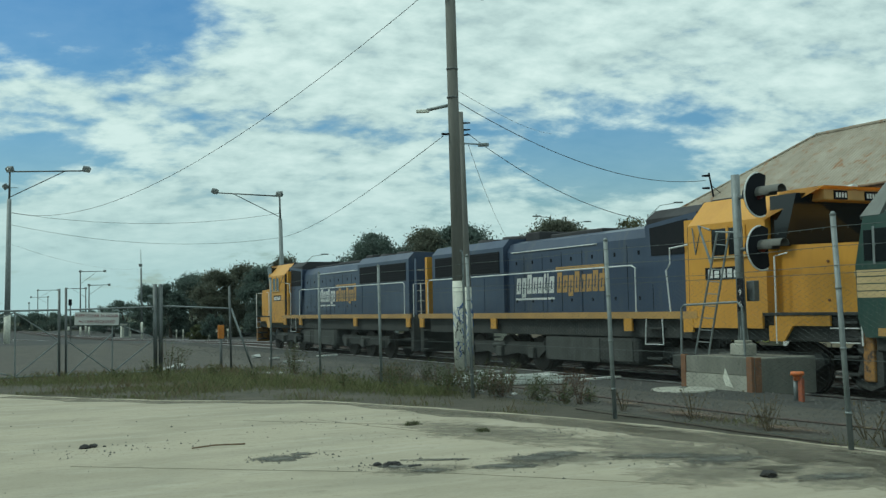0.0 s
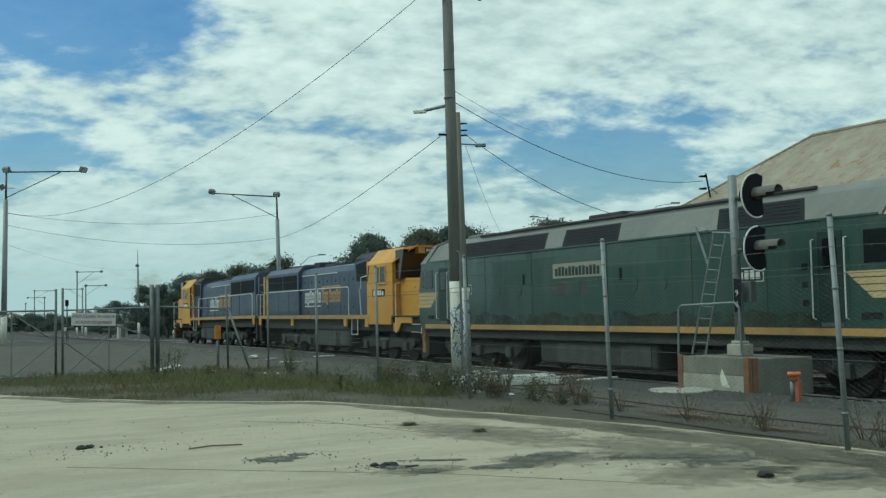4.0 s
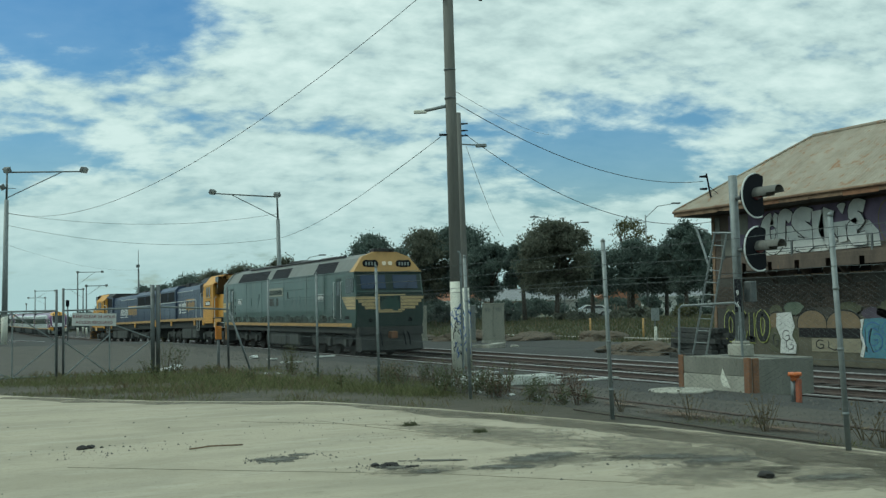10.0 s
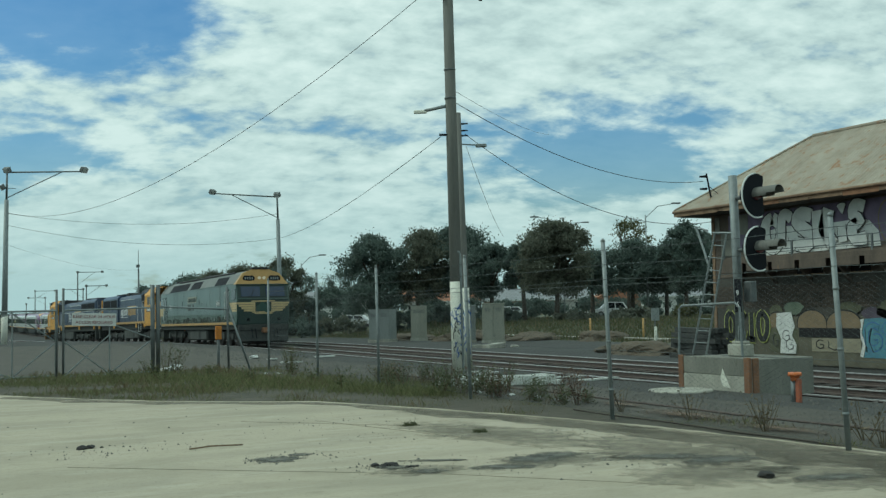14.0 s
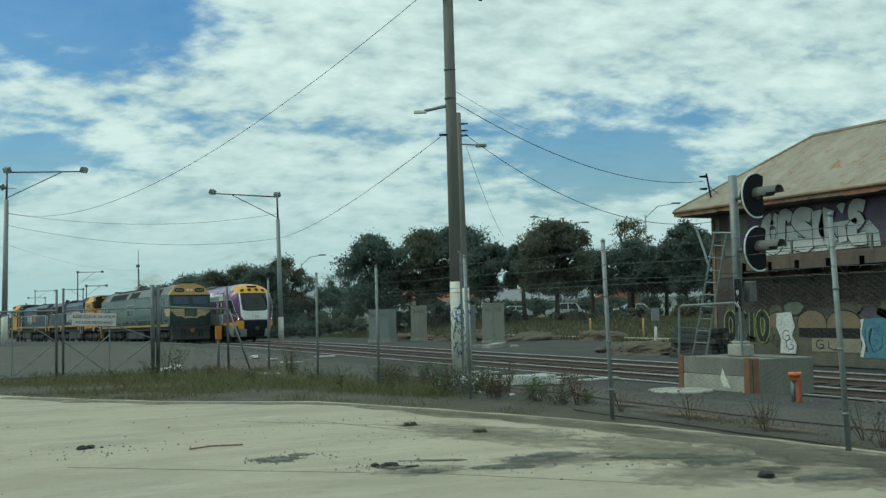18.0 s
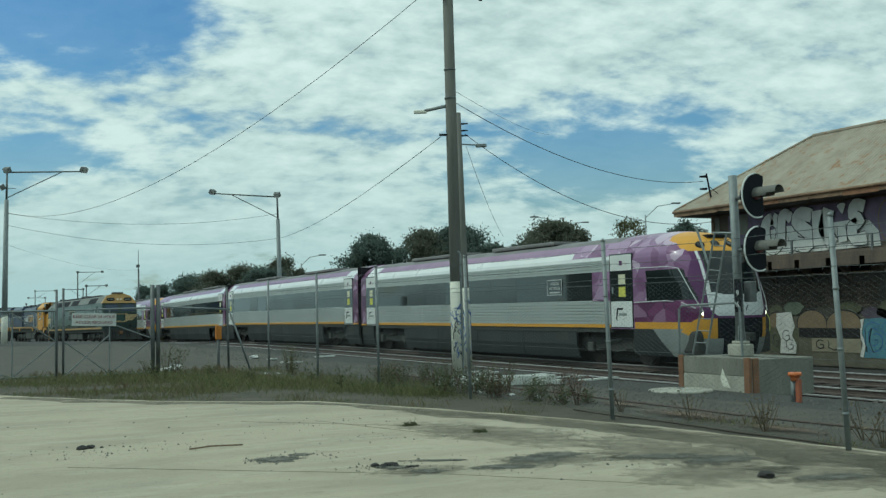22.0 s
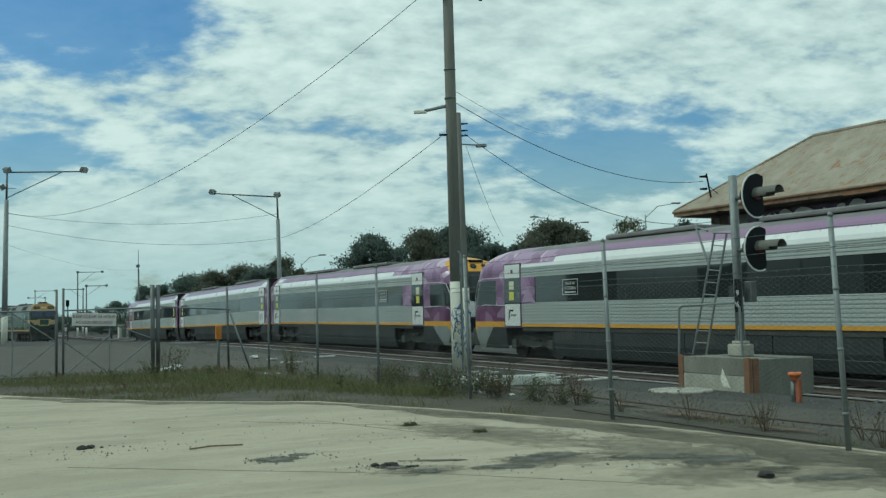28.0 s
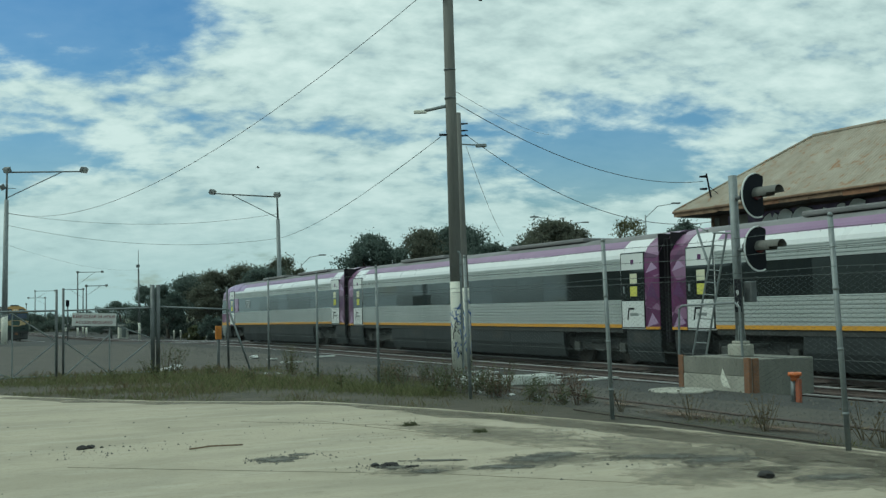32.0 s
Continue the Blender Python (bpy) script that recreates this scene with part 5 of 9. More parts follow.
            put("headlight", rod((sg * 0.85, -10.06, 1.45), (sg * 0.85, -10.0, 1.45), 0.09, 0.09, 14), "glass_dark", cab)
        put("pilot", prism([(-9.6, 0.92), (-10.05, 0.92), (-10.25, 0.28), (-9.9, 0.18), (-9.6, 0.3)], "x", -1.32, 1.32), "under", t)
        put("buffer_beam", box(-1.38, 1.38, -10.12, -9.85, 0.86, 1.18, 0.02), "under", t)
        put("coupler", box(-0.14, 0.14, -10.45, -9.9, 0.72, 1.0, 0.05), "rust", t)
        for x in (-0.7, -0.5, 0.5, 0.7):
            put("air_hose", pipe([(x, -10.12, 0.95), (x, -10.28, 0.8), (x + 0.03, -10.3, 0.45)], 0.03, 6), "black", t)
    return t


def blue_locomotive(label):
    """Hood unit; its yellow cab end points along -y."""
    t = thing("blue_hood_locomotive", Matrix(), label, "locomotive", "coupled locomotives")
    F = -9.2
    Y = lambda c: F + c
    part("underframe", box(-1.30, 1.30, Y(0.6), Y(18.85), 1.05, 1.56, 0.02), "under", t)
    part("walkway", box(-1.45, 1.45, Y(0.35), Y(19.45), 1.56, 1.62, 0.01), "under", t)
    both(lambda s: side_panel("yellow_sill", s, 1.40, Y(4.9), Y(19.45), 1.50, 1.66, "gold", t, 0.07, "yellow walkway edge"))
    for s in (-1, 1):
        for c in (5.05, 7.3, 14.0, 19.05):
            side_panel("sill_bracket", s, 1.42, Y(c), Y(c) + 0.32, 1.2, 1.5, "loco_yellow", t, 0.05)
    hw = 1.10
    hood = part("hood", prism([(-hw, 1.62), (-hw, 3.45), (-hw + 0.12, 3.68), (-0.6, 3.78), (0.6, 3.78), (hw - 0.12, 3.68), (hw, 3.45), (hw, 1.62)], "y", Y(5.15), Y(13.9)), "loco_blue", t, "dark blue engine hood")
    rad = part("radiator_hood", prism([(-1.22, 1.62), (-1.22, 3.62), (-1.0, 3.86), (1.0, 3.86), (1.22, 3.62), (1.22, 1.62)], "y", Y(13.9), Y(18.8)), "loco_blue", t)
    for s in (-1, 1):
        g = side_panel("radiator_grille", s, 1.22, Y(14.15), Y(18.55), 2.85, 3.5, "grille", rad, 0.02)
        side_panel("grille_post", s, 1.24, Y(16.1), Y(16.16), 2.85, 3.5, "loco_blue", g, 0.012)
        for k in range(7):
            part("slat", rod((s * 1.245, Y(14.15), 2.92 + k * 0.085), (s * 1.245, Y(18.5), 2.92 + k * 0.085), 0.008, 0.008, 4), "black", g)
        eq = part("intake_box", prism([(Y(5.15), 1.64), (Y(6.6), 1.64), (Y(6.95), 2.9), (Y(7.05), 3.72), (Y(5.15), 3.90)], "x", s * 0.6, s * 1.20), "loco_blue", t)
        part("intake_grille", prism([(Y(5.45), 2.98), (Y(6.8), 2.98), (Y(6.85), 3.64), (Y(5.45), 3.76)], "x", s * 1.20, s * 1.215), "grille", eq)
        part("white_pipe", rod((s * (hw + 0.02), Y(9.2), 3.42), (s * (hw + 0.02), Y(13.6), 3.42), 0.018, 0.018, 6), "white_rail", hood)
        # two words as plain letter-sized blocks: white first, then gold under a gold bar, as the side reads
        for (c0, c1), mk, n in ((((11.3, 13.4), (8.9, 11.0))[s > 0], "sign_white", 7), (((8.9, 11.2), (11.1, 13.4))[s > 0], "gold", 8)):
            w = (c1 - c0) / n
            for i in range(n):
                a = Y(c0 + i * w)
                lean, z0, z1 = -0.05 * s, 2.2 - (0.10 if i == 5 else 0.0), 2.66 + (0.09 if i % 3 == 1 else 0.0)
                lo, hi = sorted((s * hw, s * (hw + 0.006)))
                blk = part("letter_block", prism([(a + 0.03, z0), (a + w - 0.03, z0), (a + w - 0.03 - lean, z1), (a + 0.03 - lean, z1)], "x", lo, hi), mk, hood)
                lo, hi = sorted((s * (hw + 0.006), s * (hw + 0.009)))
                mid = a + w / 2
                part("counter", prism([(mid - 0.022, z0 + 0.1), (mid + 0.022, z0 + 0.1), (mid + 0.022 - lean * 0.7, z1 - 0.12), (mid - 0.022 - lean * 0.7, z1 - 0.12)], "x", lo, hi), "loco_blue", blk)
            if mk == "gold":
                side_panel("gold_bar", s, hw, Y(c0), Y(c1), 2.82, 2.90, "gold", hood, 0.006)
                side_panel("gold_bar", s, hw, Y(c1) - 0.07 if s > 0 else Y(c0), Y(c1) if s > 0 else Y(c0) + 0.07, 2.2, 2.82, "gold", hood, 0.005)
            else:
                side_panel("white_bar", s, hw, Y(c0), Y(c1), 2.02, 2.08, "sign_white", hood, 0.006)
        for c in (6.9, 7.9, 8.9, 9.9, 10.9, 11.9, 12.9, 13.8):
            side_panel("door_seam", s, hw, Y(c), Y(c) + 0.018, 1.7, 3.3, "black", hood, 0.005)
        for c in (7.4, 8.4, 9.4, 10.4, 11.4, 12.4, 13.3):
            side_panel("hood_latch", s, hw, Y(c), Y(c) + 0.07, 3.05, 3.15, "black", hood, 0.01)
            side_panel("hood_latch", s, hw, Y(c), Y(c) + 0.07, 1.95, 2.03, "black", hood, 0.01)
        # handrails along the walkway
        part("handrail", pipe([(s * 1.40, Y(7.2), 1.64), (s * 1.40, Y(7.2), 2.72), (s * 1.40, Y(7.35), 2.78), (s * 1.40, Y(18.65), 2.78), (s * 1.40, Y(18.8), 2.70), (s * 1.40, Y(18.8), 1.64)], 0.02, 6), "white_rail", t)
        for c in (9.5, 11.2, 13.0, 14.8, 16.4):
            part("stanchion", rod((s * 1.40, Y(c), 1.64), (s * 1.40, Y(c), 2.78), 0.014, 0.014, 6), "loco_blue", t)
        part("cab_grab_rail", pipe([(s * 1.40, Y(5.9), 1.66), (s * 1.42, Y(6.0), 2.6), (s * 1.42, Y(5.85), 2.75), (s * 1.42, Y(5.85), 3.1), (s * 1.42, Y(5.2), 3.15)], 0.02, 6), "white_rail", t)
        for k in range(3):
            part("step", box(min(s * 1.15, s * 1.45), max(s * 1.15, s * 1.45), Y(6.2), Y(6.75), 0.55 + k * 0.35, 0.59 + k * 0.35), "under", t)
        part("step_rail", pipe([(s * 1.45, Y(6.15), 1.5), (s * 1.47, Y(6.1), 0.9), (s * 1.45, Y(6.8), 0.9), (s * 1.45, Y(6.75), 1.5)], 0.018, 6), "white_rail", t)
    part("equipment_roof", prism([(-1.18, 3.86), (-0.9, 4.08), (0.9, 4.08), (1.18, 3.86), (1.18, 3.7), (-1.18, 3.7)], "y", Y(5.15), Y(7.0)), "roof_dark", t)
    # roof gear
    for c, w, h in ((9.8, 2.6, 0.16), (13.0, 0.8, 0.3)):
        part("exhaust_cover", box(-0.5, 0.5, Y(c), Y(c + w), 3.74, 3.74 + h, 0.04), "roof_dark", t)
    for c in (14.9, 16.5):
        part("radiator_fan", rod((0, Y(c), 3.84), (0, Y(c), 4.0), 0.62, 0.58, 20), "roof_dark", t)
    part("roof_pipe", rod((0.5, Y(7), 3.82), (0.5, Y(13), 3.82), 0.04, 0.04, 6), "roof_dark", t)
    # cab
    cab = part("cab", prism([(-1.45, 1.62), (-1.45, 3.55), (-0.95, 4.10), (0.95, 4.10), (1.45, 3.55), (1.45, 1.62)], "y", Y(2.75), Y(5.15)), "loco_yellow", t, "yellow cab")
    part("cab_bulkhead", prism([(-1.43, 1.64), (-1.43, 3.53), (-0.95, 4.11), (0.95, 4.11), (1.43, 3.53), (1.43, 1.64)], "y", Y(5.15), Y(5.19)), "roof_dark", cab, "dark rear cab wall")
    vb = bmesh.new()
    outline = ((-1.47, 3.50), (-1.45, 3.55), (-0.95, 4.10), (0.95, 4.10), (1.45, 3.55), (1.47, 3.50))
    back = [vb.verts.new((x, Y(2.78), z)) for x, z in outline]
    tipv = [vb.verts.new((x, Y(1.62) + (4.10 - z) * 1.82, z)) for x, z in outline]
    for i in range(5):
        vb.faces.new((back[i], back[i + 1], tipv[i + 1], tipv[i]))
    bmesh.ops.solidify(vb, geom=list(vb.faces), thickness=0.05)
    bmesh.ops.recalc_face_normals(vb, faces=vb.faces)
    visor = part("cab_visor", vb, "loco_yellow", t, "yellow visor over the windscreen")
    part("number_box", box(-0.85, 0.85, Y(1.72), Y(2.2), 3.82, 4.05, 0.03), "gold", visor)
    for x in (-0.6, 0.25):
        nb = part("number_plate_panel", box(x, x + 0.36, Y(1.70), Y(1.72), 3.84, 4.02), "black", visor)
        for k in range(4):
            part("digit_block", box(x + 0.04 + k * 0.08, x + 0.09 + k * 0.08, Y(1.694), Y(1.70), 3.88, 3.98), "white_rail", nb)
    part("windscreen", prism([(Y(2.35), 2.95), (Y(2.72), 2.95), (Y(2.72), 3.98), (Y(2.0), 3.98)], "x", -1.32, 1.32), "glass_dark", t, "dark raked windscreen")
    part("cab_roof", box(-0.9, 0.9, Y(2.9), Y(5.0), 4.09, 4.14, 0.02), "roof_dark", t)
    part("roof_horn", rod((0.3, Y(2.0), 4.12), (0.3, Y(2.5), 4.12), 0.10, 0.04, 10), "white_rail", t)
    for s in (-1, 1):
        w = side_panel("cab_window", s, 1.45, Y(3.35), Y(4.35), 2.85, 3.42, "glass_dark", cab, 0.012)
        for c in (3.3, 3.82, 4.35):
            side_panel("window_bar", s, 1.455, Y(c), Y(c) + 0.07, 2.82, 3.45, "loco_yellow", w, 0.02)
        side_panel("window_sill", s, 1.45, Y(3.28), Y(4.42), 2.78, 2.83, "cream", w, 0.05)
        pl = side_panel("number_panel", s, 1.45, Y(3.45), Y(4.6), 2.33, 2.60, "black", cab, 0.008)
        bars(pl, s, 1.458, Y(3.52), Y(4.53), 2.37, 2.56, "white_rail", 5)
        part("mirror_bracket", pipe([(s * 1.45, Y(5.0), 3.5), (s * 1.62, Y(4.7), 2.9), (s * 1.62, Y(4.5), 3.5)], 0.015, 6), "galv_dark", cab)
        side_panel("cab_step_plate", s, 1.40, Y(2.9), Y(5.1), 1.30, 1.64, "loco_yellow", cab, 0.06)
        side_panel("rubbing_column", s, 1.15, Y(5.15), Y(5.4), 1.62, 3.7, "loco_yellow", cab, 0.2)
        side_panel("end_column", s, 0.9, Y(19.24), Y(19.42), 1.62, 3.6, "loco_yellow", t, 0.3)
        part("nose_handrail", pipe([(s * 1.42, Y(2.55), 1.0), (s * 1.42, Y(2.55), 2.75), (s * 1.42, Y(2.2), 2.8)], 0.02, 6), "white_rail", t)
        part("front_handrail", pipe([(s * 1.42, Y(0.4), 1.0), (s * 1.42, Y(0.4), 2.75), (s * 1.1, Y(0.35), 2.78)], 0.02, 6), "white_rail", t)
        for k in range(5):
            part("ladder_rung", rod((s * 0.92, Y(19.43), 1.75 + k * 0.36), (s * 1.18, Y(19.43), 1.75 + k * 0.36), 0.012, 0.012, 6), "white_rail", t)
        part("rear_handrail", pipe([(s * 1.35, Y(19.47), 1.0), (s * 1.35, Y(19.47), 2.7), (s * 0.8, Y(19.47), 2.72)], 0.02, 6), "white_rail", t)
        for k in range(4):
            part("corner_step", box(min(s * 1.05, s * 1.42), max(s * 1.05, s * 1.42), Y(0.5), Y(1.1), 0.45 + k * 0.32, 0.49 + k * 0.32), "under", t)
            part("corner_step", box(min(s * 1.05, s * 1.42), max(s * 1.05, s * 1.42), Y(18.85), Y(19.4), 0.45 + k * 0.32, 0.49 + k * 0.32), "under", t)
        side_panel("corner_panel", s, 1.38, Y(1.15), Y(2.6), 1.36, 1.62, "loco_yellow", t, 0.05)
        part("corner_gusset", prism([(Y(2.1), 1.36), (Y(2.75), 1.36), (Y(2.75), 1.05), (Y(2.35), 1.05)], "x", min(s * 1.38, s * 1.43), max(s * 1.38, s * 1.43)), "loco_yellow", t)
        for z in (1.05, 1.32):
            part("step_rail", rod((s * 1.43, Y(0.45), z), (s * 1.43, Y(1.15), z), 0.014, 0.014, 6), "white_rail", t)
    nose = part("short_hood", prism([(Y(0.45), 1.62), (Y(0.45), 2.72), (Y(0.62), 2.92), (Y(2.75), 2.98), (Y(2.75), 1.62)], "x", -1.15, 1.15), "loco_yellow", t, "yellow short hood")
    for s in (-1, 1):
        for y, z in ((Y(1.4), 1.85), (Y(1.4), 2.6)):
            part("latch", rod((s * 1.15, y, z), (s * 1.17, y, z), 0.03, 0.03, 8), "rust", nose)
        part("marker_light", rod((s * 0.8, Y(0.45), 2.5), (s * 0.8, Y(0.40), 2.5), 0.09, 0.09, 12), "red_lens", nose)
    for e in (0, 1):
        y = Y(0.2) if e == 0 else Y(19.5)
        d = -1 if e == 0 else 1
        part("pilot", box(-1.38, 1.38, min(y, y - d * 0.25), max(y, y - d * 0.25), 0.35, 1.56, 0.03), "pilot_rusty" if e == 0 else "under", t)
        part("coupler", box(-0.14, 0.14, min(y, y + d * 0.45), max(y, y + d * 0.45), 0.72, 1.0, 0.05), "rust", t)
    tank = part("fuel_tank", box(-1.3, 1.3, Y(7.3), Y(11.6), 0.35, 1.05, 0.12), "under", t)
    for s in (-1, 1):
        side_panel("tank_side", s, 1.3, Y(8.9), Y(11.4), 0.4, 1.0, "under_grey", tank, 0.02)
        side_panel("air_tank", s, 1.3, Y(7.5), Y(8.4), 0.45, 0.95, "under_grey", tank, 0.02)
    for c in (4.1, 14.3):
        bogie(t, Y(c), 3, 3.7, 0.5)
    return t


def rib_profile(s, x, z0, z1, n):
    """A ribbed side sheet seen end on."""
    pts = []
    d = (z1 - z0) / n
    for i in range(n):
        z = z0 + i * d
        pts += [(s * x, z), (s * x, z + d * 0.55), (s * (x - 0.022), z + d * 0.68), (s * (x - 0.022), z + d * 0.9)]
    pts.append((s * x, z1))
    return pts


ROOF_ARC = [(1.45, 3.24), (1.42, 3.37), (1.30, 3.56), (1.18, 3.68), (1.02, 3.81), (0.76, 3.93), (0.40, 4.02)]


def railcar_shell(t, y0, y1, pale_from, pale_to):
    """The ribbed, window-banded body between y0 and y1."""
    W = 1.45
    for s in (-1, 1):
        part("lower_ribbed_panel", strip(rib_profile(s, W, 1.26, 1.98, 7), y0, y1, 0.03), "steel_rib", t)
        part("upper_ribbed_panel", strip(rib_profile(s, W, 2.90, 3.26, 4), y0, y1, 0.03), "steel_rib", t)
        side_panel("orange_stripe", s, W - 0.015, y0, y1, 1.155, 1.26, "v_yellow", t, 0.02)
        band = side_panel("window_band", s, W - 0.04, y0, y1, 1.98, 2.90, "v_glass", t, 0.03, "dark tinted window band")
        n = max(1, round((pale_to - pale_from) / 1.9))
        for k in range(n):
            a = pale_from + (pale_to - pale_from) * k / n
            b = pale_from + (pale_to - pale_from) * (k + 1) / n
            side_panel("window_pane", s, W - 0.011, a + 0.02, b - 0.02, 2.0, 2.88, "v_glass_pale" if k % 3 != 2 else "v_glass", band, 0.006)
        part("cant_rail", strip([(s * x, z) for x, z in ROOF_ARC[0:3]], y0, y1, 0.03), "car_silver", t, "smooth silver-white band under the roof")
        part("roof_edge_stripe", strip([(s * x, z) for x, z in ROOF_ARC[2:5]], y0, y1, 0.03), "purple", t, "purple stripe along the roof edge")
    part("roof", strip([(-x, z) for x, z in ROOF_ARC[4:]] + [(0, 4.05)] + [(x, z) for x, z in reversed(ROOF_ARC[4:])], y0, y1, 0.03), "roof_grey", t)
    part("floor_pan", box(-1.42, 1.42, y0, y1, 1.0, 1.16, 0.01), "under", t)


def railcar_door(t, y, s):
    """A plug door of 1.15 m centred at y."""
    W = 1.45
    d = side_panel("door", s, W - 0.03, y - 0.58, y + 0.58, 1.16, 3.42, "v_glass", t, 0.045, "passenger door with white panels and dark glass")
    side_panel("door_panel", s, W + 0.012, y - 0.54, y + 0.54, 1.18, 1.96, "v_door", d, 0.008, "white lower panel")
    side_panel("door_panel", s, W + 0.012, y - 0.54, y + 0.54, 2.90, 3.38, "v_door", d, 0.008, "white upper panel")
    side_panel("door_sticker", s, W + 0.014, y - 0.22, y + 0.12, 2.48, 2.78, "sticker_pale", d, 0.006)
    side_panel("door_sticker", s, W + 0.014, y - 0.22, y + 0.12, 2.10, 2.40, "sticker", d, 0.006)
    e = 1 if s < 0 else -1
    a, b = sorted((s * (W + 0.02), s * (W + 0.025)))
    part("logo_mark", prism([(y + e * 0.30, 1.40), (y + e * 0.235, 1.40), (y + e * 0.16, 1.76), (y + e * 0.225, 1.76)], "x", a, b), "black", d)
    part("logo_mark", prism([(y + e * 0.18, 1.70), (y - e * 0.06, 1.70), (y - e * 0.09, 1.76), (y + e * 0.17, 1.76)], "x", a, b), "black", d)
    part("logo_mark", prism([(y + e * 0.14, 1.52), (y - e * 0.26, 1.52), (y - e * 0.27, 1.60), (y + e * 0.12, 1.60)], "x", a, b), "cabinet", d)
    side_panel("door_sign", s, W + 0.02, y - 0.08, y + 0.06, 3.06, 3.20, "purple_dark", d, 0.005)
    side_panel("push_button", s, W + 0.014, y + 0.40, y + 0.48, 2.2, 2.4, "galv", d, 0.006)


def railcar_underside(t, y0, y1, bogies):
    cuts = sorted(bogies)
    spans, a = [], y0
    for c in cuts:
        if c - 1.75 - a > 0.5:
            spans.append((a, c - 1.75))
        a = c + 1.75
    if y1 - a > 0.5:
        spans.append((a, y1))
    for a, b in spans:
        n = max(1, round((b - a) / 3.2))
        for k in range(n):
            p, q = a + (b - a) * k / n, a + (b - a) * (k + 1) / n
            for s in (-1, 1):
                sk = part("skirt_panel", prism([(s * 1.40, 1.10), (s * 1.40, 0.60), (s * 1.28, 0.17), (s * 1.22, 0.17), (s * 1.34, 0.60), (s * 1.34, 1.10)], "y", p + 0.015, q - 0.015), "skirt", t)
                if (k + int(a)) % 2 == 0:
                    side_panel("access_hatch", s, 1.40, p + 0.5, p + 1.3, 0.72, 1.02, "under", sk, 0.008)
                    part("hatch_cap", rod((s * 1.39, q - 0.6, 0.8), (s * 1.41, q - 0.6, 0.8), 0.09, 0.09, 12), "under", sk)
        part("equipment_raft", box(-1.1, 1.1, a + 0.1, b - 0.1, 0.38, 1.0, 0.05), "under", t)
    # added dark box, no real part: keeps the gap under the car shaded
    part("centre_shroud", box(-0.6, 0.6, y0 + 0.1, y1 - 0.1, 0.07, 1.05, 0.03), "under", t)
    for c in bogies:
        bogie(t, c, 2, 2.5, 0.46, 0.98)
        for s in (-1, 1):
            # added dark panels that block the view through the bogie openings
            side_panel("bogie_shroud", s, 0.90, c - 1.72, c + 1.72, 0.62, 1.06, "under", t, 0.04)


def purple_end(t, ya, yb):
    """The purple-wrapped end bay of a car, from ya to yb (the outer end), with its rubber gangway."""
    lo, hi = min(ya, yb), max(ya, yb)
    for s in (-1, 1):
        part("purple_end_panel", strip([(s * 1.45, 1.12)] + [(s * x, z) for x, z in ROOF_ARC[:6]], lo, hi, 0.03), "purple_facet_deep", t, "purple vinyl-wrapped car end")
        for k, (z0, z1) in enumerate(((1.3, 1.6), (2.0, 2.5), (2.9, 3.1))):
            ymid = (lo + hi) / 2
            sgn = 1 if k % 2 else -1
            tri = [(lo + 0.06, z0), (hi - 0.06, z0 + 0.12 * sgn), (ymid, z1)]
            part("vinyl_facet", prism(tri, "x", s * 1.452, s * 1.456), ("purple_pale", "purple_dark", "purple_pale")[k], t)
        side_panel("lower_trim", s, 1.43, lo, hi, 1.12, 1.2, "v_yellow", t, 0.025)
    part("end_wall", box(-1.42, 1.42, yb - 0.03 if yb > ya else yb, yb if yb > ya else yb + 0.03, 1.1, 3.9), "bellows", t)
    part("end_roof", strip([(-x, z) for x, z in ROOF_ARC[5:]] + [(0, 4.05)] + [(x, z) for x, z in reversed(ROOF_ARC[5:])], lo, hi, 0.03), "purple", t)
    d = 1 if yb > ya else -1
    g = bmesh.new()
    for k in range(2):
        y = yb + d * (0.03 + 0.08 * k)
        add_box(g, -1.28 + 0.05 * (k % 2), 1.28 - 0.05 * (k % 2), min(y, y + d * 0.07), max(y, y + d * 0.07), 0.75, 3.75, 0.02)
    part("gangway_bellows", g, "bellows", t, "black rubber gangway")


NOSE_Z = [(0.34, 0.20, 1.33), (0.5, 0.11, 1.38), (0.75, 0.05, 1.42), (1.0, 0.01, 1.44), (1.3, 0.0, 1.45), (1.6, 0.0, 1.45), (2.0, 0.07, 1.45), (2.5, 0.19, 1.45), (3.0, 0.38, 1.45), (3.24, 0.52, 1.45),
          (3.37, 0.61, 1.42), (3.56, 0.80, 1.30), (3.68, 0.95, 1.18), (3.81, 1.18, 1.02), (3.93, 1.60, 0.76), (4.02, 2.25, 0.40), (4.05, 2.75, 0.05)]


def nose_point(z, u):
    """A point of the cab shell at height z; u runs from -1.6 to 1.6 round the nose, the flat sides beyond 1."""
    k = max(i for i in range(len(NOSE_Z) - 1) if NOSE_Z[i][0] <= z + 1e-9)
    a, b = NOSE_Z[k], NOSE_Z[k + 1]
    f = (z - a[0]) / (b[0] - a[0])
    y0, w = a[1] + (b[1] - a[1]) * f, a[2] + (b[2] - a[2]) * f
    depth = min(1.15, 3.1 - y0)
    c = min(1.0, abs(u))
    ang = c * math.pi / 2
    x = w * math.sin(ang) ** 0.93 if ang > 0 else 0.0
    y = y0 + depth * (1 - math.cos(ang) ** 0.85 if ang < math.pi / 2 - 1e-6 else 1.0)
    if abs(u) > 1:
        y += (3.19 - y) * (abs(u) - 1) / 0.6
    return math.copysign(x, u), y, z


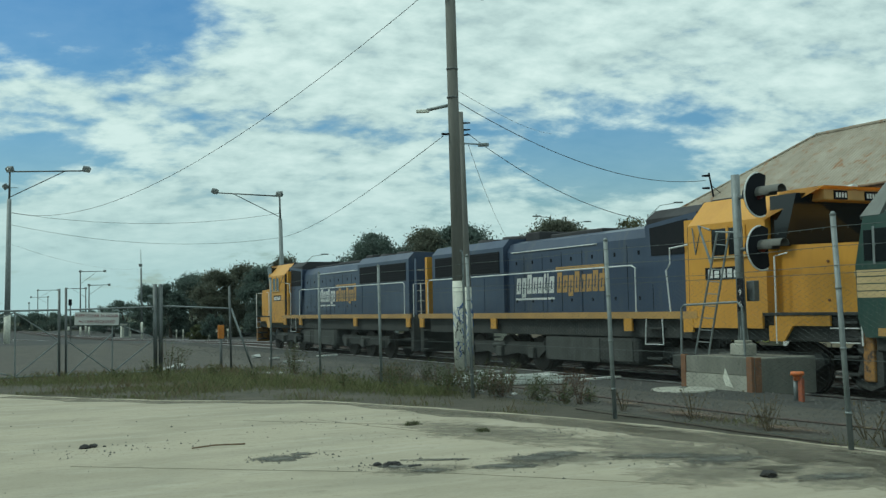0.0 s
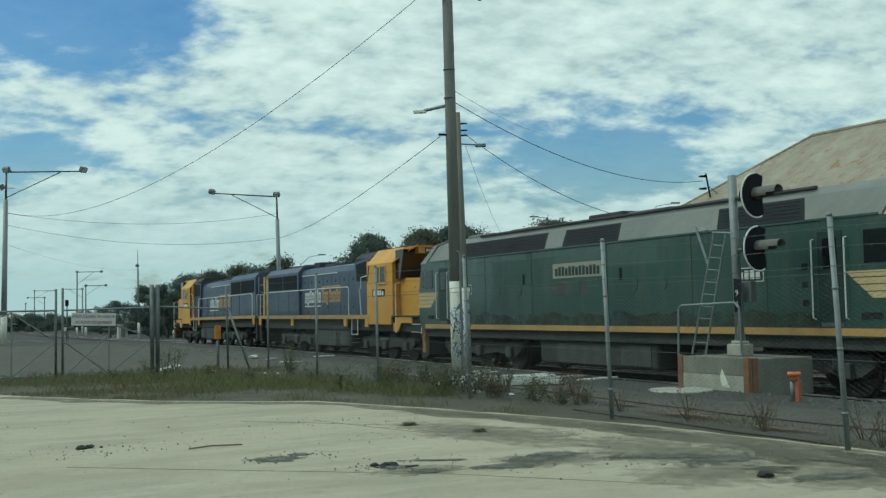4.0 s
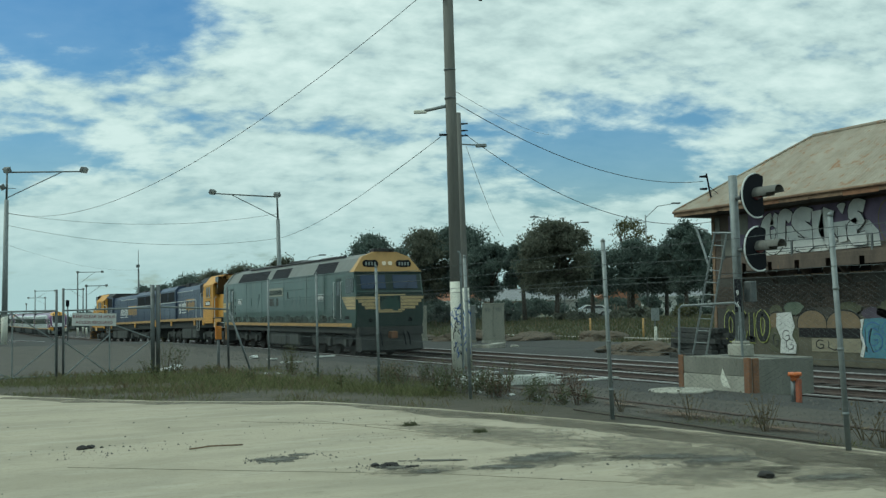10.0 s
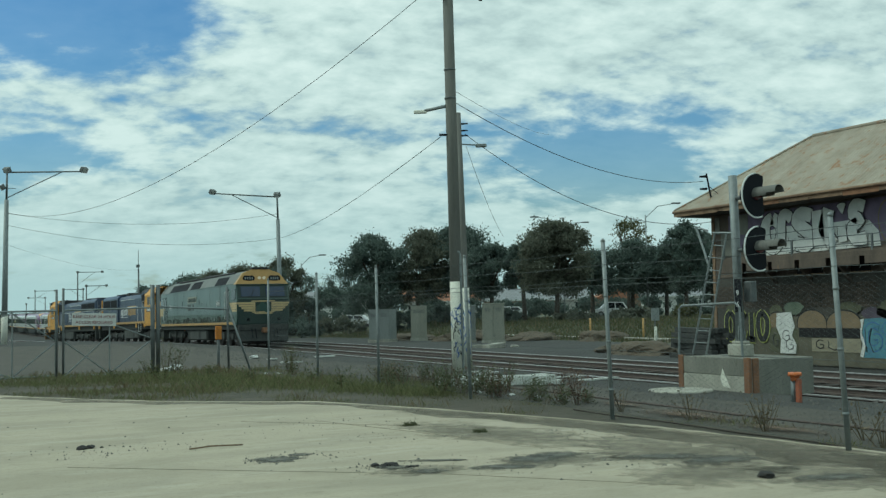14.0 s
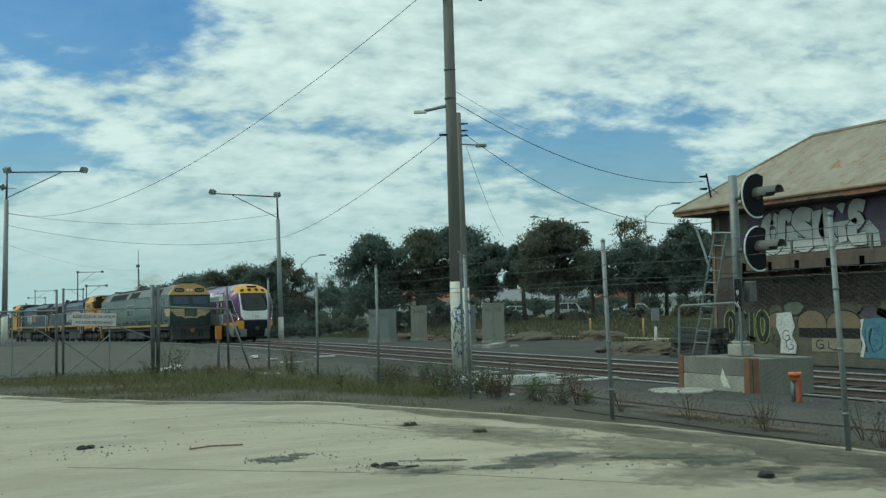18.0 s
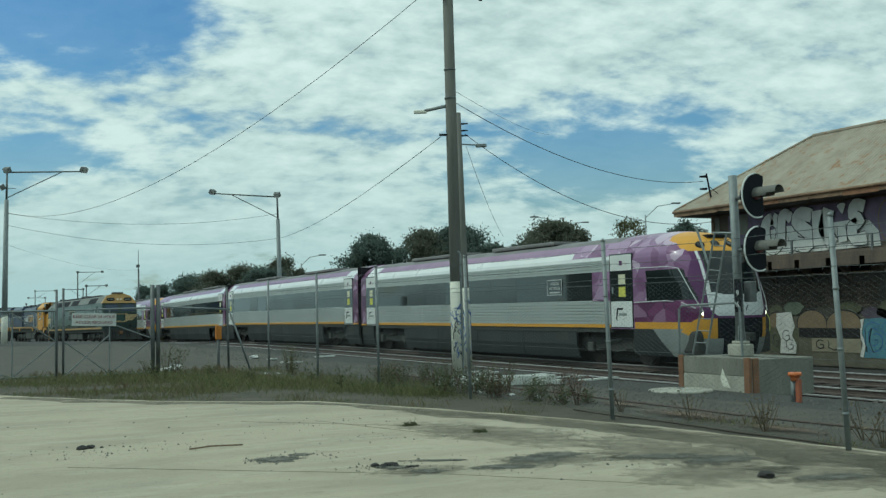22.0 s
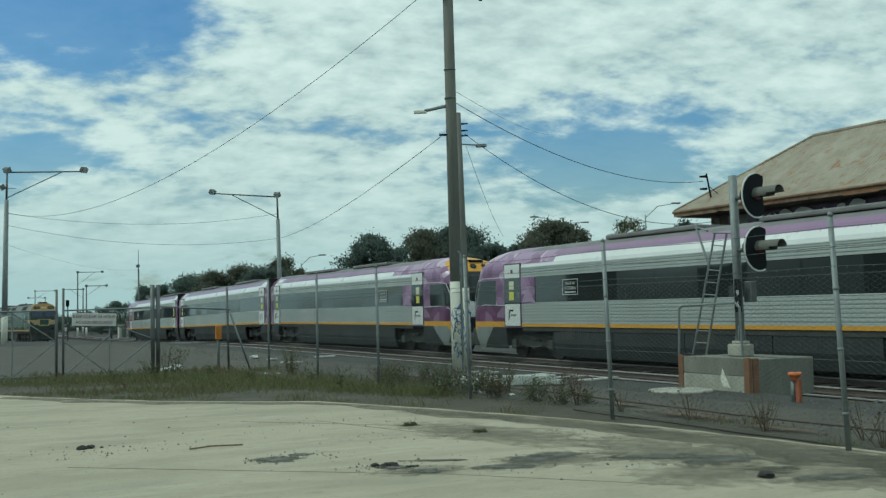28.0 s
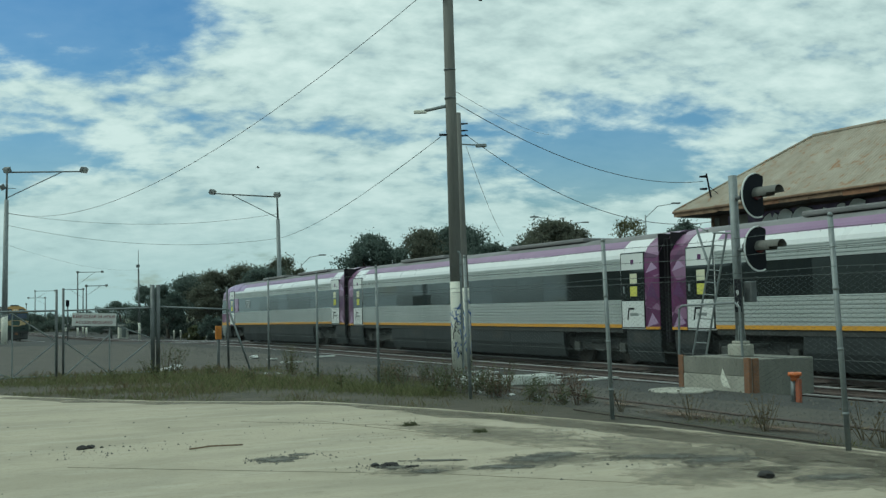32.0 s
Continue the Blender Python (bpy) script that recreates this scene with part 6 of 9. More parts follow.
def nose_parts(t, tip):
    """The raked cab end; its tip is near y = tip and points along -y."""
    tip += 0.06
    groups = {}
    zs = [0.34 + (3.97 - 0.34) * i / 110 for i in range(111)] + [3.985, 4.0, 4.015, 4.03, 4.04, 4.05]
    us = [-1.6 + 3.2 * i / 150 for i in range(151)]
    grid = [[nose_point(z, u) for u in us] for z in zs]

    def kind(x, y, z):
        ax = abs(x)
        side = "" if x < 0 else " "
        if ax < 1.14 and y < 1.05 + max(0, z - 3.0):
            if z > 3.34:
                return "gold_brow"
            if z > 2.02:
                return "windscreen" if ax < 0.88 and z > 2.10 + 0.25 * max(0, ax - 0.6) ** 1 else ("white_surround" if (z < 2.5 and ax < 0.99) or 0.93 < ax < 0.99 else "dark_pillar") + side
            if z > 1.42:
                return "white_apron" if z > 1.5 and ax < 1.0 - 1.6 * max(0, 1.85 - z) ** 2 else "dark_corner" + side
            if ax > (0.80 if z > 0.86 else 0.62):
                return ("orange_nose_stripe" if z > 0.86 else "nose_side") + side
            return "coupler_cover"
        if y < 0.95 and z < 1.80 - 0.75 * y and z > 0.62 + 0.45 * y:
            return "orange_nose_stripe" + side
        if z < 1.12:
            return "nose_side" + side if y < 1.35 + (z - 0.3) * 1.1 else "dark_skirt" + side
        if z < 1.34:
            return "orange_nose_stripe" + side
        if 1.96 < z < 2.86 and 0.46 + (z - 1.96) * 0.55 < y < 2.5:
            return "side_window" + side
        if z > 3.42 and y < 1.32 and ax < 1.2:
            return "gold_brow"
        if y < 0.8 and z > 1.9:
            return "dark_pillar" + side
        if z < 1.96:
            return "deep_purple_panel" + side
        return "purple_cab_shell"

    for i in range(len(zs) - 1):
        for j in range(len(us) - 1):
            q = [grid[i][j], grid[i][j + 1], grid[i + 1][j + 1], grid[i + 1][j]]
            c = [sum(v[k] for v in q) / 4 for k in range(3)]
            groups.setdefault(kind(*c), []).append(q)
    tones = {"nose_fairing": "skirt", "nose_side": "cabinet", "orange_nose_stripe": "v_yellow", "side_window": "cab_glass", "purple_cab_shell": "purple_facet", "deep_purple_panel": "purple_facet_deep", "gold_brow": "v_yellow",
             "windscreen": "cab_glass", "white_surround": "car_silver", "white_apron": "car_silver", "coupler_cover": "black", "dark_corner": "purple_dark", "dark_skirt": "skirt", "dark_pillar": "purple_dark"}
    for name, quads in groups.items():
        verts, faces, seen = [], [], {}
        for q in quads:
            f = []
            for v in q:
                key = tuple(round(c, 4) for c in v)
                if key not in seen:
                    seen[key] = len(verts)
                    verts.append((v[0], tip + v[1], v[2]))
                f.append(seen[key])
            if len(set(f)) > 2:
                faces.append(tuple(dict.fromkeys(f)))
        ob = raw(name.strip(), verts, faces, tones[name.strip()], t)
        ob.data.polygons.foreach_set("use_smooth", [True] * len(faces))
    # closing front and floor
    part("coupler_bay", box(-0.42, 0.42, tip - 0.02, tip + 0.1, 0.72, 1.22, 0.04), "black", t)
    part("cab_floor", box(-1.36, 1.36, tip + 0.4, tip + 3.1, 0.42, 1.1, 0.1), "under", t)
    part("coupler", box(-0.12, 0.12, tip - 0.32, tip + 0.1, 0.78, 1.02, 0.04), "under", t)
    for x in (-0.78, -0.28, 0.28, 0.78):
        z = 3.52 if abs(x) > 0.5 else 3.56
        p = Vector(nose_point(z, math.copysign(2 / math.pi * math.asin((abs(x) / 1.42) ** (1 / 0.93)), x)))
        uu = math.copysign(2 / math.pi * math.asin((abs(x) / 1.42) ** (1 / 0.93)), x)
        n = (Vector(nose_point(z, uu + 0.02)) - Vector(nose_point(z, uu - 0.02))).cross(Vector(nose_point(z + 0.03, uu)) - Vector(nose_point(z - 0.03, uu))).normalized()
        n = n if n.y < 0 else -n
        p += Vector((0, tip, 0))
        lamp = part("brow_lamp", rod(p - n * 0.08, p + n * 0.018, 0.135, 0.135, 20), "black", t)
        part("lamp_lens", rod(p + n * 0.016, p + n * 0.024, 0.085, 0.075, 16), "glass_dark", lamp)
    part("destination_display", box(-0.32, 0.32, tip + 1.0, tip + 1.35, 3.74, 3.84, 0.02), "black", t)
    for s in (-1, 1):
        part("headlight", rod((s * 1.12, tip + 0.36, 1.56), (s * 1.05, tip + 0.7, 1.56), 0.06, 0.06, 14), "lamp_on", t, "lit round headlight")
        part("window_trim", pipe([(s * 1.455, tip + 3.12, 2.94), (s * 1.455, tip + 1.5, 2.93), (s * 1.41, tip + 1.05, 2.86), (s * 1.36, tip + 0.76, 2.4), (s * 1.27, tip + 0.50, 1.95), (s * 1.17, tip + 0.33, 1.62)], 0.014, 5), "car_silver", t)
        part("window_trim", pipe([(s * 1.455, tip + 3.12, 1.92), (s * 1.455, tip + 1.6, 1.95), (s * 1.42, tip + 0.9, 1.88), (s * 1.30, tip + 0.5, 1.72)], 0.014, 5), "car_silver", t)
    bm = bmesh.new()
    for k in range(3):
        add_rod(bm, (-0.24 + k * 0.16, tip - 0.0, 1.62), (-0.18 + k * 0.16, tip - 0.0, 1.78), 0.015, 0.015, 4)
    part("logo_mark", bm, "black", t)


def driving_car():
    """Cab along -y; origin at the middle on the rail tops; 25.2 m over all."""
    t = thing("railcar_driving_car", Matrix(), "silver and purple diesel railcar with a raked yellow-browed cab", "train car", "coupled railcars")
    tip, end = -12.62, 12.35
    nose_parts(t, tip)
    for s in (-1, 1):
        railcar_door(t, tip + 3.78, s)
        railcar_door(t, end - 1.25, s)
        part("purple_cab_panel", strip([(s * (x + 0.004), z + 0.003) for x, z in ROOF_ARC[1:5]], tip + 3.2, tip + 6.5, 0.03), "purple_facet", t)
        side_panel("purple_window_panel", s, 1.452, tip + 4.39, tip + 5.33, 1.99, 2.9, "purple_facet", t, 0.005)
        part("vinyl_facet", prism([(tip + 4.43, 2.0), (tip + 5.28, 2.05), (tip + 4.83, 2.6)], "x", s * 1.458, s * 1.462), "purple_pale", t)
        pa, pb = tip + 7.1, tip + 8.02
        sg = side_panel("window_poster", s, 1.452, pa, pb, 2.22, 2.74, "v_glass", t, 0.006, "framed white-lettered window poster")
        for z in (2.22, 2.72):
            side_panel("poster_border", s, 1.46, pa, pb, z, z + 0.02, "sign_white", sg, 0.004)
        for y in (pa, pb - 0.02):
            side_panel("poster_border", s, 1.46, y, y + 0.02, 2.22, 2.74, "sign_white", sg, 0.004)
        rz = -90 if s < 0 else 90
        for z, body, size in ((2.60, "MADE IN", 0.135), (2.44, "VICTORIA", 0.15)):
            text_part("lettering", body, size, "sign_white", sg, pose(s * 1.462, (pa + pb) / 2, z, 90, 0, rz))
        side_panel("poster_bar", s, 1.46, pa + 0.14, pb - 0.14, 2.29, 2.33, "sign_white", sg, 0.004)
    railcar_shell(t, tip + 4.38, end - 1.85, -2.5, end - 3.4)
    for s in (-1, 1):
        part("cab_side", strip([(s * 1.45, 1.12)] + [(s * x, z) for x, z in ROOF_ARC[:5]], tip + 3.15, tip + 4.39, 0.03), "purple_facet", t)
    part("cab_roof", strip([(-x, z) for x, z in ROOF_ARC[4:]] + [(0, 4.05)] + [(x, z) for x, z in reversed(ROOF_ARC[4:])], tip + 3.15, tip + 4.39, 0.03), "purple", t)
    purple_end(t, end - 0.67, end)
    for s in (-1, 1):
        part("end_bay", strip([(s * 1.44, 1.12)] + [(s * x, z) for x, z in ROOF_ARC[:5]], end - 1.86, end - 0.66, 0.03), "car_silver", t)
    part("end_bay_roof", strip([(-x, z) for x, z in ROOF_ARC[4:]] + [(0, 4.05)] + [(x, z) for x, z in reversed(ROOF_ARC[4:])], end - 1.86, end - 0.66, 0.03), "roof_grey", t)
    railcar_underside(t, tip + 3.2, end - 0.05, (-8.0, 9.2))
    for y, w in ((-4.0, 4.5), (3.0, 5.0)):
        part("roof_unit", box(-0.75, 0.75, y, y + w, 3.98, 4.12, 0.04), "roof_grey", t)
    return t


def middle_car():
    t = thing("railcar_middle_car", Matrix(), "silver and purple ribbed railcar with dark window band", "train car", "coupled railcars")
    a, b = -12.35, 12.35
    for e in (a, b):
        d = 1 if e < 0 else -1
        purple_end(t, e + d * 0.67, e)
        for s in (-1, 1):
            railcar_door(t, e + d * 1.25, s)
            lo, hi = sorted((e + d * 0.66, e + d * 1.86))
            part("end_bay", strip([(s * 1.44, 1.12)] + [(s * x, z) for x, z in ROOF_ARC[:5]], lo, hi, 0.03), "car_silver", t)
        lo, hi = sorted((e + d * 0.66, e + d * 1.86))
        part("end_bay_roof", strip([(-x, z) for x, z in ROOF_ARC[4:]] + [(0, 4.05)] + [(x, z) for x, z in reversed(ROOF_ARC[4:])], lo, hi, 0.03), "roof_grey", t)
    railcar_shell(t, a + 1.85, b - 1.85, -6.0, 6.5)
    railcar_underside(t, a + 0.05, b - 0.05, (-8.9, 8.9))
    for y, w in ((-7.5, 5.0), (3.0, 4.5)):
        part("roof_unit", box(-0.75, 0.75, y, y + w, 3.98, 4.12, 0.04), "roof_grey", t)
    return t


loco_green = green_locomotive()
loco_blue_a = blue_locomotive("grimy dark blue hood locomotive with yellow cab and sill")
loco_blue_b = copy_thing(loco_blue_a, Matrix())
cars = [driving_car(), middle_car()]
cars.append(copy_thing(cars[0], Matrix()))
cars.append(copy_thing(cars[0], Matrix()))
cars.append(copy_thing(cars[1], Matrix()))
cars.append(copy_thing(cars[0], Matrix()))

# the second blue locomotive's rear posts are painted blue
for post in loco_blue_b.children:
    if post.name.startswith("end_column"):
        post.data = post.data.copy()
        post.data.materials[0] = M["loco_blue"]
# only the leading cab shows lights
for car in cars[2:]:
    for lamp in car.children:
        if lamp.name.startswith("headlight"):
            lamp.data = lamp.data.copy()
            lamp.data.materials[0] = M["lens"]
            tagged(lamp, "unlit round headlight")

# where the leading end of the green locomotive is along the track, by time
GREEN_Y = [(0, -6.15), (1.5, 0.85), (3, 7.9), (4.5, 14.8), (6, 21.40), (8, 30.1), (10, 38.45), (13, 51.2), (15, 60.2), (17.5, 71.6), (19, 78.2), (21.5, 90.2), (23, 98.0), (25, 107.2), (28, 121.0), (30, 128.6), (32, 135.8)]
# where the leading tip of the railcars is
RAILCAR_Y = [(0, 325), (3, 282), (6, 242), (9, 198), (12, 155), (15, 111.5), (16.5, 90.6), (18, 70.3), (20, 45.4), (22, 22.7), (24, 2.0), (26, -18.4), (28, -38.4), (30, -58.0), (32, -76.7)]


def at_time(rows, t):
    """A smooth reading between rows of (t, value)."""
    i = max(k for k in range(len(rows) - 1) if rows[k][0] <= t or k == 0)
    (t0, v0), (t1, v1) = rows[i], rows[i + 1]
    s0 = (v1 - rows[i - 1][1]) / (t1 - rows[i - 1][0]) if i else (v1 - v0) / (t1 - t0)
    s1 = (rows[i + 2][1] - v0) / (rows[i + 2][0] - t0) if i + 2 < len(rows) else (v1 - v0) / (t1 - t0)
    f, h = (t - t0) / (t1 - t0), t1 - t0
    return v0 * (2 * f ** 3 - 3 * f ** 2 + 1) + v1 * (3 * f ** 2 - 2 * f ** 3) + h * s0 * (f ** 3 - 2 * f ** 2 + f) + h * s1 * (f ** 3 - f ** 2)


def on_near_track(y, reach, turn):
    a, b = NEAR_X - shift(y - reach), NEAR_X - shift(y + reach)
    return on_track((a + b) / 2, y, math.degrees(math.atan2(-(b - a), 2 * reach)) + turn)


def on_track(x, y, yaw):
    """Standing on the rails at y, tipped with the falling line."""
    a, b = dip(y - 6), dip(y + 6)
    return Matrix.Translation((x, y, RAIL_Z - (a + b) / 2)) @ Matrix.Rotation(math.atan2(a - b, 12), 4, "X") @ Matrix.Rotation(radians(yaw), 4, "Z")


def roll(ob, r, along, times, way):
    """Turns every wheelset of a vehicle by the distance that it has gone."""
    for bg in ob.children:
        for w in bg.children:
            if w.name.startswith("wheelset"):
                y, z = w.matrix_basis.translation.y, w.matrix_basis.translation.z
                walk(w, [(t, Matrix.Translation((0, y, z)) @ Matrix.Rotation(-way * along(t) / r, 4, "X")) for t in times])


def motions():
    walk(bird, bird_rows())
    for k, (mid, ob) in enumerate(traffic):
        rows = []
        for i in range(65):
            x, y, yaw = road_at(min(max(206.0 + 12.0 * (i * 0.5 - mid), 70.0 - 7 * k), 440.0 - 8 * k))
            rows.append((i * 0.5, pose(x, y, ground_z(x, y) + 0.04, 0, 0, yaw)))
        walk(ob, rows)
    times = [k * 0.5 for k in range(65)]
    for ob, mid, turn in ((loco_green, 10.1, 0), (loco_blue_a, 28.85, 0), (loco_blue_b, 50.0, 180)):
        walk(ob, [(t, on_near_track(at_time(GREEN_Y, t) + mid, 6.0, turn)) for t in times])
        roll(ob, 0.5, lambda t: at_time(GREEN_Y, t), [k * 0.1 for k in range(321)], -1 if turn else 1)
    for k, ob in enumerate(cars):
        turn = 180 if k in (2, 5) else 0
        mid = (12.62, 37.75, 62.65, 88.45, 113.7, 139.0)[k]
        walk(ob, [(t, on_track(FAR_X, at_time(RAILCAR_Y, t) + mid, turn)) for t in times])
        roll(ob, 0.46, lambda t: at_time(RAILCAR_Y, t), [k / 30 for k in range(961)], -1 if turn else 1)

# ---- signal on its plinth ----
def build_signal():
    z0, zt = -0.22, 0.47
    pl = thing("concrete_plinth", pose(0, 0, 0), "weathered concrete plinth with rusted steel corner angles", "plinth")
    part("plinth_block", box(13.6, 15.15, 14.84, 16.80, z0, zt, 0.02), "concrete_grey", pl)
    part("wall_slab", box(13.575, 13.60, 14.98, 16.72, 0.16, zt + 0.012, 0.006), "concrete_grey", pl, "grey-green upper concrete slab")
    part("wall_slab", box(13.565, 13.60, 14.98, 16.72, z0, 0.15, 0.006), "concrete_old", pl)
    for y in (16.76, 14.90):
        part("corner_angle", box(13.55, 13.62, y - 0.07, y + 0.07, z0, zt + 0.03, 0.008), "rust", pl, "rusted steel angle")
    part("corner_angle", box(13.64, 13.78, 14.815, 14.85, z0, zt + 0.02, 0.006), "rust", pl)
    part("paint_splash", prism([(15.35, -0.08), (15.55, -0.05), (15.62, 0.1), (15.55, 0.28), (15.47, 0.12)], "x", 13.560, 13.566), "white_paint", pl)
    s = thing("railway_signal", pose(14.3, 15.85, zt), "grey signal post with two round black backboards and hooded lamps", "signal")
    part("footing", box(-0.17, 0.16, -0.20, 0.20, 0.0, 0.24, 0.03), "concrete_old", s, "pale concrete footing")
    part("footing_cap", box(-0.12, 0.12, -0.13, 0.13, 0.24, 0.30, 0.02), "concrete_old", s)
    part("post", rod((0.0, 0.0, 0.28), (0.0, 0.07, 3.53), 0.085, 0.085, 16), "galv", s)
    for a in range(4):
        c, d = math.cos(a * math.pi / 2 + 0.4), math.sin(a * math.pi / 2 + 0.4)
        part("base_gusset", prism([(0.08, 0.29), (0.115, 0.29), (0.08, 0.60)], "y", -0.01, 0.01), "galv", s).matrix_basis = Matrix.Rotation(a * math.pi / 2 + 0.4, 4, "Z")
    for k, (dy, z) in enumerate(((-0.52, 3.08), (-0.54, 2.06))):
        head = part("backboard", bmesh.new(), "black", s, "black backboard, round with one cut side and a white rim")
        bm = bmesh.new()
        # round on one side, cut back on the side towards the track
        ring = [(0.385 * math.cos(a), 0.425 * math.sin(a)) for a in [radians(68 + 225 * i / 29) for i in range(30)]]
        ring += [(0.20, -0.33), (0.185, -0.18), (0.175, 0.0), (0.175, 0.2), (0.20, 0.32), (0.19, 0.385)]
        bm.free()
        bm = prism(ring, "y", -0.015, 0.015)
        m = pose(0.03, dy, z, 0, 0, 4)
        bmesh.ops.transform(bm, matrix=m, verts=bm.verts)
        me = head.data
        bm.to_mesh(me)
        bm.free()
        rim = bmesh.new()
        add_pipe(rim, [(ring[i][0], -0.014, ring[i][1]) for i in range(3, 30)], 0.017, 6)
        bmesh.ops.transform(rim, matrix=m, verts=rim.verts)
        part("white_rim", rim, "white_rail", head)
        hood = bmesh.new()
        n, r = 20, 0.125
        for i in range(n):
            a0, a1 = radians(-30 + 240 * i / n), radians(-30 + 240 * (i + 1) / n)
            l0, l1 = 0.58, 0.58
            if math.sin((a0 + a1) / 2) < 0:
                l0 = l1 = 0.36
            p = [(r * math.cos(a0), -0.02, r * math.sin(a0)), (r * math.cos(a1), -0.02, r * math.sin(a1)), (r * math.cos(a1), -l1, r * math.sin(a1)), (r * math.cos(a0), -l0, r * math.sin(a0))]
            vs = [hood.verts.new(v) for v in p]
            hood.faces.new(vs)
        bmesh.ops.remove_doubles(hood, verts=hood.verts, dist=0.001)
        bmesh.ops.solidify(hood, geom=list(hood.faces), thickness=0.008)
        bmesh.ops.transform(hood, matrix=m @ pose(0, 0, 0.03, 0, 0, 0), verts=hood.verts)
        part("lamp_hood", hood, "wood_pole", head, "dull grey tubular hood")
        lens = rod((0, -0.06, 0.03), (0, -0.02, 0.03), 0.11, 0.12, 20)
        bmesh.ops.transform(lens, matrix=m, verts=lens.verts)
        part("lens", lens, "red_lens", head)
        cas = rod((0, 0.02, 0.03), (0, 0.28, 0.03), 0.17, 0.14, 20)
        bmesh.ops.transform(cas, matrix=m, verts=cas.verts)
        part("lamp_case", cas, "black", head)
        part("mounting_arm", rod((0, 0.05, z), (0.03, dy + 0.2, z), 0.04, 0.04, 8), "galv_dark", head)
    # ladder with its cage brace
    lad = part("ladder", bmesh.new(), "galv", s)
    foot_l, foot_r, top_l, top_r = Vector((-0.05, 1.37, 0.0)), Vector((-0.05, 0.96, 0.0)), Vector((-0.05, 0.58, 2.45)), Vector((-0.05, 0.24, 2.40))
    bm = bmesh.new()
    add_rod(bm, foot_l, top_l, 0.022, 0.022, 6)
    add_rod(bm, foot_r, top_r, 0.022, 0.022, 6)
    bm.to_mesh(lad.data)
    bm.free()
    for k in range(1, 10):
        part("rung", rod(foot_l.lerp(top_l, k / 10), foot_r.lerp(top_r, k / 10), 0.012, 0.012, 6), "galv", lad)
    part("ladder_head", rod(top_l + Vector((0, 0.05, 0)), top_r + Vector((0, -0.2, 0)), 0.022, 0.022, 6), "galv", lad)
    part("ladder_brace", pipe([(-0.05, 0.79, 1.80), (-0.05, 1.15, 2.62), (-0.05, 0.80, 2.50)], 0.026, 6), "galv", lad)
    part("guard_rail", pipe([(-0.2, 1.62, -0.04), (-0.2, 1.58, 0.93), (-0.2, 1.48, 1.0), (-0.2, -0.10, 1.04), (-0.2, -0.22, 0.95), (-0.2, -0.26, 0.0)], 0.024, 8), "galv", s)
    plate = part("number_plate_board", box(-0.10, -0.085, -0.16, 0.02, 0.86, 1.5, 0.004), "black", s)
    for z, ch in ((1.22, "9"), (1.0, "6")):
        text_part("lettering", ch, 0.16, "white_rail", plate, pose(-0.104, -0.07, z, 90, 0, -90))
    part("cable_box", box(0.06, 0.2, -0.28, -0.06, 1.05, 1.45, 0.02), "galv_dark", s)
    b = thing("pipe_bollard", pose(12.78, 12.91, -0.14), "grey pipe bollard with a bright orange cap", "bollard")
    part("pipe", rod((0, 0.06, 0), (0, 0.06, 0.42), 0.042, 0.042, 14), "galv", b)
    part("side_stake", box(-0.03, 0.03, -0.10, -0.01, 0.0, 0.40, 0.008), "orange_faded", b, "faded orange-red stake")
    cap = bmesh.new()
    add_rod(cap, (0, 0.02, 0.36), (0, 0.02, 0.44), 0.065, 0.075, 16)
    add_rod(cap, (0, 0.02, 0.44), (0, 0.02, 0.50), 0.112, 0.105, 16)
    part("cap", cap, "orange_plastic", b, "orange plastic cap")
    lid = thing("pit_cover", pose(12.80, 15.85, -0.16), "pale oval concrete pit lid lying on the gravel", "pit cover")
    bm = rod((0, 0, 0), (0, 0, 0.07), 0.62, 0.60, 32)
    for v in bm.verts:
        v.co.y *= 0.95
    part("slab", bm, "concrete_old", lid)
    part("lifting_eye", rod((-0.08, 0, 0.10), (0.08, 0, 0.10), 0.012, 0.012, 6), "galv", lid)


build_signal()


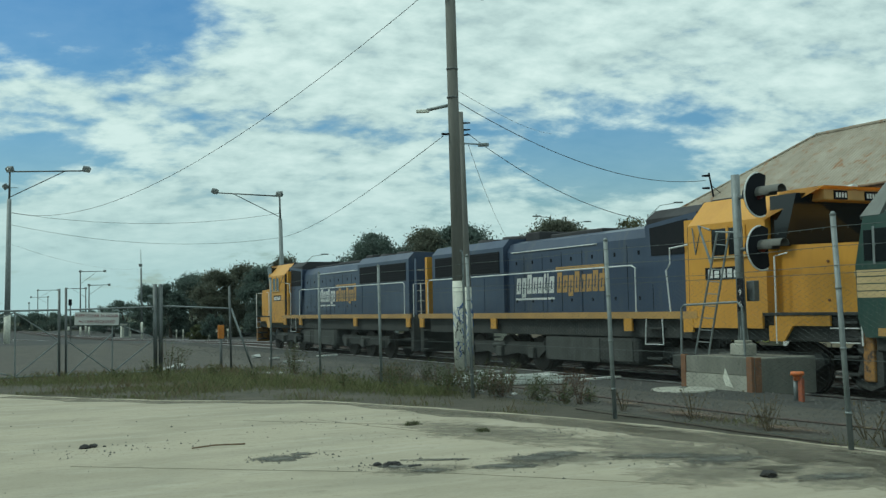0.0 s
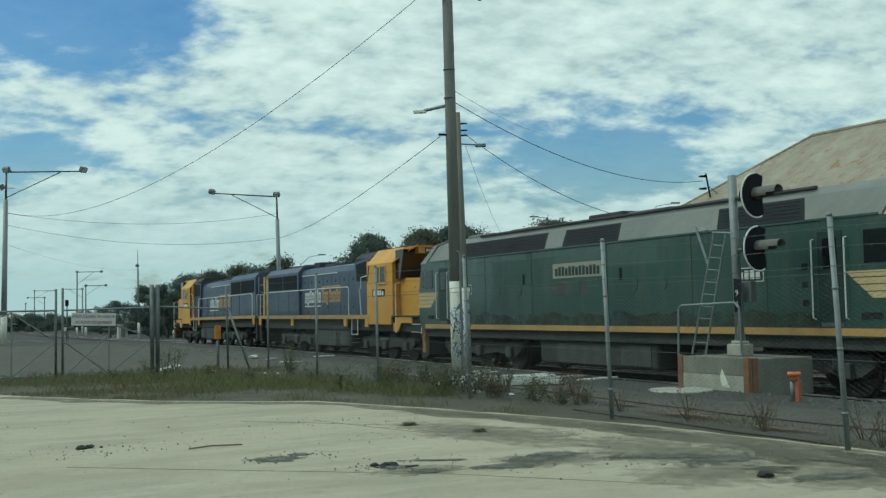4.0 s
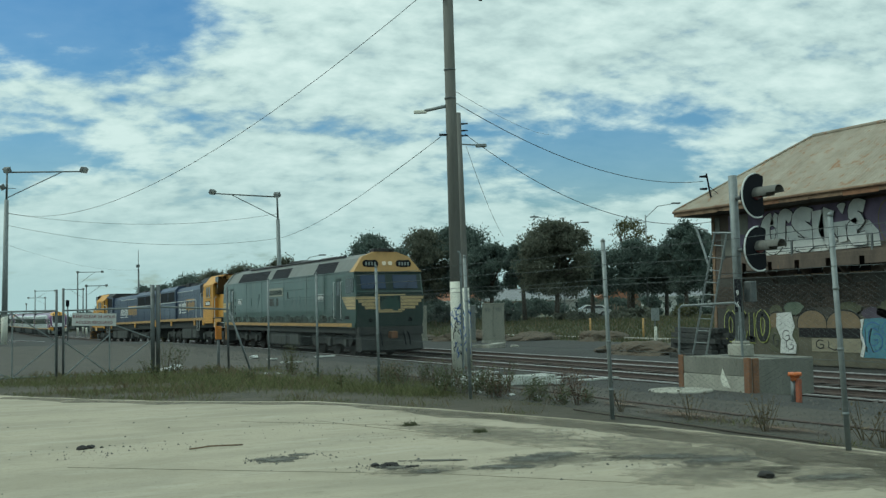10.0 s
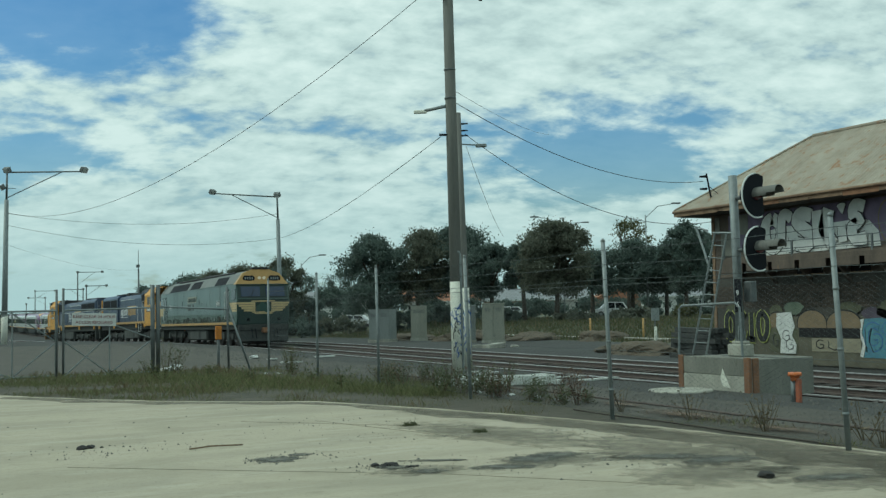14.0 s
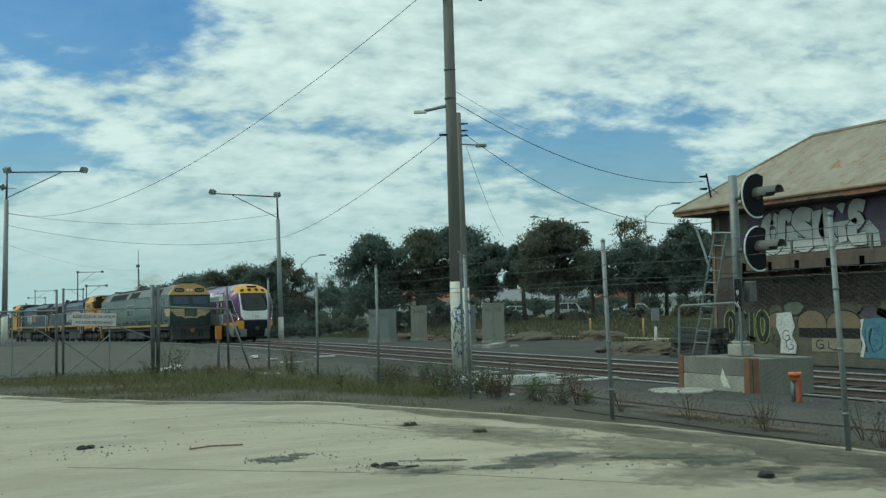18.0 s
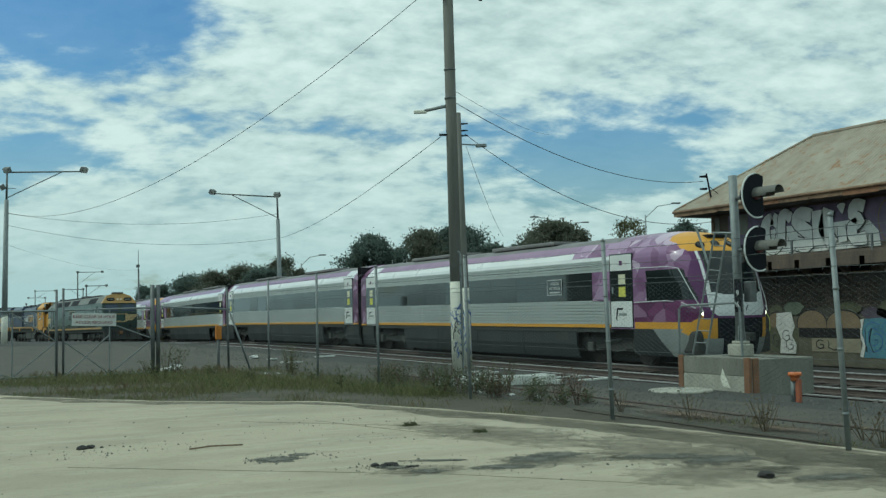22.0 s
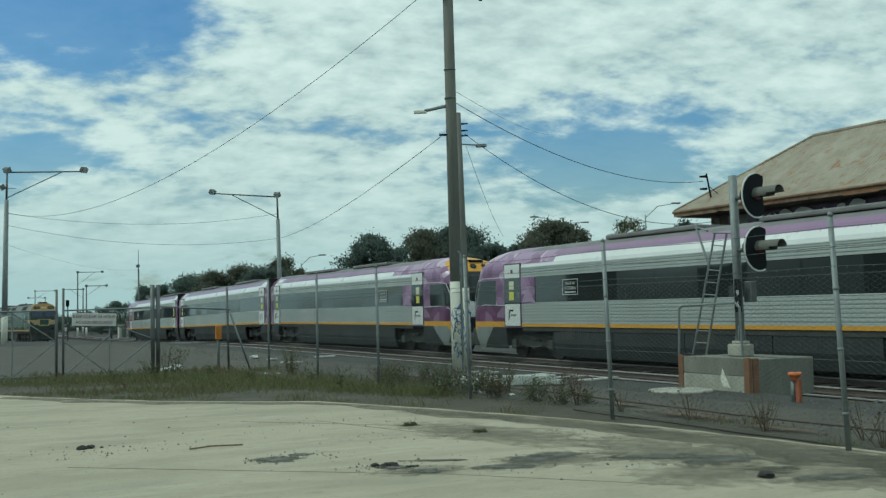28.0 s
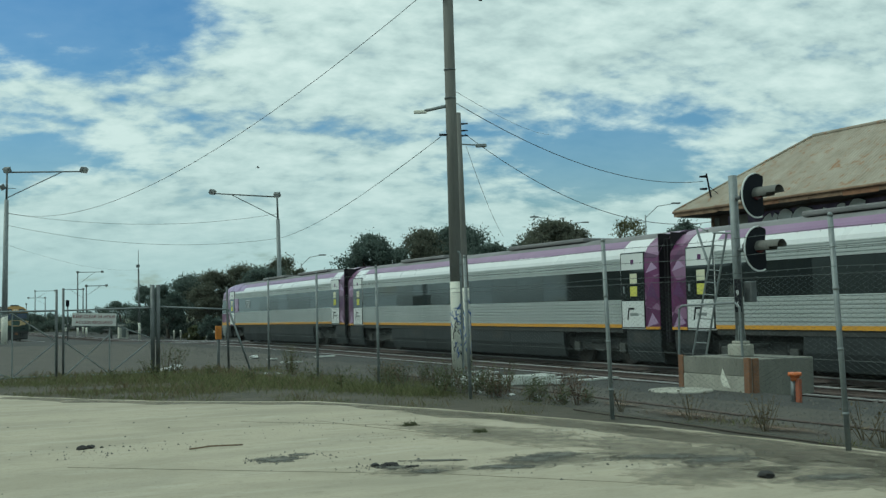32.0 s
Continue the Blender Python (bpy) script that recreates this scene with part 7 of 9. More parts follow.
# ---- old signal box building ----
GLYPHS = {
    "ring": [[(0.5, 0.95), (0.15, 0.8), (0.08, 0.45), (0.25, 0.1), (0.6, 0.05), (0.88, 0.3), (0.9, 0.7), (0.5, 0.95)]],
    "hook": [[(0.85, 0.85), (0.45, 0.95), (0.12, 0.7), (0.15, 0.25), (0.5, 0.05), (0.88, 0.2), (0.86, 0.5), (0.55, 0.48)]],
    "snake": [[(0.88, 0.85), (0.4, 0.95), (0.15, 0.75), (0.5, 0.52), (0.85, 0.3), (0.6, 0.06), (0.12, 0.12)]],
    "fork": [[(0.22, 0.95), (0.26, 0.05)], [(0.72, 0.95), (0.55, 0.6), (0.5, 0.45), (0.62, 0.3), (0.85, 0.04)]],
    "stem": [[(0.5, 0.98), (0.48, 0.02)], [(0.2, 0.06), (0.8, 0.05)]],
    "comb": [[(0.9, 0.92), (0.2, 0.92), (0.15, 0.08), (0.92, 0.06)], [(0.2, 0.5), (0.75, 0.5)]],
    "ell": [[(0.12, 0.1), (0.2, 0.85), (0.5, 0.95), (0.8, 0.8)], [(0.55, 0.1), (0.75, 0.12), (0.85, 0.3)]],
    "dotted": [[(0.5, 0.05), (0.45, 0.5)], [(0.36, 0.90), (0.5, 0.95), (0.66, 0.92)]],
    "three": [[(0.85, 0.9), (0.4, 0.98), (0.25, 0.72), (0.6, 0.55), (0.2, 0.4), (0.3, 0.08), (0.9, 0.1)]],
    "bowl": [[(0.12, 0.95), (0.1, 0.3), (0.5, 0.04), (0.88, 0.3), (0.9, 0.95)]],
}


def letters(parent, s_z, y0, y1, z0, z1, x, material, edge, seed, n, glyphs=("ring", "hook", "snake", "fork", "stem", "comb"), fat=0.285, step=0.002, rim=1.18):
    """Fat rounded throw-up shapes side by side, each with a dark outline."""
    rnd = random.Random(seed)
    w, h = (y1 - y0) / n, z1 - z0
    for k in range(n):
        g = GLYPHS[glyphs[k % len(glyphs)]]
        r = min(abs(w), h) * fat
        for grow, mk, off, nm in ((rim, edge, 0.004, "spray_outline"), (1.0, material, 0.004 + min(0.008, step * 4), "spray_letter")):
            bm = bmesh.new()
            for line in g:
                pts = [(0.0, y0 + w * (k + 0.02 + 0.96 * a), z0 + h * b + 0.04 * math.sin(k * 2.1)) for a, b in line]
                smooth = []
                for i in range(len(pts) - 1):
                    for f in (0, 0.34, 0.67):
                        p0, p1, p2, p3 = (Vector(pts[max(i - 1, 0)]), Vector(pts[i]), Vector(pts[i + 1]), Vector(pts[min(i + 2, len(pts) - 1)]))
                        smooth.append(p1 + 0.5 * f * (p2 - p0) + f * f * (p0 - 2.5 * p1 + 2 * p2 - 0.5 * p3) + f ** 3 * (1.5 * p1 - 0.5 * p0 - 1.5 * p2 + 0.5 * p3))
                smooth.append(Vector(pts[-1]))
                add_pipe(bm, smooth, r * grow, 10)
            for v in bm.verts:
                v.co.x = x - off - step * k - (0.004 if v.co.x < 0 else 0.0)
            bmesh.ops.recalc_face_normals(bm, faces=bm.faces)
            part(nm, bm, mk, parent)


def build_signal_box():
    b = thing("old_signal_box", pose(0, 0, 0), "derelict two-storey signal box with rusty hip roof and graffiti", "building")
    ya, yb, xa, xb = 12.0, 30.1, 26.0, 31.0
    z0, zf, zt = -0.7, 2.35, 4.72
    lower = part("lower_wall", box(xa, xb, ya, yb, z0, zf, 0.01), "wall_dark", b, "sooty lower wall")
    # facing bands of the lower wall
    part("dado", box(xa - 0.04, xa, ya, 28.2, -0.55, 1.02, 0.005), "wall_cream", lower, "grimy cream band under spray tags")
    part("slot_window", box(xa - 0.062, xa - 0.03, 23.46, 25.98, 0.36, 0.655), "void", lower)
    for y in (14.0, 16.5, 19.0, 21.5):
        part("pilaster", box(xa - 0.07, xa, y, y + 0.3, z0, zf), "wall_dark", lower)
    # brick courses standing slightly proud, low on the wall
    brick = bpy.data.meshes.new("brick")
    bm = box(-0.008, 0.008, -0.112, 0.112, -0.036, 0.036, 0.004)
    bm.to_mesh(brick)
    bm.free()
    brick.materials.append(mat("brown_brick", (0.092, 0.073, 0.056), (0.056, 0.048, 0.040), 0.9, big=4, fine=30, bump=0.3, vary=0.3))
    for r in range(9):
        for c in range(30):
            o = new("brick", brick)
            o.parent = lower
            o.matrix_basis = pose(xa - 0.009, 29.9 - 0.24 * c - (0.12 if r % 2 else 0), 1.36 + r * 0.086)
    upper = part("upper_wall", box(xa + 0.02, xb, ya, yb, zf, zt, 0.01), "wall_timber", b, "weathered timber upper storey")
    for k in range(14):
        z = 2.42 + k * 0.165
        part("weatherboard", prism([(xa + 0.02, z), (xa - 0.012, z), (xa + 0.012, z + 0.165), (xa + 0.02, z + 0.165)], "y", ya, yb - 0.02), "wall_timber", upper)
    part("corner_post", box(xa - 0.03, xa + 0.12, yb - 0.12, yb + 0.02, z0, zt), "fascia", b)
    # boarded windows and their openings under the walkway
    for y0, y1 in ((23.0, 24.3), (24.9, 26.0), (20.5, 22.2)):
        w = part("window", box(xa - 0.03, xa + 0.0, y0, y1, 2.42, 2.88), "void", upper, "dark broken window")
        part("window_sill", box(xa - 0.09, xa, y0 - 0.06, y1 + 0.06, 2.36, 2.42), "fascia", w)
    part("boarding", box(xa - 0.04, xa - 0.012, 18.0, 29.2, 3.32, 4.62, 0.004), "tag_purple", upper, "boards painted purple and black")
    # one pale wash under the letters, then the letters, each lapping over the one before
    wash = [(27.35, 3.10), (27.45, 3.62), (27.2, 3.95), (26.4, 4.05), (25.4, 4.0), (24.2, 4.0), (23.3, 4.05), (22.95, 3.95), (22.62, 3.62), (22.55, 3.16)]
    part("spray_wash", prism(wash, "x", xa - 0.046, xa - 0.041), "tag_white", upper, "patchy white spray paint")
    for (y0, y1, z0_, z1_, g) in ((27.45, 26.55, 3.30, 4.42, "ring"), (26.72, 25.95, 3.22, 4.50, "ell"), (26.05, 25.1, 3.28, 4.46, "snake"), (25.2, 24.2, 3.25, 4.50, "fork"), (24.3, 23.6, 3.30, 4.48, "dotted"), (23.72, 22.92, 3.32, 4.50, "three")):
        letters(upper, 0, y0, y1, z0_, z1_, xa - 0.046 - 0.016 * (27.45 - y0), "tag_white", "tag_black", 5, 1, (g,), 0.25, 0.002, 1.16)
    letters(upper, 0, 22.4, 18.6, 3.38, 4.42, xa - 0.045, "tag_purple", "tag_gold", 9, 4, ("ring", "bowl", "ring", "bowl"))
    # lower graffiti
    letters(lower, 0, 29.5, 27.35, 0.22, 1.22, xa - 0.045, "tag_black", "tag_yellow", 3, 4, ("ring", "ell", "stem", "ring"), 0.20, 0.008, 1.3)
    # tan round-headed shapes with black outlines, cut by the slot window, on a cream base
    for k, (c, w, top) in enumerate(((26.95, 1.0, 1.16), (25.42, 1.22, 1.22), (24.1, 1.36, 1.20))):
        for grow, mk, off in ((0.045, "tag_black", 0.0), (0.0, "tag_tan", 0.005)):
            r = w / 2 + grow
            arch = [(c + r * math.cos(math.pi * i / 14), top - 0.42 + (0.42 + grow) * math.sin(math.pi * i / 14)) for i in range(15)] + [(c - r, 0.66), (c + r, 0.66)]
            part("spray_arch", prism(arch, "x", xa - 0.052 - off, xa - 0.044 - off), mk, lower)
    part("pale_board", box(xa - 0.055, xa - 0.044, 23.45, 25.45, -0.10, 0.33, 0.004), "tag_cream", lower, "cream painted board")
    part("pale_board", box(xa - 0.053, xa - 0.044, 26.05, 27.35, -0.16, 0.62, 0.004), "tag_olive", lower, "olive-grey painted board")
    for y0, y1, z0_, z1_, g in ((25.3, 24.9, -0.02, 0.30, "hook"), (24.8, 24.2, -0.05, 0.26, "bowl"), (23.36, 22.9, -0.1, 0.7, "fork")):
        for line in GLYPHS[g]:
            part("spray_line", pipe([(xa - 0.058, y0 + (y1 - y0) * a, z0_ + (z1_ - z0_) * c_) for a, c_ in line], 0.018, 5), "tag_black", lower)
    for y0, y1, z0_, z1_ in ((26.75, 26.35, 0.2, 0.6), (26.6, 26.2, -0.1, 0.3), (27.2, 26.9, 0.0, 0.5)):
        for line in GLYPHS["hook"]:
            part("spray_line", pipe([(xa - 0.076, y0 + (y1 - y0) * a, z0_ + (z1_ - z0_) * c_) for a, c_ in line], 0.014, 5), "tag_grey", lower)
    # dusty green and violet clouds of paint above the band
    for c, z, w, h, mk in ((26.2, 1.30, 0.42, 0.22, "tag_sage"), (27.0, 1.22, 0.3, 0.2, "tag_olive"), (23.9, 1.28, 0.5, 0.2, "tag_olive"), (22.9, 1.10, 0.5, 0.2, "tag_violet"), (22.2, 1.2, 0.6, 0.3, "tag_olive"), (29.2, 1.2, 0.3, 0.25, "tag_olive")):
        blob = [(c + w * math.cos(a) * (1 + 0.3 * noise.noise(Vector((math.cos(a) * 2, math.sin(a) * 2, c)))), z + h * math.sin(a) * (1 + 0.3 * noise.noise(Vector((math.cos(a) * 2, math.sin(a) * 2, c + 5))))) for a in [2 * math.pi * i / 28 for i in range(28)]]
        part("spray_cloud", prism(blob, "x", xa - 0.043, xa - 0.038), mk, lower)
    part("white_figure", prism([(26.95, 1.14), (26.3, 1.18), (26.15, 0.7), (26.3, 0.4), (26.1, 0.1), (26.15, -0.2), (26.85, -0.2), (26.8, 0.3), (27.0, 0.7)], "x", xa - 0.072, xa - 0.064), "tag_white", lower, "white spray-painted figure")
    part("teal_panel", prism([(23.36, -0.24), (23.24, 0.2), (23.40, 0.5), (23.28, 0.95), (22.7, 0.98), (22.3, 0.92), (21.6, 0.98), (21.6, -0.24)], "x", xa - 0.052, xa - 0.04), "tag_teal", lower, "teal spray-painted panel")
    part("pale_edge", prism([(23.50, -0.2), (23.38, 0.2), (23.53, 0.5), (23.44, 0.93), (23.30, 0.95), (23.42, 0.5), (23.26, 0.2), (23.38, -0.24)], "x", xa - 0.056, xa - 0.053), "tag_white", lower)
    letters(lower, 0, 23.3, 22.0, 0.0, 0.8, xa - 0.055, "tag_teal", "tag_blue", 31, 2, ("hook", "snake"), 0.12, 0.002, 1.35)
    # walkway with rail
    deck = part("walkway", box(25.15, 26.0, ya, 28.75, 2.95, 3.06, 0.01), "wall_timber", b, "rotten timber walkway")
    part("edge_beam", box(25.10, 25.18, ya, 28.75, 2.84, 3.0, 0.01), "wall_timber", deck, "brown timber edge beam")
    for y in [28.55 - 1.6 * k for k in range(10)]:
        part("bracket", prism([(25.2, 2.9), (26.0, 2.9), (26.0, 2.1)], "y", y, y + 0.1), "wall_timber", deck)
        part("rail_post", box(25.14, 25.19, y, y + 0.06, 3.0, 3.5), "galv_dark", deck)
    for z in (3.24, 3.48):
        part("rail", rod((25.165, ya, z), (25.165, 27.0, z), 0.016, 0.016, 6), "galv_dark", deck)
    # roof
    ex0, ex1, ey0, ey1, ez, rx, rz = 25.0, 32.0, 11.0, 31.0, 4.92, 28.5, 7.38
    roof = part("roof_deck", prism([(ex0 + 0.1, ez - 0.14), (rx, rz - 0.16), (ex1 - 0.1, ez - 0.14)], "y", ey0 + 3.5, ey1 - 3.5), "wall_timber", b)
    part("soffit", box(ex0 + 0.06, ex1 - 0.06, ey0 + 0.06, ey1 - 0.06, ez - 0.22, ez - 0.17), "wall_dark", b)

    def sheet(pts_fn, u0, u1, name):
        verts, faces = [], []
        n = int(abs(u1 - u0) / 0.075)
        for i in range(n + 1):
            u = u0 + (u1 - u0) * i / n
            lift = 0.02 if i % 2 else 0.0
            lo, hi = pts_fn(u)
            for f in (0, 0.25, 0.5, 0.75, 1.0):
                p = Vector(lo).lerp(Vector(hi), f)
                verts.append((p.x, p.y, p.z + lift + 0.025 * noise.noise(Vector((p.x * 0.9, p.y * 0.9, 0)))))
        for i in range(n):
            for k in range(4):
                faces.append((i * 5 + k, (i + 1) * 5 + k, (i + 1) * 5 + k + 1, i * 5 + k + 1))
        return raw(name, verts, faces, "roof", b, "rusty corrugated iron sheets")

    def slope(f, x0, up):
        return lambda y: ((x0, y, ez), (x0 + (rx - x0) * up(y), y, ez + (rz - ez) * up(y)))

    up = lambda y: max(0.001, min(1.0, (ey1 - y) / 3.5, (y - ey0) / 3.5))
    sheet(slope(0, ex0, up), ey0, ey1, "roof_sheet")
    sheet(slope(0, ex1, up), ey0, ey1, "roof_sheet")
    upx = lambda x: max(0.001, min(1.0, (x - ex0) / 3.5, (ex1 - x) / 3.5))
    sheet(lambda x: ((x, ey1, ez), (x, ey1 - 3.5 * upx(x), ez + (rz - ez) * upx(x))), ex0, ex1, "roof_sheet")
    sheet(lambda x: ((x, ey0, ez), (x, ey0 + 3.5 * upx(x), ez + (rz - ez) * upx(x))), ex0, ex1, "roof_sheet")
    part("ridge_cap", rod((rx, ey0 + 3.5, rz + 0.02), (rx, ey1 - 3.5, rz + 0.02), 0.07, 0.07, 8), "roof", b)
    for x in (ex0, ex1):
        part("hip_cap", rod((x, ey1, ez + 0.02), (rx, ey1 - 3.5, rz + 0.02), 0.05, 0.05, 8), "roof", b)
        part("fascia_board", box(x - 0.03, x + 0.03, ey0, ey1, ez - 0.2, ez - 0.01, 0.005), "fascia", b)
        part("gutter", rod((x - 0.06, ey0, ez - 0.05), (x - 0.06, ey1, ez - 0.04), 0.05, 0.05, 8), "fascia", b)
    for y in (ey0, ey1):
        part("fascia_board", box(ex0, ex1, y - 0.03, y + 0.03, ez - 0.2, ez - 0.01, 0.005), "fascia", b)
    # rotten, uneven boards along the eave and dark gaps where they are gone
    rndb = random.Random(77)
    y = 30.9
    while y > 15:
        L_ = rndb.uniform(0.5, 1.5)
        part("eave_board", box(ex0 - 0.045, ex0 - 0.033, y - L_, y, ez - 0.2 - rndb.uniform(0.0, 0.05), ez - rndb.uniform(0.03, 0.10), 0.003), rndb.choice(("fascia", "fascia", "rust", "wall_timber")), b)
        y -= L_ + rndb.choice((0.01, 0.01, 0.3))
    for y0, y1, z_, h_ in ((28.9, 28.2, 3.9, 0.7), (29.6, 29.0, 3.2, 0.9), (29.9, 29.65, 4.0, 0.6)):
        part("bare_board", box(xa - 0.06, xa - 0.03, y1, y0, z_, z_ + h_, 0.004), "concrete_grey", upper, "bare grey patched board")
    for y0, y1 in ((28.6, 27.6), (27.4, 26.4), (26.2, 25.2), (25.0, 23.9), (23.7, 22.6), (22.4, 21.4)):
        part("apron_board", box(25.07, 25.10, y1, y0, 2.58 + rndb.uniform(-0.05, 0.05), 2.86, 0.004), "wall_timber", deck, "brown timber board below the walkway")
    # service bracket for the overhead line
    mast = part("service_bracket", rod((25.6, 29.55, 4.9), (25.5, 29.75, 6.2), 0.035, 0.03, 6), "black", b)
    part("bracket_stay", rod((25.9, 29.2, 5.2), (25.53, 29.7, 5.75), 0.012, 0.012, 5), "black", mast)
    for z in (5.65, 6.1):
        part("insulator", rod((25.5, 29.72, z), (25.3, 29.9, z), 0.05, 0.03, 8), "black", mast)


build_signal_box()

# ---- lineside cabinets and clutter ----
def cabinet(x, y, w, d, h, rz, material, doors, label):
    t = thing("equipment_cabinet", pose(x, y, -0.60, 0, 0, rz), label, "cabinet", "lineside cabinets")
    part("body", box(-w / 2, w / 2, -d / 2, d / 2, 0.12, h - 0.06, 0.015), material, t)
    part("roof_cap", box(-w / 2 - 0.05, w / 2 + 0.05, -d / 2 - 0.05, d / 2 + 0.05, h - 0.07, h, 0.02), material, t)
    part("plinth", box(-w / 2 - 0.06, w / 2 + 0.06, -d / 2 - 0.06, d / 2 + 0.06, -0.15, 0.12, 0.01), "concrete_old", t)
    for k in range(doors):
        a, b = -w / 2 + w * k / doors, -w / 2 + w * (k + 1) / doors
        dr = part("door", box(a + 0.03, b - 0.03, -d / 2 - 0.025, -d / 2, 0.2, h - 0.14, 0.008), material, t)
        part("handle", rod((b - 0.12, -d / 2 - 0.05, h * 0.5), (b - 0.12, -d / 2 - 0.05, h * 0.5 + 0.16), 0.015, 0.015, 6), "galv_dark", dr)
        for z in (0.35, h - 0.35):
            part("hinge", rod((a + 0.05, -d / 2 - 0.035, z), (a + 0.05, -d / 2 - 0.035, z + 0.12), 0.016, 0.016, 6), "galv_dark", dr)
        for j in range(4):
            part("louvre", box(a + 0.15, b - 0.15, -d / 2 - 0.033, -d / 2 - 0.022, h - 0.5 + j * 0.06, h - 0.475 + j * 0.06), "galv_dark", dr)
    return t


def build_yard_things():
    rnd0 = random.Random(31)
    cabinet(28.6, 67.0, 1.5, 1.5, 2.15, -42, "cabinet", 2, "pale grey two-door equipment cabinet beside the track")
    cabinet(31.2, 66.7, 1.1, 0.8, 2.35, -25, "cabinet_cream", 1, "tall fawn equipment cabinet with a white notice")
    cabinet(31.9, 57.3, 1.35, 1.6, 2.4, -30, "cabinet_cream", 2, "cream double-door equipment cabinet")
    cabinet(30.9, 59.2, 1.3, 1.4, 2.3, -30, "cabinet", 1, "grey equipment cabinet behind the poles")
    # white weathered planks stacked in the weeds
    g = "planks in the weeds"
    for dx, dy, dz, rz, L in ((0, 0, 0, -12, 2.5), (0.12, 0.17, 0.0, -13, 2.6), (0.2, 0.36, 0.0, -11, 2.4), (0.05, 0.08, 0.095, -12.5, 2.35), (0.25, 0.27, 0.095, -10, 2.2), (-0.9, -0.22, 0.0, 24, 0.7)):
        p = tagged(part("plank", box(-L / 2, L / 2, -0.075, 0.075, 0, 0.085, 0.008), "planks"), "white flaking timber plank lying in weeds", "plank", g)
        p.matrix_basis = pose(10.45 + dx, 18.55 + dy, -0.05 + dz, 0, 1.0, rz)
    for k, (x, y, L, rz) in enumerate(((12.4, 22.6, 0.9, 30), (12.6, 23.4, 0.7, 10), (11.7, 20.7, 1.0, -10), (12.9, 21.4, 1.1, 15), (13.2, 20.4, 0.9, -5), (13.4, 19.4, 1.2, 12), (9.3, 18.9, 0.4, 60), (10.2, 31.0, 0.7, 5), (12.9, 35.5, 0.9, 20), (10.4, 33.6, 0.5, 40))):
        p = tagged(part("timber_offcut", box(-L / 2, L / 2, -0.06, 0.06, 0, 0.045, 0.008), "planks"), "pale broken timber offcut on the gravel", "plank", "timber offcuts")
        p.matrix_basis = pose(x, y, ground_z(x, y) + 0.01, 0, 0, rz)
    # half-buried edgings parallel to the fence
    for x, y0, y1, nm in ((10.26, 4.0, 23.5, "half-buried rusty rail along the weedy strip"), (8.66, 5.0, 13.2, "half-buried dark timber edging at the concrete")):
        pts = [(x + 0.06 * noise.noise(Vector((x, y0 + (y1 - y0) * k / 14 * 0.4, 2))), y0 + (y1 - y0) * k / 14, ground_z(x, y0 + (y1 - y0) * k / 14) + 0.012 + 0.02 * noise.noise(Vector((x, k * 0.7, 4)))) for k in range(15)]
        tagged(part("edging", pipe(pts, 0.016 if x > 10 else 0.010, 6), "rail" if x > 10 else "sleeper"), nm, "edging", kind="structure")
    # far side rails and posts
    for y, x in ((56.0, 38.2), (50.8, 38.4)):
        t = thing("yellow_post", pose(x, y, -0.62), "thin yellow marker post in dry grass", "post", "yellow marker posts")
        part("stake", rod((0, 0, -0.1), (0, 0, 1.35), 0.06, 0.06, 8), "gold", t)
    t = thing("white_marker_post", pose(34.2, 44.2, -0.62), "short white wooden marker post with a grey top", "post")
    part("stake", rod((0, 0, -0.1), (0, 0, 1.0), 0.09, 0.07, 8), "white_paint", t)
    part("notice", box(-0.25, 0.25, -0.03, 0.03, 1.3, 1.95, 0.02), "cabinet", t)
    part("notice_post", rod((0, 0.05, 0), (0, 0.05, 1.9), 0.04, 0.04, 6), "galv_dark", t)
    rail = thing("low_guard_rail", pose(0, 0, -0.6), "long low white-grey timber guard rail in grass", "barrier")
    pts = [(38.4, 75.9), (39.0, 67.7), (37.9, 58.5), (37.7, 52.1), (38.0, 44.3)]
    for (x0, y0), (x1, y1) in zip(pts, pts[1:]):
        part("beam", rod((x0, y0, ground_z(x0, y0) + 0.74), (x1, y1, ground_z(x1, y1) + 0.74), 0.09, 0.09, 6), "concrete_old", rail)
        for k in range(5):
            x, y = x0 + (x1 - x0) * k / 5, y0 + (y1 - y0) * k / 5
            z = ground_z(x, y) + 0.6
            part("rail_post", box(x - 0.08, x + 0.08, y - 0.08, y + 0.08, z - 0.2, z + 0.16), "concrete_old", rail)
    # far off down the line: a white shed, a box, a dark stump and short white posts in the grass
    sh = thing("white_shed", pose(26.1, 155.0, ground_z(26.1, 155)), "small white flat-roofed shed beside the far line", "shed")
    part("wall", box(-0.65, 0.65, -0.6, 0.6, 0, 1.9, 0.02), "white_paint", sh)
    part("roof", box(-0.75, 0.75, -0.7, 0.7, 1.9, 2.0, 0.02), "cabinet", sh)
    part("door", box(-0.3, 0.3, -0.62, -0.6, 0.1, 1.7), "cabinet", sh)
    bx = thing("relay_box", pose(21.9, 184.0, ground_z(21.9, 184)), "small pale relay box on legs", "cabinet")
    part("body", box(-0.25, 0.25, -0.2, 0.2, 1.0, 1.6, 0.02), "white_paint", bx)
    part("leg", rod((0, 0, 0), (0, 0, 1.0), 0.05, 0.05, 6), "galv_dark", bx)
    st = thing("dark_post_stump", pose(23.0, 146.0, ground_z(23.0, 146)), "thick black post stump beside the line", "post")
    part("stump", rod((0, 0, -0.1), (0, 0, 1.0), 0.2, 0.17, 10), "under", st)
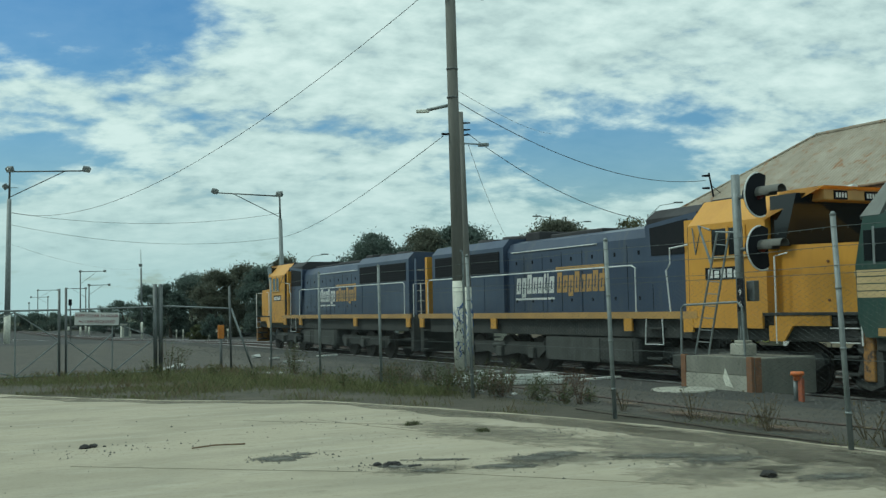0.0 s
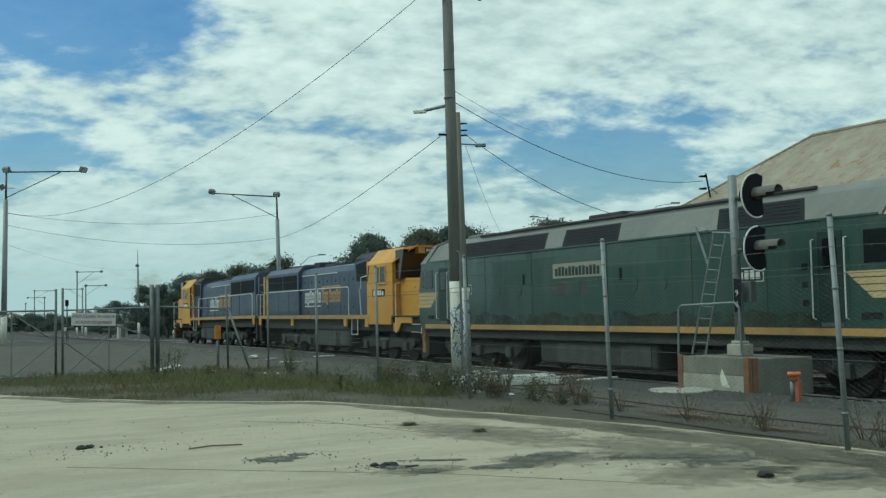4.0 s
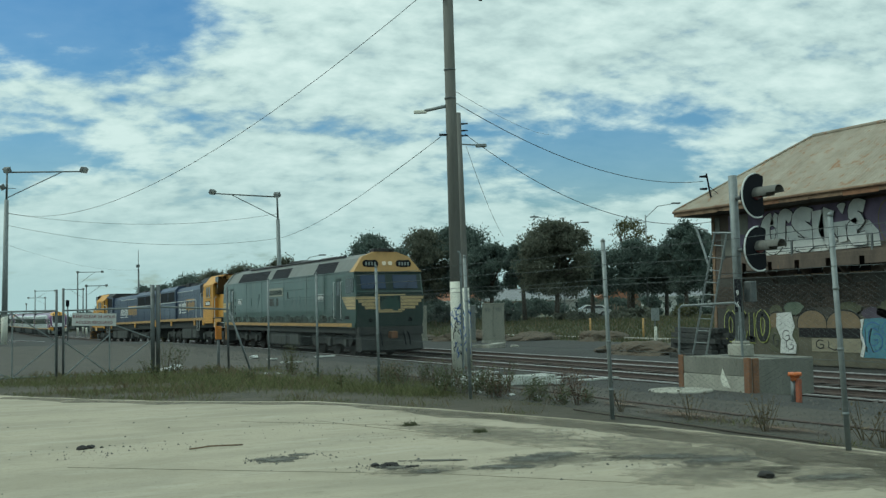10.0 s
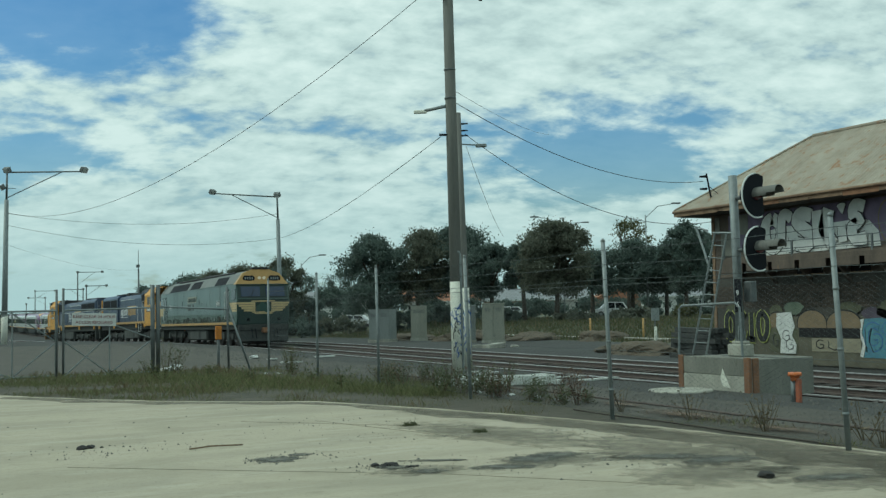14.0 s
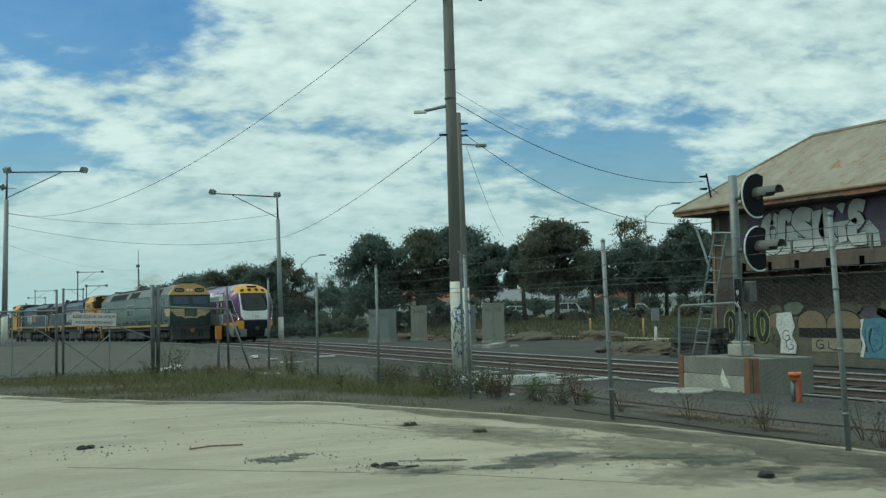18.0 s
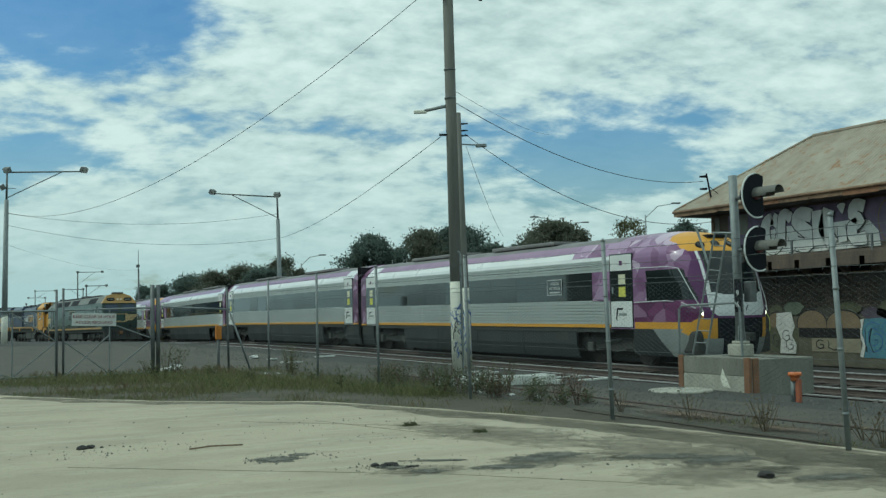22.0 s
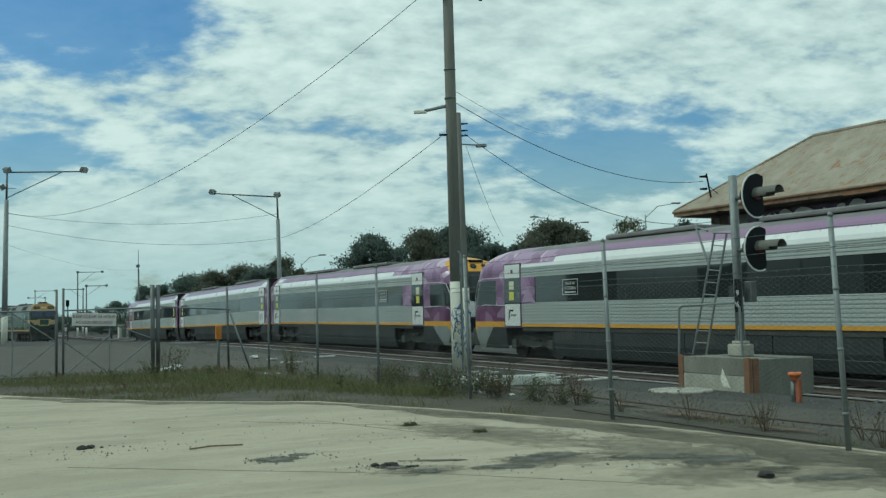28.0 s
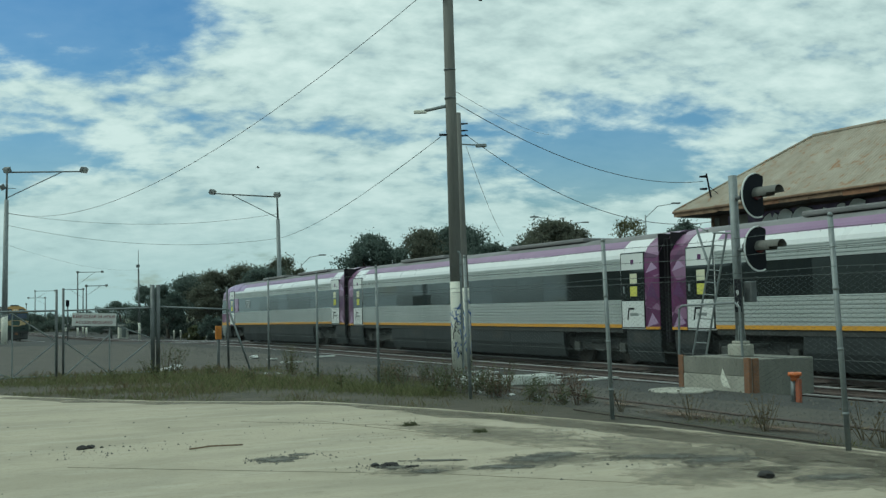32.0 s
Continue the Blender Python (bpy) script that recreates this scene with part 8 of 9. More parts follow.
    part("cap", rod((0, 0, 1.0), (0, 0, 1.06), 0.19, 0.1, 10), "under_grey", st)
    for k in range(9):
        x, y = 27.0 + 0.25 * k + rnd0.uniform(-0.4, 0.4), 124 - 2.0 * k
        t = thing("white_stub_post", pose(x, y, ground_z(x, y)), "short white-topped stub post in rough grass", "post", "white stub posts")
        part("stub", rod((0, 0, -0.1), (0, 0, 0.7), 0.09, 0.08, 8), "concrete_old", t)
        part("painted_top", rod((0, 0, 0.7), (0, 0, 1.15), 0.12, 0.08, 8), "white_paint", t)
    # brown dry earth mounds beyond the far track
    for x, y, rx, ry, h in ((33.5, 63.0, 2.4, 1.6, 0.75), (35.5, 58.5, 1.8, 1.4, 0.6), (37.0, 53.0, 1.6, 1.3, 0.7), (31.8, 69.5, 2.0, 1.6, 0.6), (28.0, 36.9, 1.5, 1.8, 0.55), (29.6, 39.6, 1.9, 1.5, 0.45)):
        bm = bmesh.new()
        bmesh.ops.create_icosphere(bm, subdivisions=4, radius=1.0)
        for v in bm.verts:
            f = 1 + 0.35 * noise.noise(v.co * 1.6 + Vector((x, y, 0))) + 0.12 * noise.noise(v.co * 6 + Vector((x, y, 0)))
            v.co = Vector((v.co.x * rx * f, v.co.y * ry * f, v.co.z * h * f))
        o = tagged(part("earth_mound", bm, "dry_earth"), "low brown dry earth mound in rough grass", "mound", "earth mounds")
        o.matrix_basis = pose(x, y, ground_z(x, y) - 0.05)
    # scraps blown against the verge, broken concrete by the far track
    rl = random.Random(52)
    for x, y, r in ((6.1, 28.9, 0.16), (6.35, 29.5, 0.2), (6.9, 27.3, 0.08), (7.2, 27.5, 0.07), (7.75, 25.6, 0.05), (8.0, 25.3, 0.05), (5.9, 28.6, 0.12), (10.2, 35.0, 0.16), (9.4, 15.4, 0.06), (9.1, 17.0, 0.07), (9.5, 14.9, 0.05), (9.3, 16.1, 0.05), (3.9, 25.6, 0.04), (2.4, 26.4, 0.04)):
        bm = bmesh.new()
        bmesh.ops.create_icosphere(bm, subdivisions=2, radius=r)
        for v in bm.verts:
            v.co *= 1 + 0.7 * noise.noise(v.co * (1.6 / r) + Vector((x * 3, y, 0)))
            v.co.z *= 0.45
        o = tagged(part("litter_scrap", bm, "litter"), "crumpled white plastic scrap lying in the verge", "litter", "litter scraps")
        o.matrix_basis = pose(x, y, ground_z(x, y) + r * 0.3, 0, 0, rl.uniform(0, 360))
    for x, y, a, h, rz in ((27.0, 48.5, 0.55, 0.28, 12), (27.6, 49.4, 0.42, 0.2, 40), (26.3, 49.2, 0.36, 0.22, -20), (28.3, 48.6, 0.3, 0.16, 70)):
        o = tagged(part("concrete_rubble", box(-a, a, -a * 0.6, a * 0.6, 0, h, 0.04), "concrete_old"), "broken pale concrete block on the gravel", "rubble", "rubble blocks")
        o.matrix_basis = pose(x, y, ground_z(x, y) - 0.04, rl.uniform(-6, 6), rl.uniform(-6, 6), rz)
    # rubble heap and dark sleepers stacked by the signal box
    st = thing("sleeper_stack", pose(24.6, 29.4, -0.62, 0, 0, 84), "dark stack of old railway sleepers", "timber stack")
    for r in range(7):
        for c in range(3):
            bm = box(-1.2, 1.2, -0.12, 0.12, 0, 0.17, 0.012)
            bmesh.ops.transform(bm, matrix=pose(rnd0.uniform(-0.25, 0.25), -0.43 + c * 0.29 + rnd0.uniform(-0.04, 0.04), r * 0.185, 0, rnd0.uniform(-1.5, 1.5), rnd0.uniform(-6, 6)), verts=bm.verts)
            part("old_sleeper", bm, "under", st)
    # lumps of tar and stones on the apron
    rnd = random.Random(4)

    def lump(x, y, r, material, label, cat, z=0.0, group="", flat=0.5):
        bm = bmesh.new()
        bmesh.ops.create_icosphere(bm, subdivisions=2, radius=r)
        ph = rnd.uniform(0, 50)
        for v in bm.verts:
            v.co *= 1 + 0.5 * noise.noise(v.co * (1.4 / r) + Vector((ph, 0, 0)))
            v.co.z *= flat
        o = tagged(part(cat.replace(" ", "_"), bm, material), label, cat, group)
        o.matrix_basis = pose(x, y, z + r * flat * 0.55, 0, 0, rnd.uniform(0, 360))

    lump(1.66, 12.55, 0.062, "tar", "black tar lump on the concrete", "tar lump", group="tar lumps")
    lump(1.76, 12.60, 0.05, "tar", "black tar lump on the concrete", "tar lump", group="tar lumps")
    lump(1.88, 12.58, 0.02, "tar", "black tar lump on the concrete", "tar lump", group="tar lumps")
    for k in range(9):
        lump(4.03 + rnd.uniform(-0.1, 0.12), 9.45 + rnd.uniform(-0.1, 0.06), rnd.uniform(0.02, 0.046), "tar", "crumbled black tar lump on the concrete", "tar lump", group="tar lumps")
    for k in range(5):
        lump(4.25 + rnd.uniform(-0.07, 0.07), 9.28 + rnd.uniform(-0.05, 0.05), rnd.uniform(0.014, 0.03), "tar", "crumbled black tar lump on the concrete", "tar lump", group="tar lumps")
    lump(6.55, 7.0, 0.075, "tar", "dark stone half sunk in the concrete", "stone")
    verts, faces = [], []
    for k in range(1900):
        x, y = rnd.uniform(-3, 8.3), rnd.uniform(5.0, 20)
        if k > 500:
            cx, cy, sp = ((4.1, 9.4, 0.35), (5.3, 9.0, 0.6), (6.6, 8.3, 0.6), (3.4, 10.6, 0.3), (5.4, 11.6, 0.7), (6.8, 10.4, 0.5), (1.9, 12.3, 0.5), (5.0, 13.4, 0.8))[k % 8]
            x, y = rnd.gauss(cx, sp), rnd.gauss(cy, sp * 0.6)
        if y > 22 - 1.25 * x or y < 4:
            continue
        r = 0.003 + 0.015 * rnd.random() ** 4
        b = len(verts)
        verts += [(x - r, y - r, -0.002), (x + r, y - r, -0.002), (x, y + r, -0.002), (x + rnd.uniform(-r, r) * 0.3, y, r * 1.1)]
        faces += [(b, b + 1, b + 3), (b + 1, b + 2, b + 3), (b + 2, b, b + 3)]
    tagged(raw("gravel_crumbs", verts, faces, "stone"), "scattered dark gravel crumbs on the concrete", "gravel", kind="stuff")
    # stains with ragged edges
    for x, y, rx, ry, rz, sd in ((3.28, 10.55, 0.26, 0.30, 10, 1), (3.62, 10.7, 0.14, 0.12, 0, 2), (4.05, 9.38, 0.16, 0.24, 20, 3), (4.22, 8.9, 0.18, 0.16, 0, 9), (5.0, 8.75, 0.34, 0.18, -20, 4), (5.45, 9.05, 0.38, 0.28, 25, 5), (5.8, 9.2, 0.28, 0.26, 10, 6), (6.55, 8.45, 0.55, 0.22, -25, 7), (6.85, 8.0, 0.5, 0.3, 0, 8), (7.0, 6.7, 0.5, 0.16, -10, 11), (4.6, 9.5, 0.35, 0.07, -25, 12)):
        pts = []
        for i in range(72):
            a = 2 * math.pi * i / 72
            r = 1 + 0.65 * noise.noise(Vector((math.cos(a) * 1.5, math.sin(a) * 1.5, sd * 7))) + 0.4 * noise.noise(Vector((math.cos(a) * 6, math.sin(a) * 6, sd * 3)))
            pts.append((rx * r * math.cos(a), ry * r * math.sin(a)))
        o = tagged(part("oil_stain", prism(pts, "z", 0.0005, 0.0048 + sd * 0.0004), "stain"), "dark grey ragged oil stain on concrete", "stain", "oil stains", "structure")
        o.matrix_basis = pose(x, y, 0, 0, 0, rz)
    o = tagged(part("dry_stick", pipe([(2.69, 11.77, 0.012), (2.95, 11.83, 0.02), (3.3, 11.81, 0.012)], 0.009, 5), "stick"), "thin brown dry stick on the concrete", "stick")
    # dirt washed against the fence side of the apron
    for k, (x, y, rx, ry) in enumerate(((7.85, 8.6, 0.5, 2.3), (7.45, 11.4, 0.35, 2.0), (8.1, 5.6, 0.7, 2.0), (6.8, 13.7, 0.35, 1.5), (6.9, 8.6, 0.9, 1.6), (7.3, 6.6, 0.9, 1.0), (6.2, 7.4, 0.8, 0.7), (5.6, 8.9, 0.8, 0.5), (6.2, 11.0, 0.7, 1.8), (7.6, 4.9, 1.2, 1.0), (4.2, 9.0, 0.5, 0.3))):
        pts = []
        for i in range(96):
            a = 2 * math.pi * i / 96
            r = 1 + 0.5 * noise.noise(Vector((math.cos(a) * 2, math.sin(a) * 2, k * 5 + 40))) + 0.45 * noise.noise(Vector((math.cos(a) * 8, math.sin(a) * 8, k * 3)))
            pts.append((rx * r * math.cos(a), ry * r * math.sin(a)))
        o = tagged(part("dirt_patch", prism(pts, "z", 0.0005, 0.0010 + k * 0.0006), "grime"), "brownish washed-in dirt on the concrete", "dirt", "dirt patches", "structure")
        o.matrix_basis = pose(x, y, 0, 0, 0, 14 if y > 10 else 4)
    # bare reddish soil along the foot of the fence
    for k, (x, y, rx, ry) in enumerate(((9.45, 11.6, 0.32, 1.0), (9.25, 9.6, 0.25, 0.7), (9.7, 13.4, 0.22, 0.5))):
        pts = [(rx * math.cos(a) * (1 + 0.4 * noise.noise(Vector((math.cos(a) * 2, math.sin(a) * 2, k)))), ry * math.sin(a) * (1 + 0.4 * noise.noise(Vector((math.cos(a) * 2, math.sin(a) * 2, k + 9))))) for a in [2 * math.pi * i / 48 for i in range(48)]]
        o = tagged(part("dirt_patch", prism(pts, "z", -0.02, 0.02), "red_soil"), "bare reddish dry soil beside the fence", "dirt", "soil patches", "structure")
        o.matrix_basis = pose(x, y, ground_z(x, y) + 0.02)
    # dirt washed along the apron's outer edge
    line = [(1.6, 21.6), (2.4, 20.4), (3.6, 18.75), (4.9, 17.5), (5.9, 16.7), (6.6, 15.2), (7.2, 13.5), (7.74, 12.1), (8.1, 10.6), (8.3, 9.2), (8.5, 7.5), (8.65, 4.0), (8.8, 0.0)]
    pts, back = [], []
    for (x0, y0), (x1, y1) in zip(line, line[1:]):
        for k in range(6):
            f = k / 6
            x, y = x0 + (x1 - x0) * f, y0 + (y1 - y0) * f
            w = (0.45 + 0.07 * max(0, 15 - y)) * (1 + 0.7 * noise.noise(Vector((x * 0.9, y * 0.9, 9))) + 0.3 * noise.noise(Vector((x * 5, y * 5, 9))))
            d = Vector((x1 - x0, y1 - y0)).normalized()
            pts.append((x, y))
            back.append((x + d.y * w, y - d.x * w))
    tagged(part("edge_dirt", prism(pts + back[::-1], "z", 0.0005, 0.0022), "edge_dirt"), "brown washed-in dirt along the concrete edge", "dirt", kind="structure")
    # joints between the apron's slabs
    for a, b in (((1.34, 11.14), (4.35, 8.64)), ((4.35, 8.64), (5.77, 6.99)), ((4.9, 13.87), (6.12, 9.51)), ((4.0, 14.4), (7.1, 11.0))):
        d = (Vector((*b, 0)) - Vector((*a, 0)))
        n = Vector((-d.y, d.x, 0)).normalized() * 0.004
        pts, pts2 = [], []
        for i in range(13):
            p = Vector((*a, 0)) + d * (i / 12)
            w = 0.012 * noise.noise(p * 3)
            pts.append(((p + n).x + w, (p + n).y + w))
            pts2.append(((p - n).x + w, (p - n).y + w))
        tagged(part("slab_joint", prism(pts + pts2[::-1], "z", 0.0005, 0.0045), "joint"), "narrow dusty joint between concrete slabs", "joint", "slab joints", "structure")


M["stain"] = patch_mat("oily_concrete_stain", (0.085, 0.088, 0.078), (0.15, 0.15, 0.125), 7.0, 0.85, -0.48, 0.06, 0.42)
M["litter"] = mat("weathered_white_plastic", (0.62, 0.64, 0.62), (0.42, 0.43, 0.41), 0.6, big=6, fine=30, bump=0.1)
M["red_soil"] = patch_mat("reddish_dry_soil", (0.155, 0.10, 0.062), (0.11, 0.08, 0.055), 5.0, 0.85, -0.42, 0.08, 0.45)
M["dry_earth"] = mat("dry_brown_earth", (0.125, 0.098, 0.070), (0.075, 0.065, 0.045), 0.95, big=1.5, fine=12, bump=1.0, depth=0.05)
build_yard_things()


# ---- plants ----
def blades(n, spot, h0, h1, w, rnd, lean=0.35):
    """Loose blades at the places that spot() gives."""
    verts, faces = [], []
    for _ in range(n):
        p = spot()
        if p is None:
            continue
        x, y, z, k = p
        h = (h0 + (h1 - h0) * rnd.random()) * k
        a, b = rnd.uniform(0, 6.28), rnd.uniform(0, 6.28)
        dx, dy = math.cos(a) * w, math.sin(a) * w
        lx, ly = math.cos(b) * h * lean * rnd.random(), math.sin(b) * h * lean * rnd.random()
        i = len(verts)
        verts += [(x - dx, y - dy, z), (x + dx, y + dy, z), (x + lx * 0.4 + dx * 0.7, y + ly * 0.4 + dy * 0.7, z + h * 0.6), (x + lx, y + ly, z + h)]
        faces += [(i, i + 1, i + 2), (i, i + 2, i + 3)]
    return verts, faces


def edge_y(x):
    """The far edge of the concrete apron at x."""
    pts = [(-70, 24.5), (1.43, 22.17), (3.6, 18.9), (6.0, 16.9), (7.3, 13.6), (7.83, 12.14), (8.4, 9.2), (8.61, 7.5), (8.9, -40)]
    for (x0, y0), (x1, y1) in zip(pts, pts[1:]):
        if x0 <= x <= x1:
            return y0 + (y1 - y0) * (x - x0) / (x1 - x0)
    return -40


def build_plants():
    rnd = random.Random(7)

    def verge_spot(band):
        def spot():
            x = rnd.uniform(-3, 9.6)
            y = rnd.uniform(6.5, 29.0)
            e = edge_y(x) if x < 8.75 else -40
            if y < e + 0.15 or y > 28.8:
                return None
            k = noise.noise(Vector((x * 0.8, y * 0.8, 5))) + 0.15
            if x < 7.5 and y > 19:
                k += 0.2
            if y < 13:
                k -= 0.25
            if rnd.random() > 0.02 + 1.5 * k:
                return None
            return x, y, ground_z(x, y) - 0.01, 0.6 + max(0, k)
        return spot

    v, f = blades(150000, verge_spot(0), 0.015, 0.09, 0.0032, rnd, 0.9)
    tagged(raw("verge_grass", v, f, "grass"), "patchy green grass along the apron edge", "grass", kind="stuff")
    def lush_spot():
        cx, cy, sp = ((5.3, 25.0, 0.7), (4.2, 25.6, 0.9), (6.4, 23.4, 0.8), (2.6, 26.0, 1.0), (7.3, 21.2, 0.6), (7.7, 19.0, 0.5), (5.6, 21.5, 0.8), (8.2, 17.4, 0.35))[rnd.randrange(8)]
        x, y = rnd.gauss(cx, sp), rnd.gauss(cy, sp)
        if x > 8.8 or y < edge_y(x) + 0.2 or y > 29:
            return None
        return x, y, ground_z(x, y) - 0.01, 0.7 + 0.6 * rnd.random()
    v, f = blades(14000, lush_spot, 0.03, 0.17, 0.0035, rnd, 0.9)
    tagged(raw("lush_grass", v, f, "grass"), "taller green tussocks in the verge", "grass", kind="stuff")
    v, f = blades(26000, verge_spot(1), 0.03, 0.18, 0.003, rnd, 0.7)
    tagged(raw("dry_grass", v, f, "dry"), "thin dry straw among the grass", "grass", kind="stuff")

    # bushier weeds
    def weed(x, y, h, w, tone, stalk, n=120, label="", cat="weed"):
        t = thing("weed_clump", pose(x, y, ground_z(x, y) - 0.02), label, cat, "weed clumps")
        verts, faces = [], []
        for s in range(9):
            a, l = rnd.uniform(0, 6.28), rnd.uniform(0.2, 1.0)
            top = Vector((math.cos(a) * w * l, math.sin(a) * w * l, h * rnd.uniform(0.55, 1.0)))
            part("stem", rod((top.x * 0.15, top.y * 0.15, 0), top, 0.006, 0.003, 4), stalk, t)
            for k in range(n // 9):
                f_ = rnd.uniform(0.2, 1.05)
                p = top * f_ + Vector((rnd.gauss(0, 0.05), rnd.gauss(0, 0.05), rnd.gauss(0, 0.03)))
                s_ = rnd.uniform(0.012, 0.04)
                d = Vector((rnd.uniform(-1, 1), rnd.uniform(-1, 1), rnd.uniform(-0.4, 0.8))).normalized()
                e = d.cross(Vector((rnd.uniform(-1, 1), rnd.uniform(-1, 1), 1))).normalized()
                i = len(verts)
                verts += [p, p + d * s_ + e * s_ * 0.4, p + d * s_ * 2, p + d * s_ - e * s_ * 0.4]
                faces.append((i, i + 1, i + 2, i + 3))
        raw("leaves", verts, faces, tone, t)

    for x, y, h, w in ((9.3, 18.4, 0.62, 0.42), (9.55, 17.9, 0.7, 0.35), (9.9, 18.3, 0.55, 0.4), (8.9, 17.2, 0.5, 0.3), (9.3, 14.6, 0.55, 0.2), (9.2, 13.9, 0.6, 0.22), (8.9, 15.8, 0.45, 0.3), (9.6, 20.2, 0.5, 0.4), (9.0, 18.6, 0.55, 0.35), (8.8, 19.6, 0.5, 0.35), (9.4, 16.6, 0.6, 0.35), (9.0, 16.4, 0.5, 0.3), (9.7, 16.9, 0.55, 0.35), (10.6, 16.2, 0.5, 0.3), (9.1, 21.5, 0.45, 0.35)):
        weed(x, y, h, w, "red_weed" if w < 0.32 else "weed", "red_weed", 150, "reddish seeding weeds beside the fence")
    rw = random.Random(88)
    for k in range(16):
        x, y = rw.uniform(8.7, 9.7), rw.uniform(14.0, 20.5)
        weed(x, y, rw.uniform(0.22, 0.5), rw.uniform(0.2, 0.38), ("weed", "weed", "grass_far")[k % 3], "dry", 230, "leafy green weeds crowding the fence foot")
    for k in range(5):
        x, y = rw.uniform(8.9, 9.7), rw.uniform(20.5, 22.6)
        weed(x, y, rw.uniform(0.35, 0.55), 0.3, "dry", "weed", 170, "pale seeding weeds at the pole foot")
    for x, y, h, w in ((9.2, 11.2, 0.5, 0.3), (9.0, 9.6, 0.55, 0.28), (9.3, 8.4, 0.5, 0.3), (9.1, 12.6, 0.4, 0.35), (9.5, 10.2, 0.45, 0.3), (9.0, 7.9, 0.5, 0.3)):
        weed(x, y, h, w, "dry", "dry", 40, "thin dry weed stalks beside the fence")
    for x, y, h, w in ((5.75, 27.7, 1.0, 0.5), (5.95, 27.5, 0.7, 0.5), (5.2, 27.0, 0.45, 0.5), (8.3, 25.4, 0.75, 0.3), (8.2, 24.8, 0.7, 0.3), (7.4, 19.4, 0.5, 0.35), (7.9, 18.2, 0.55, 0.35), (7.6, 21.4, 0.45, 0.4), (6.6, 23.0, 0.4, 0.4), (5.0, 24.5, 0.4, 0.5), (8.3, 16.9, 0.5, 0.3), (6.3, 25.5, 0.4, 0.4), (4.1, 25.4, 0.35, 0.5)):
        weed(x, y, h, w, "weed", "dry", 240, "green bushy weeds in the grassy verge")
    for x, y, h in ((5.69, 12.5, 0.07), (6.1, 11.35, 0.06)):
        t = thing("grass_tuft", pose(x, y, 0), "small grass tuft in a crack of the concrete", "grass", "grass tufts")
        v, f = blades(140, lambda: (rnd.gauss(0, 0.05), rnd.gauss(0, 0.03), 0, 1), h * 0.4, h, 0.004, rnd, 0.9)
        raw("tuft", v, f, "grass_far", t)
    # loose stones beside the near track
    verts, faces = [], []
    for k in range(16000):
        x, y = rnd.uniform(9.2, 14.6), 8 + 50 * rnd.random() ** 1.6
        if x < 12 and rnd.random() < 0.6:
            continue
        r = 0.012 + 0.03 * rnd.random() ** 2
        z = ground_z(x, y)
        b = len(verts)
        a = rnd.uniform(0, 6.28)
        for j in range(4):
            verts.append((x + r * math.cos(a + j * 1.57), y + r * math.sin(a + j * 1.57), z - 0.01))
        verts.append((x + rnd.uniform(-r, r) * 0.5, y + rnd.uniform(-r, r) * 0.5, z + r * rnd.uniform(0.5, 1.1)))
        faces += [(b + j, b + (j + 1) % 4, b + 4) for j in range(4)]
    tagged(raw("loose_stones", verts, faces, "stone"), "loose grey stones strewn over the yard", "gravel", kind="stuff")
    # rough grass beyond the tracks
    def far_spot():
        d = rnd.uniform(60, 112)
        a = radians(rnd.uniform(19.0, 42.0))
        x, y = d * math.sin(a), d * math.cos(a)
        if x < 36:
            return None
        return x, y, ground_z(x, y) - 0.05, 0.7 + 0.8 * max(0, noise.noise(Vector((x * 0.25, y * 0.25, 2))))
    v, f = blades(42000, far_spot, 0.12, 0.5, 0.035, rnd)
    tagged(raw("rough_grass", v, f, "grass_far"), "long rough grass beyond the tracks", "grass", kind="stuff")
    v, f = blades(12000, far_spot, 0.12, 0.6, 0.03, rnd)
    tagged(raw("rough_dry_grass", v, f, "dry"), "long dry grass beyond the tracks", "grass", kind="stuff")


build_plants()


def crown_mesh(name, w, h, base, n, rnd, leaf, clumps, size=0.30, fill=1.0):
    """A ragged crown: many small leaf sprays gathered in clumps, with gaps between."""
    verts, faces = [], []
    cs = []
    for _ in range(clumps):
        a, r = rnd.uniform(0, 6.28), math.sqrt(rnd.random()) * 0.92
        zz = rnd.uniform(0.0, 1.0) ** 0.85
        lim = math.sqrt(max(0.08, 1 - (zz * 2 - 0.85) ** 2 * 0.75)) if zz > 0.42 else 0.75 + 0.5 * zz
        cs.append((Vector((math.cos(a) * r * w * lim, math.sin(a) * r * w * lim, base + (h - base) * zz)), rnd.uniform(0.12, 0.26) * w))
    per = n // clumps
    for c, r in cs:
        for _ in range(per):
            d = Vector((rnd.gauss(0, 1), rnd.gauss(0, 1), rnd.gauss(0, 0.75)))
            p = c + d * r * 0.56
            s = size * rnd.uniform(0.5, 1.3)
            e1 = Vector((rnd.uniform(-1, 1), rnd.uniform(-1, 1), rnd.uniform(-1.6, 0.4))).normalized()
            e2 = e1.cross(Vector((rnd.uniform(-1, 1), rnd.uniform(-1, 1), rnd.uniform(-1, 1)))).normalized()
            i = len(verts)
            verts += [p - e1 * s, p + e2 * s * 0.42, p + e1 * s, p - e2 * s * 0.42]
            faces.append((i, i + 1, i + 2, i + 3))
    me = bpy.data.meshes.new(name)
    me.from_pydata(verts, [], faces)
    me.materials.append(M[leaf])
    return me, cs


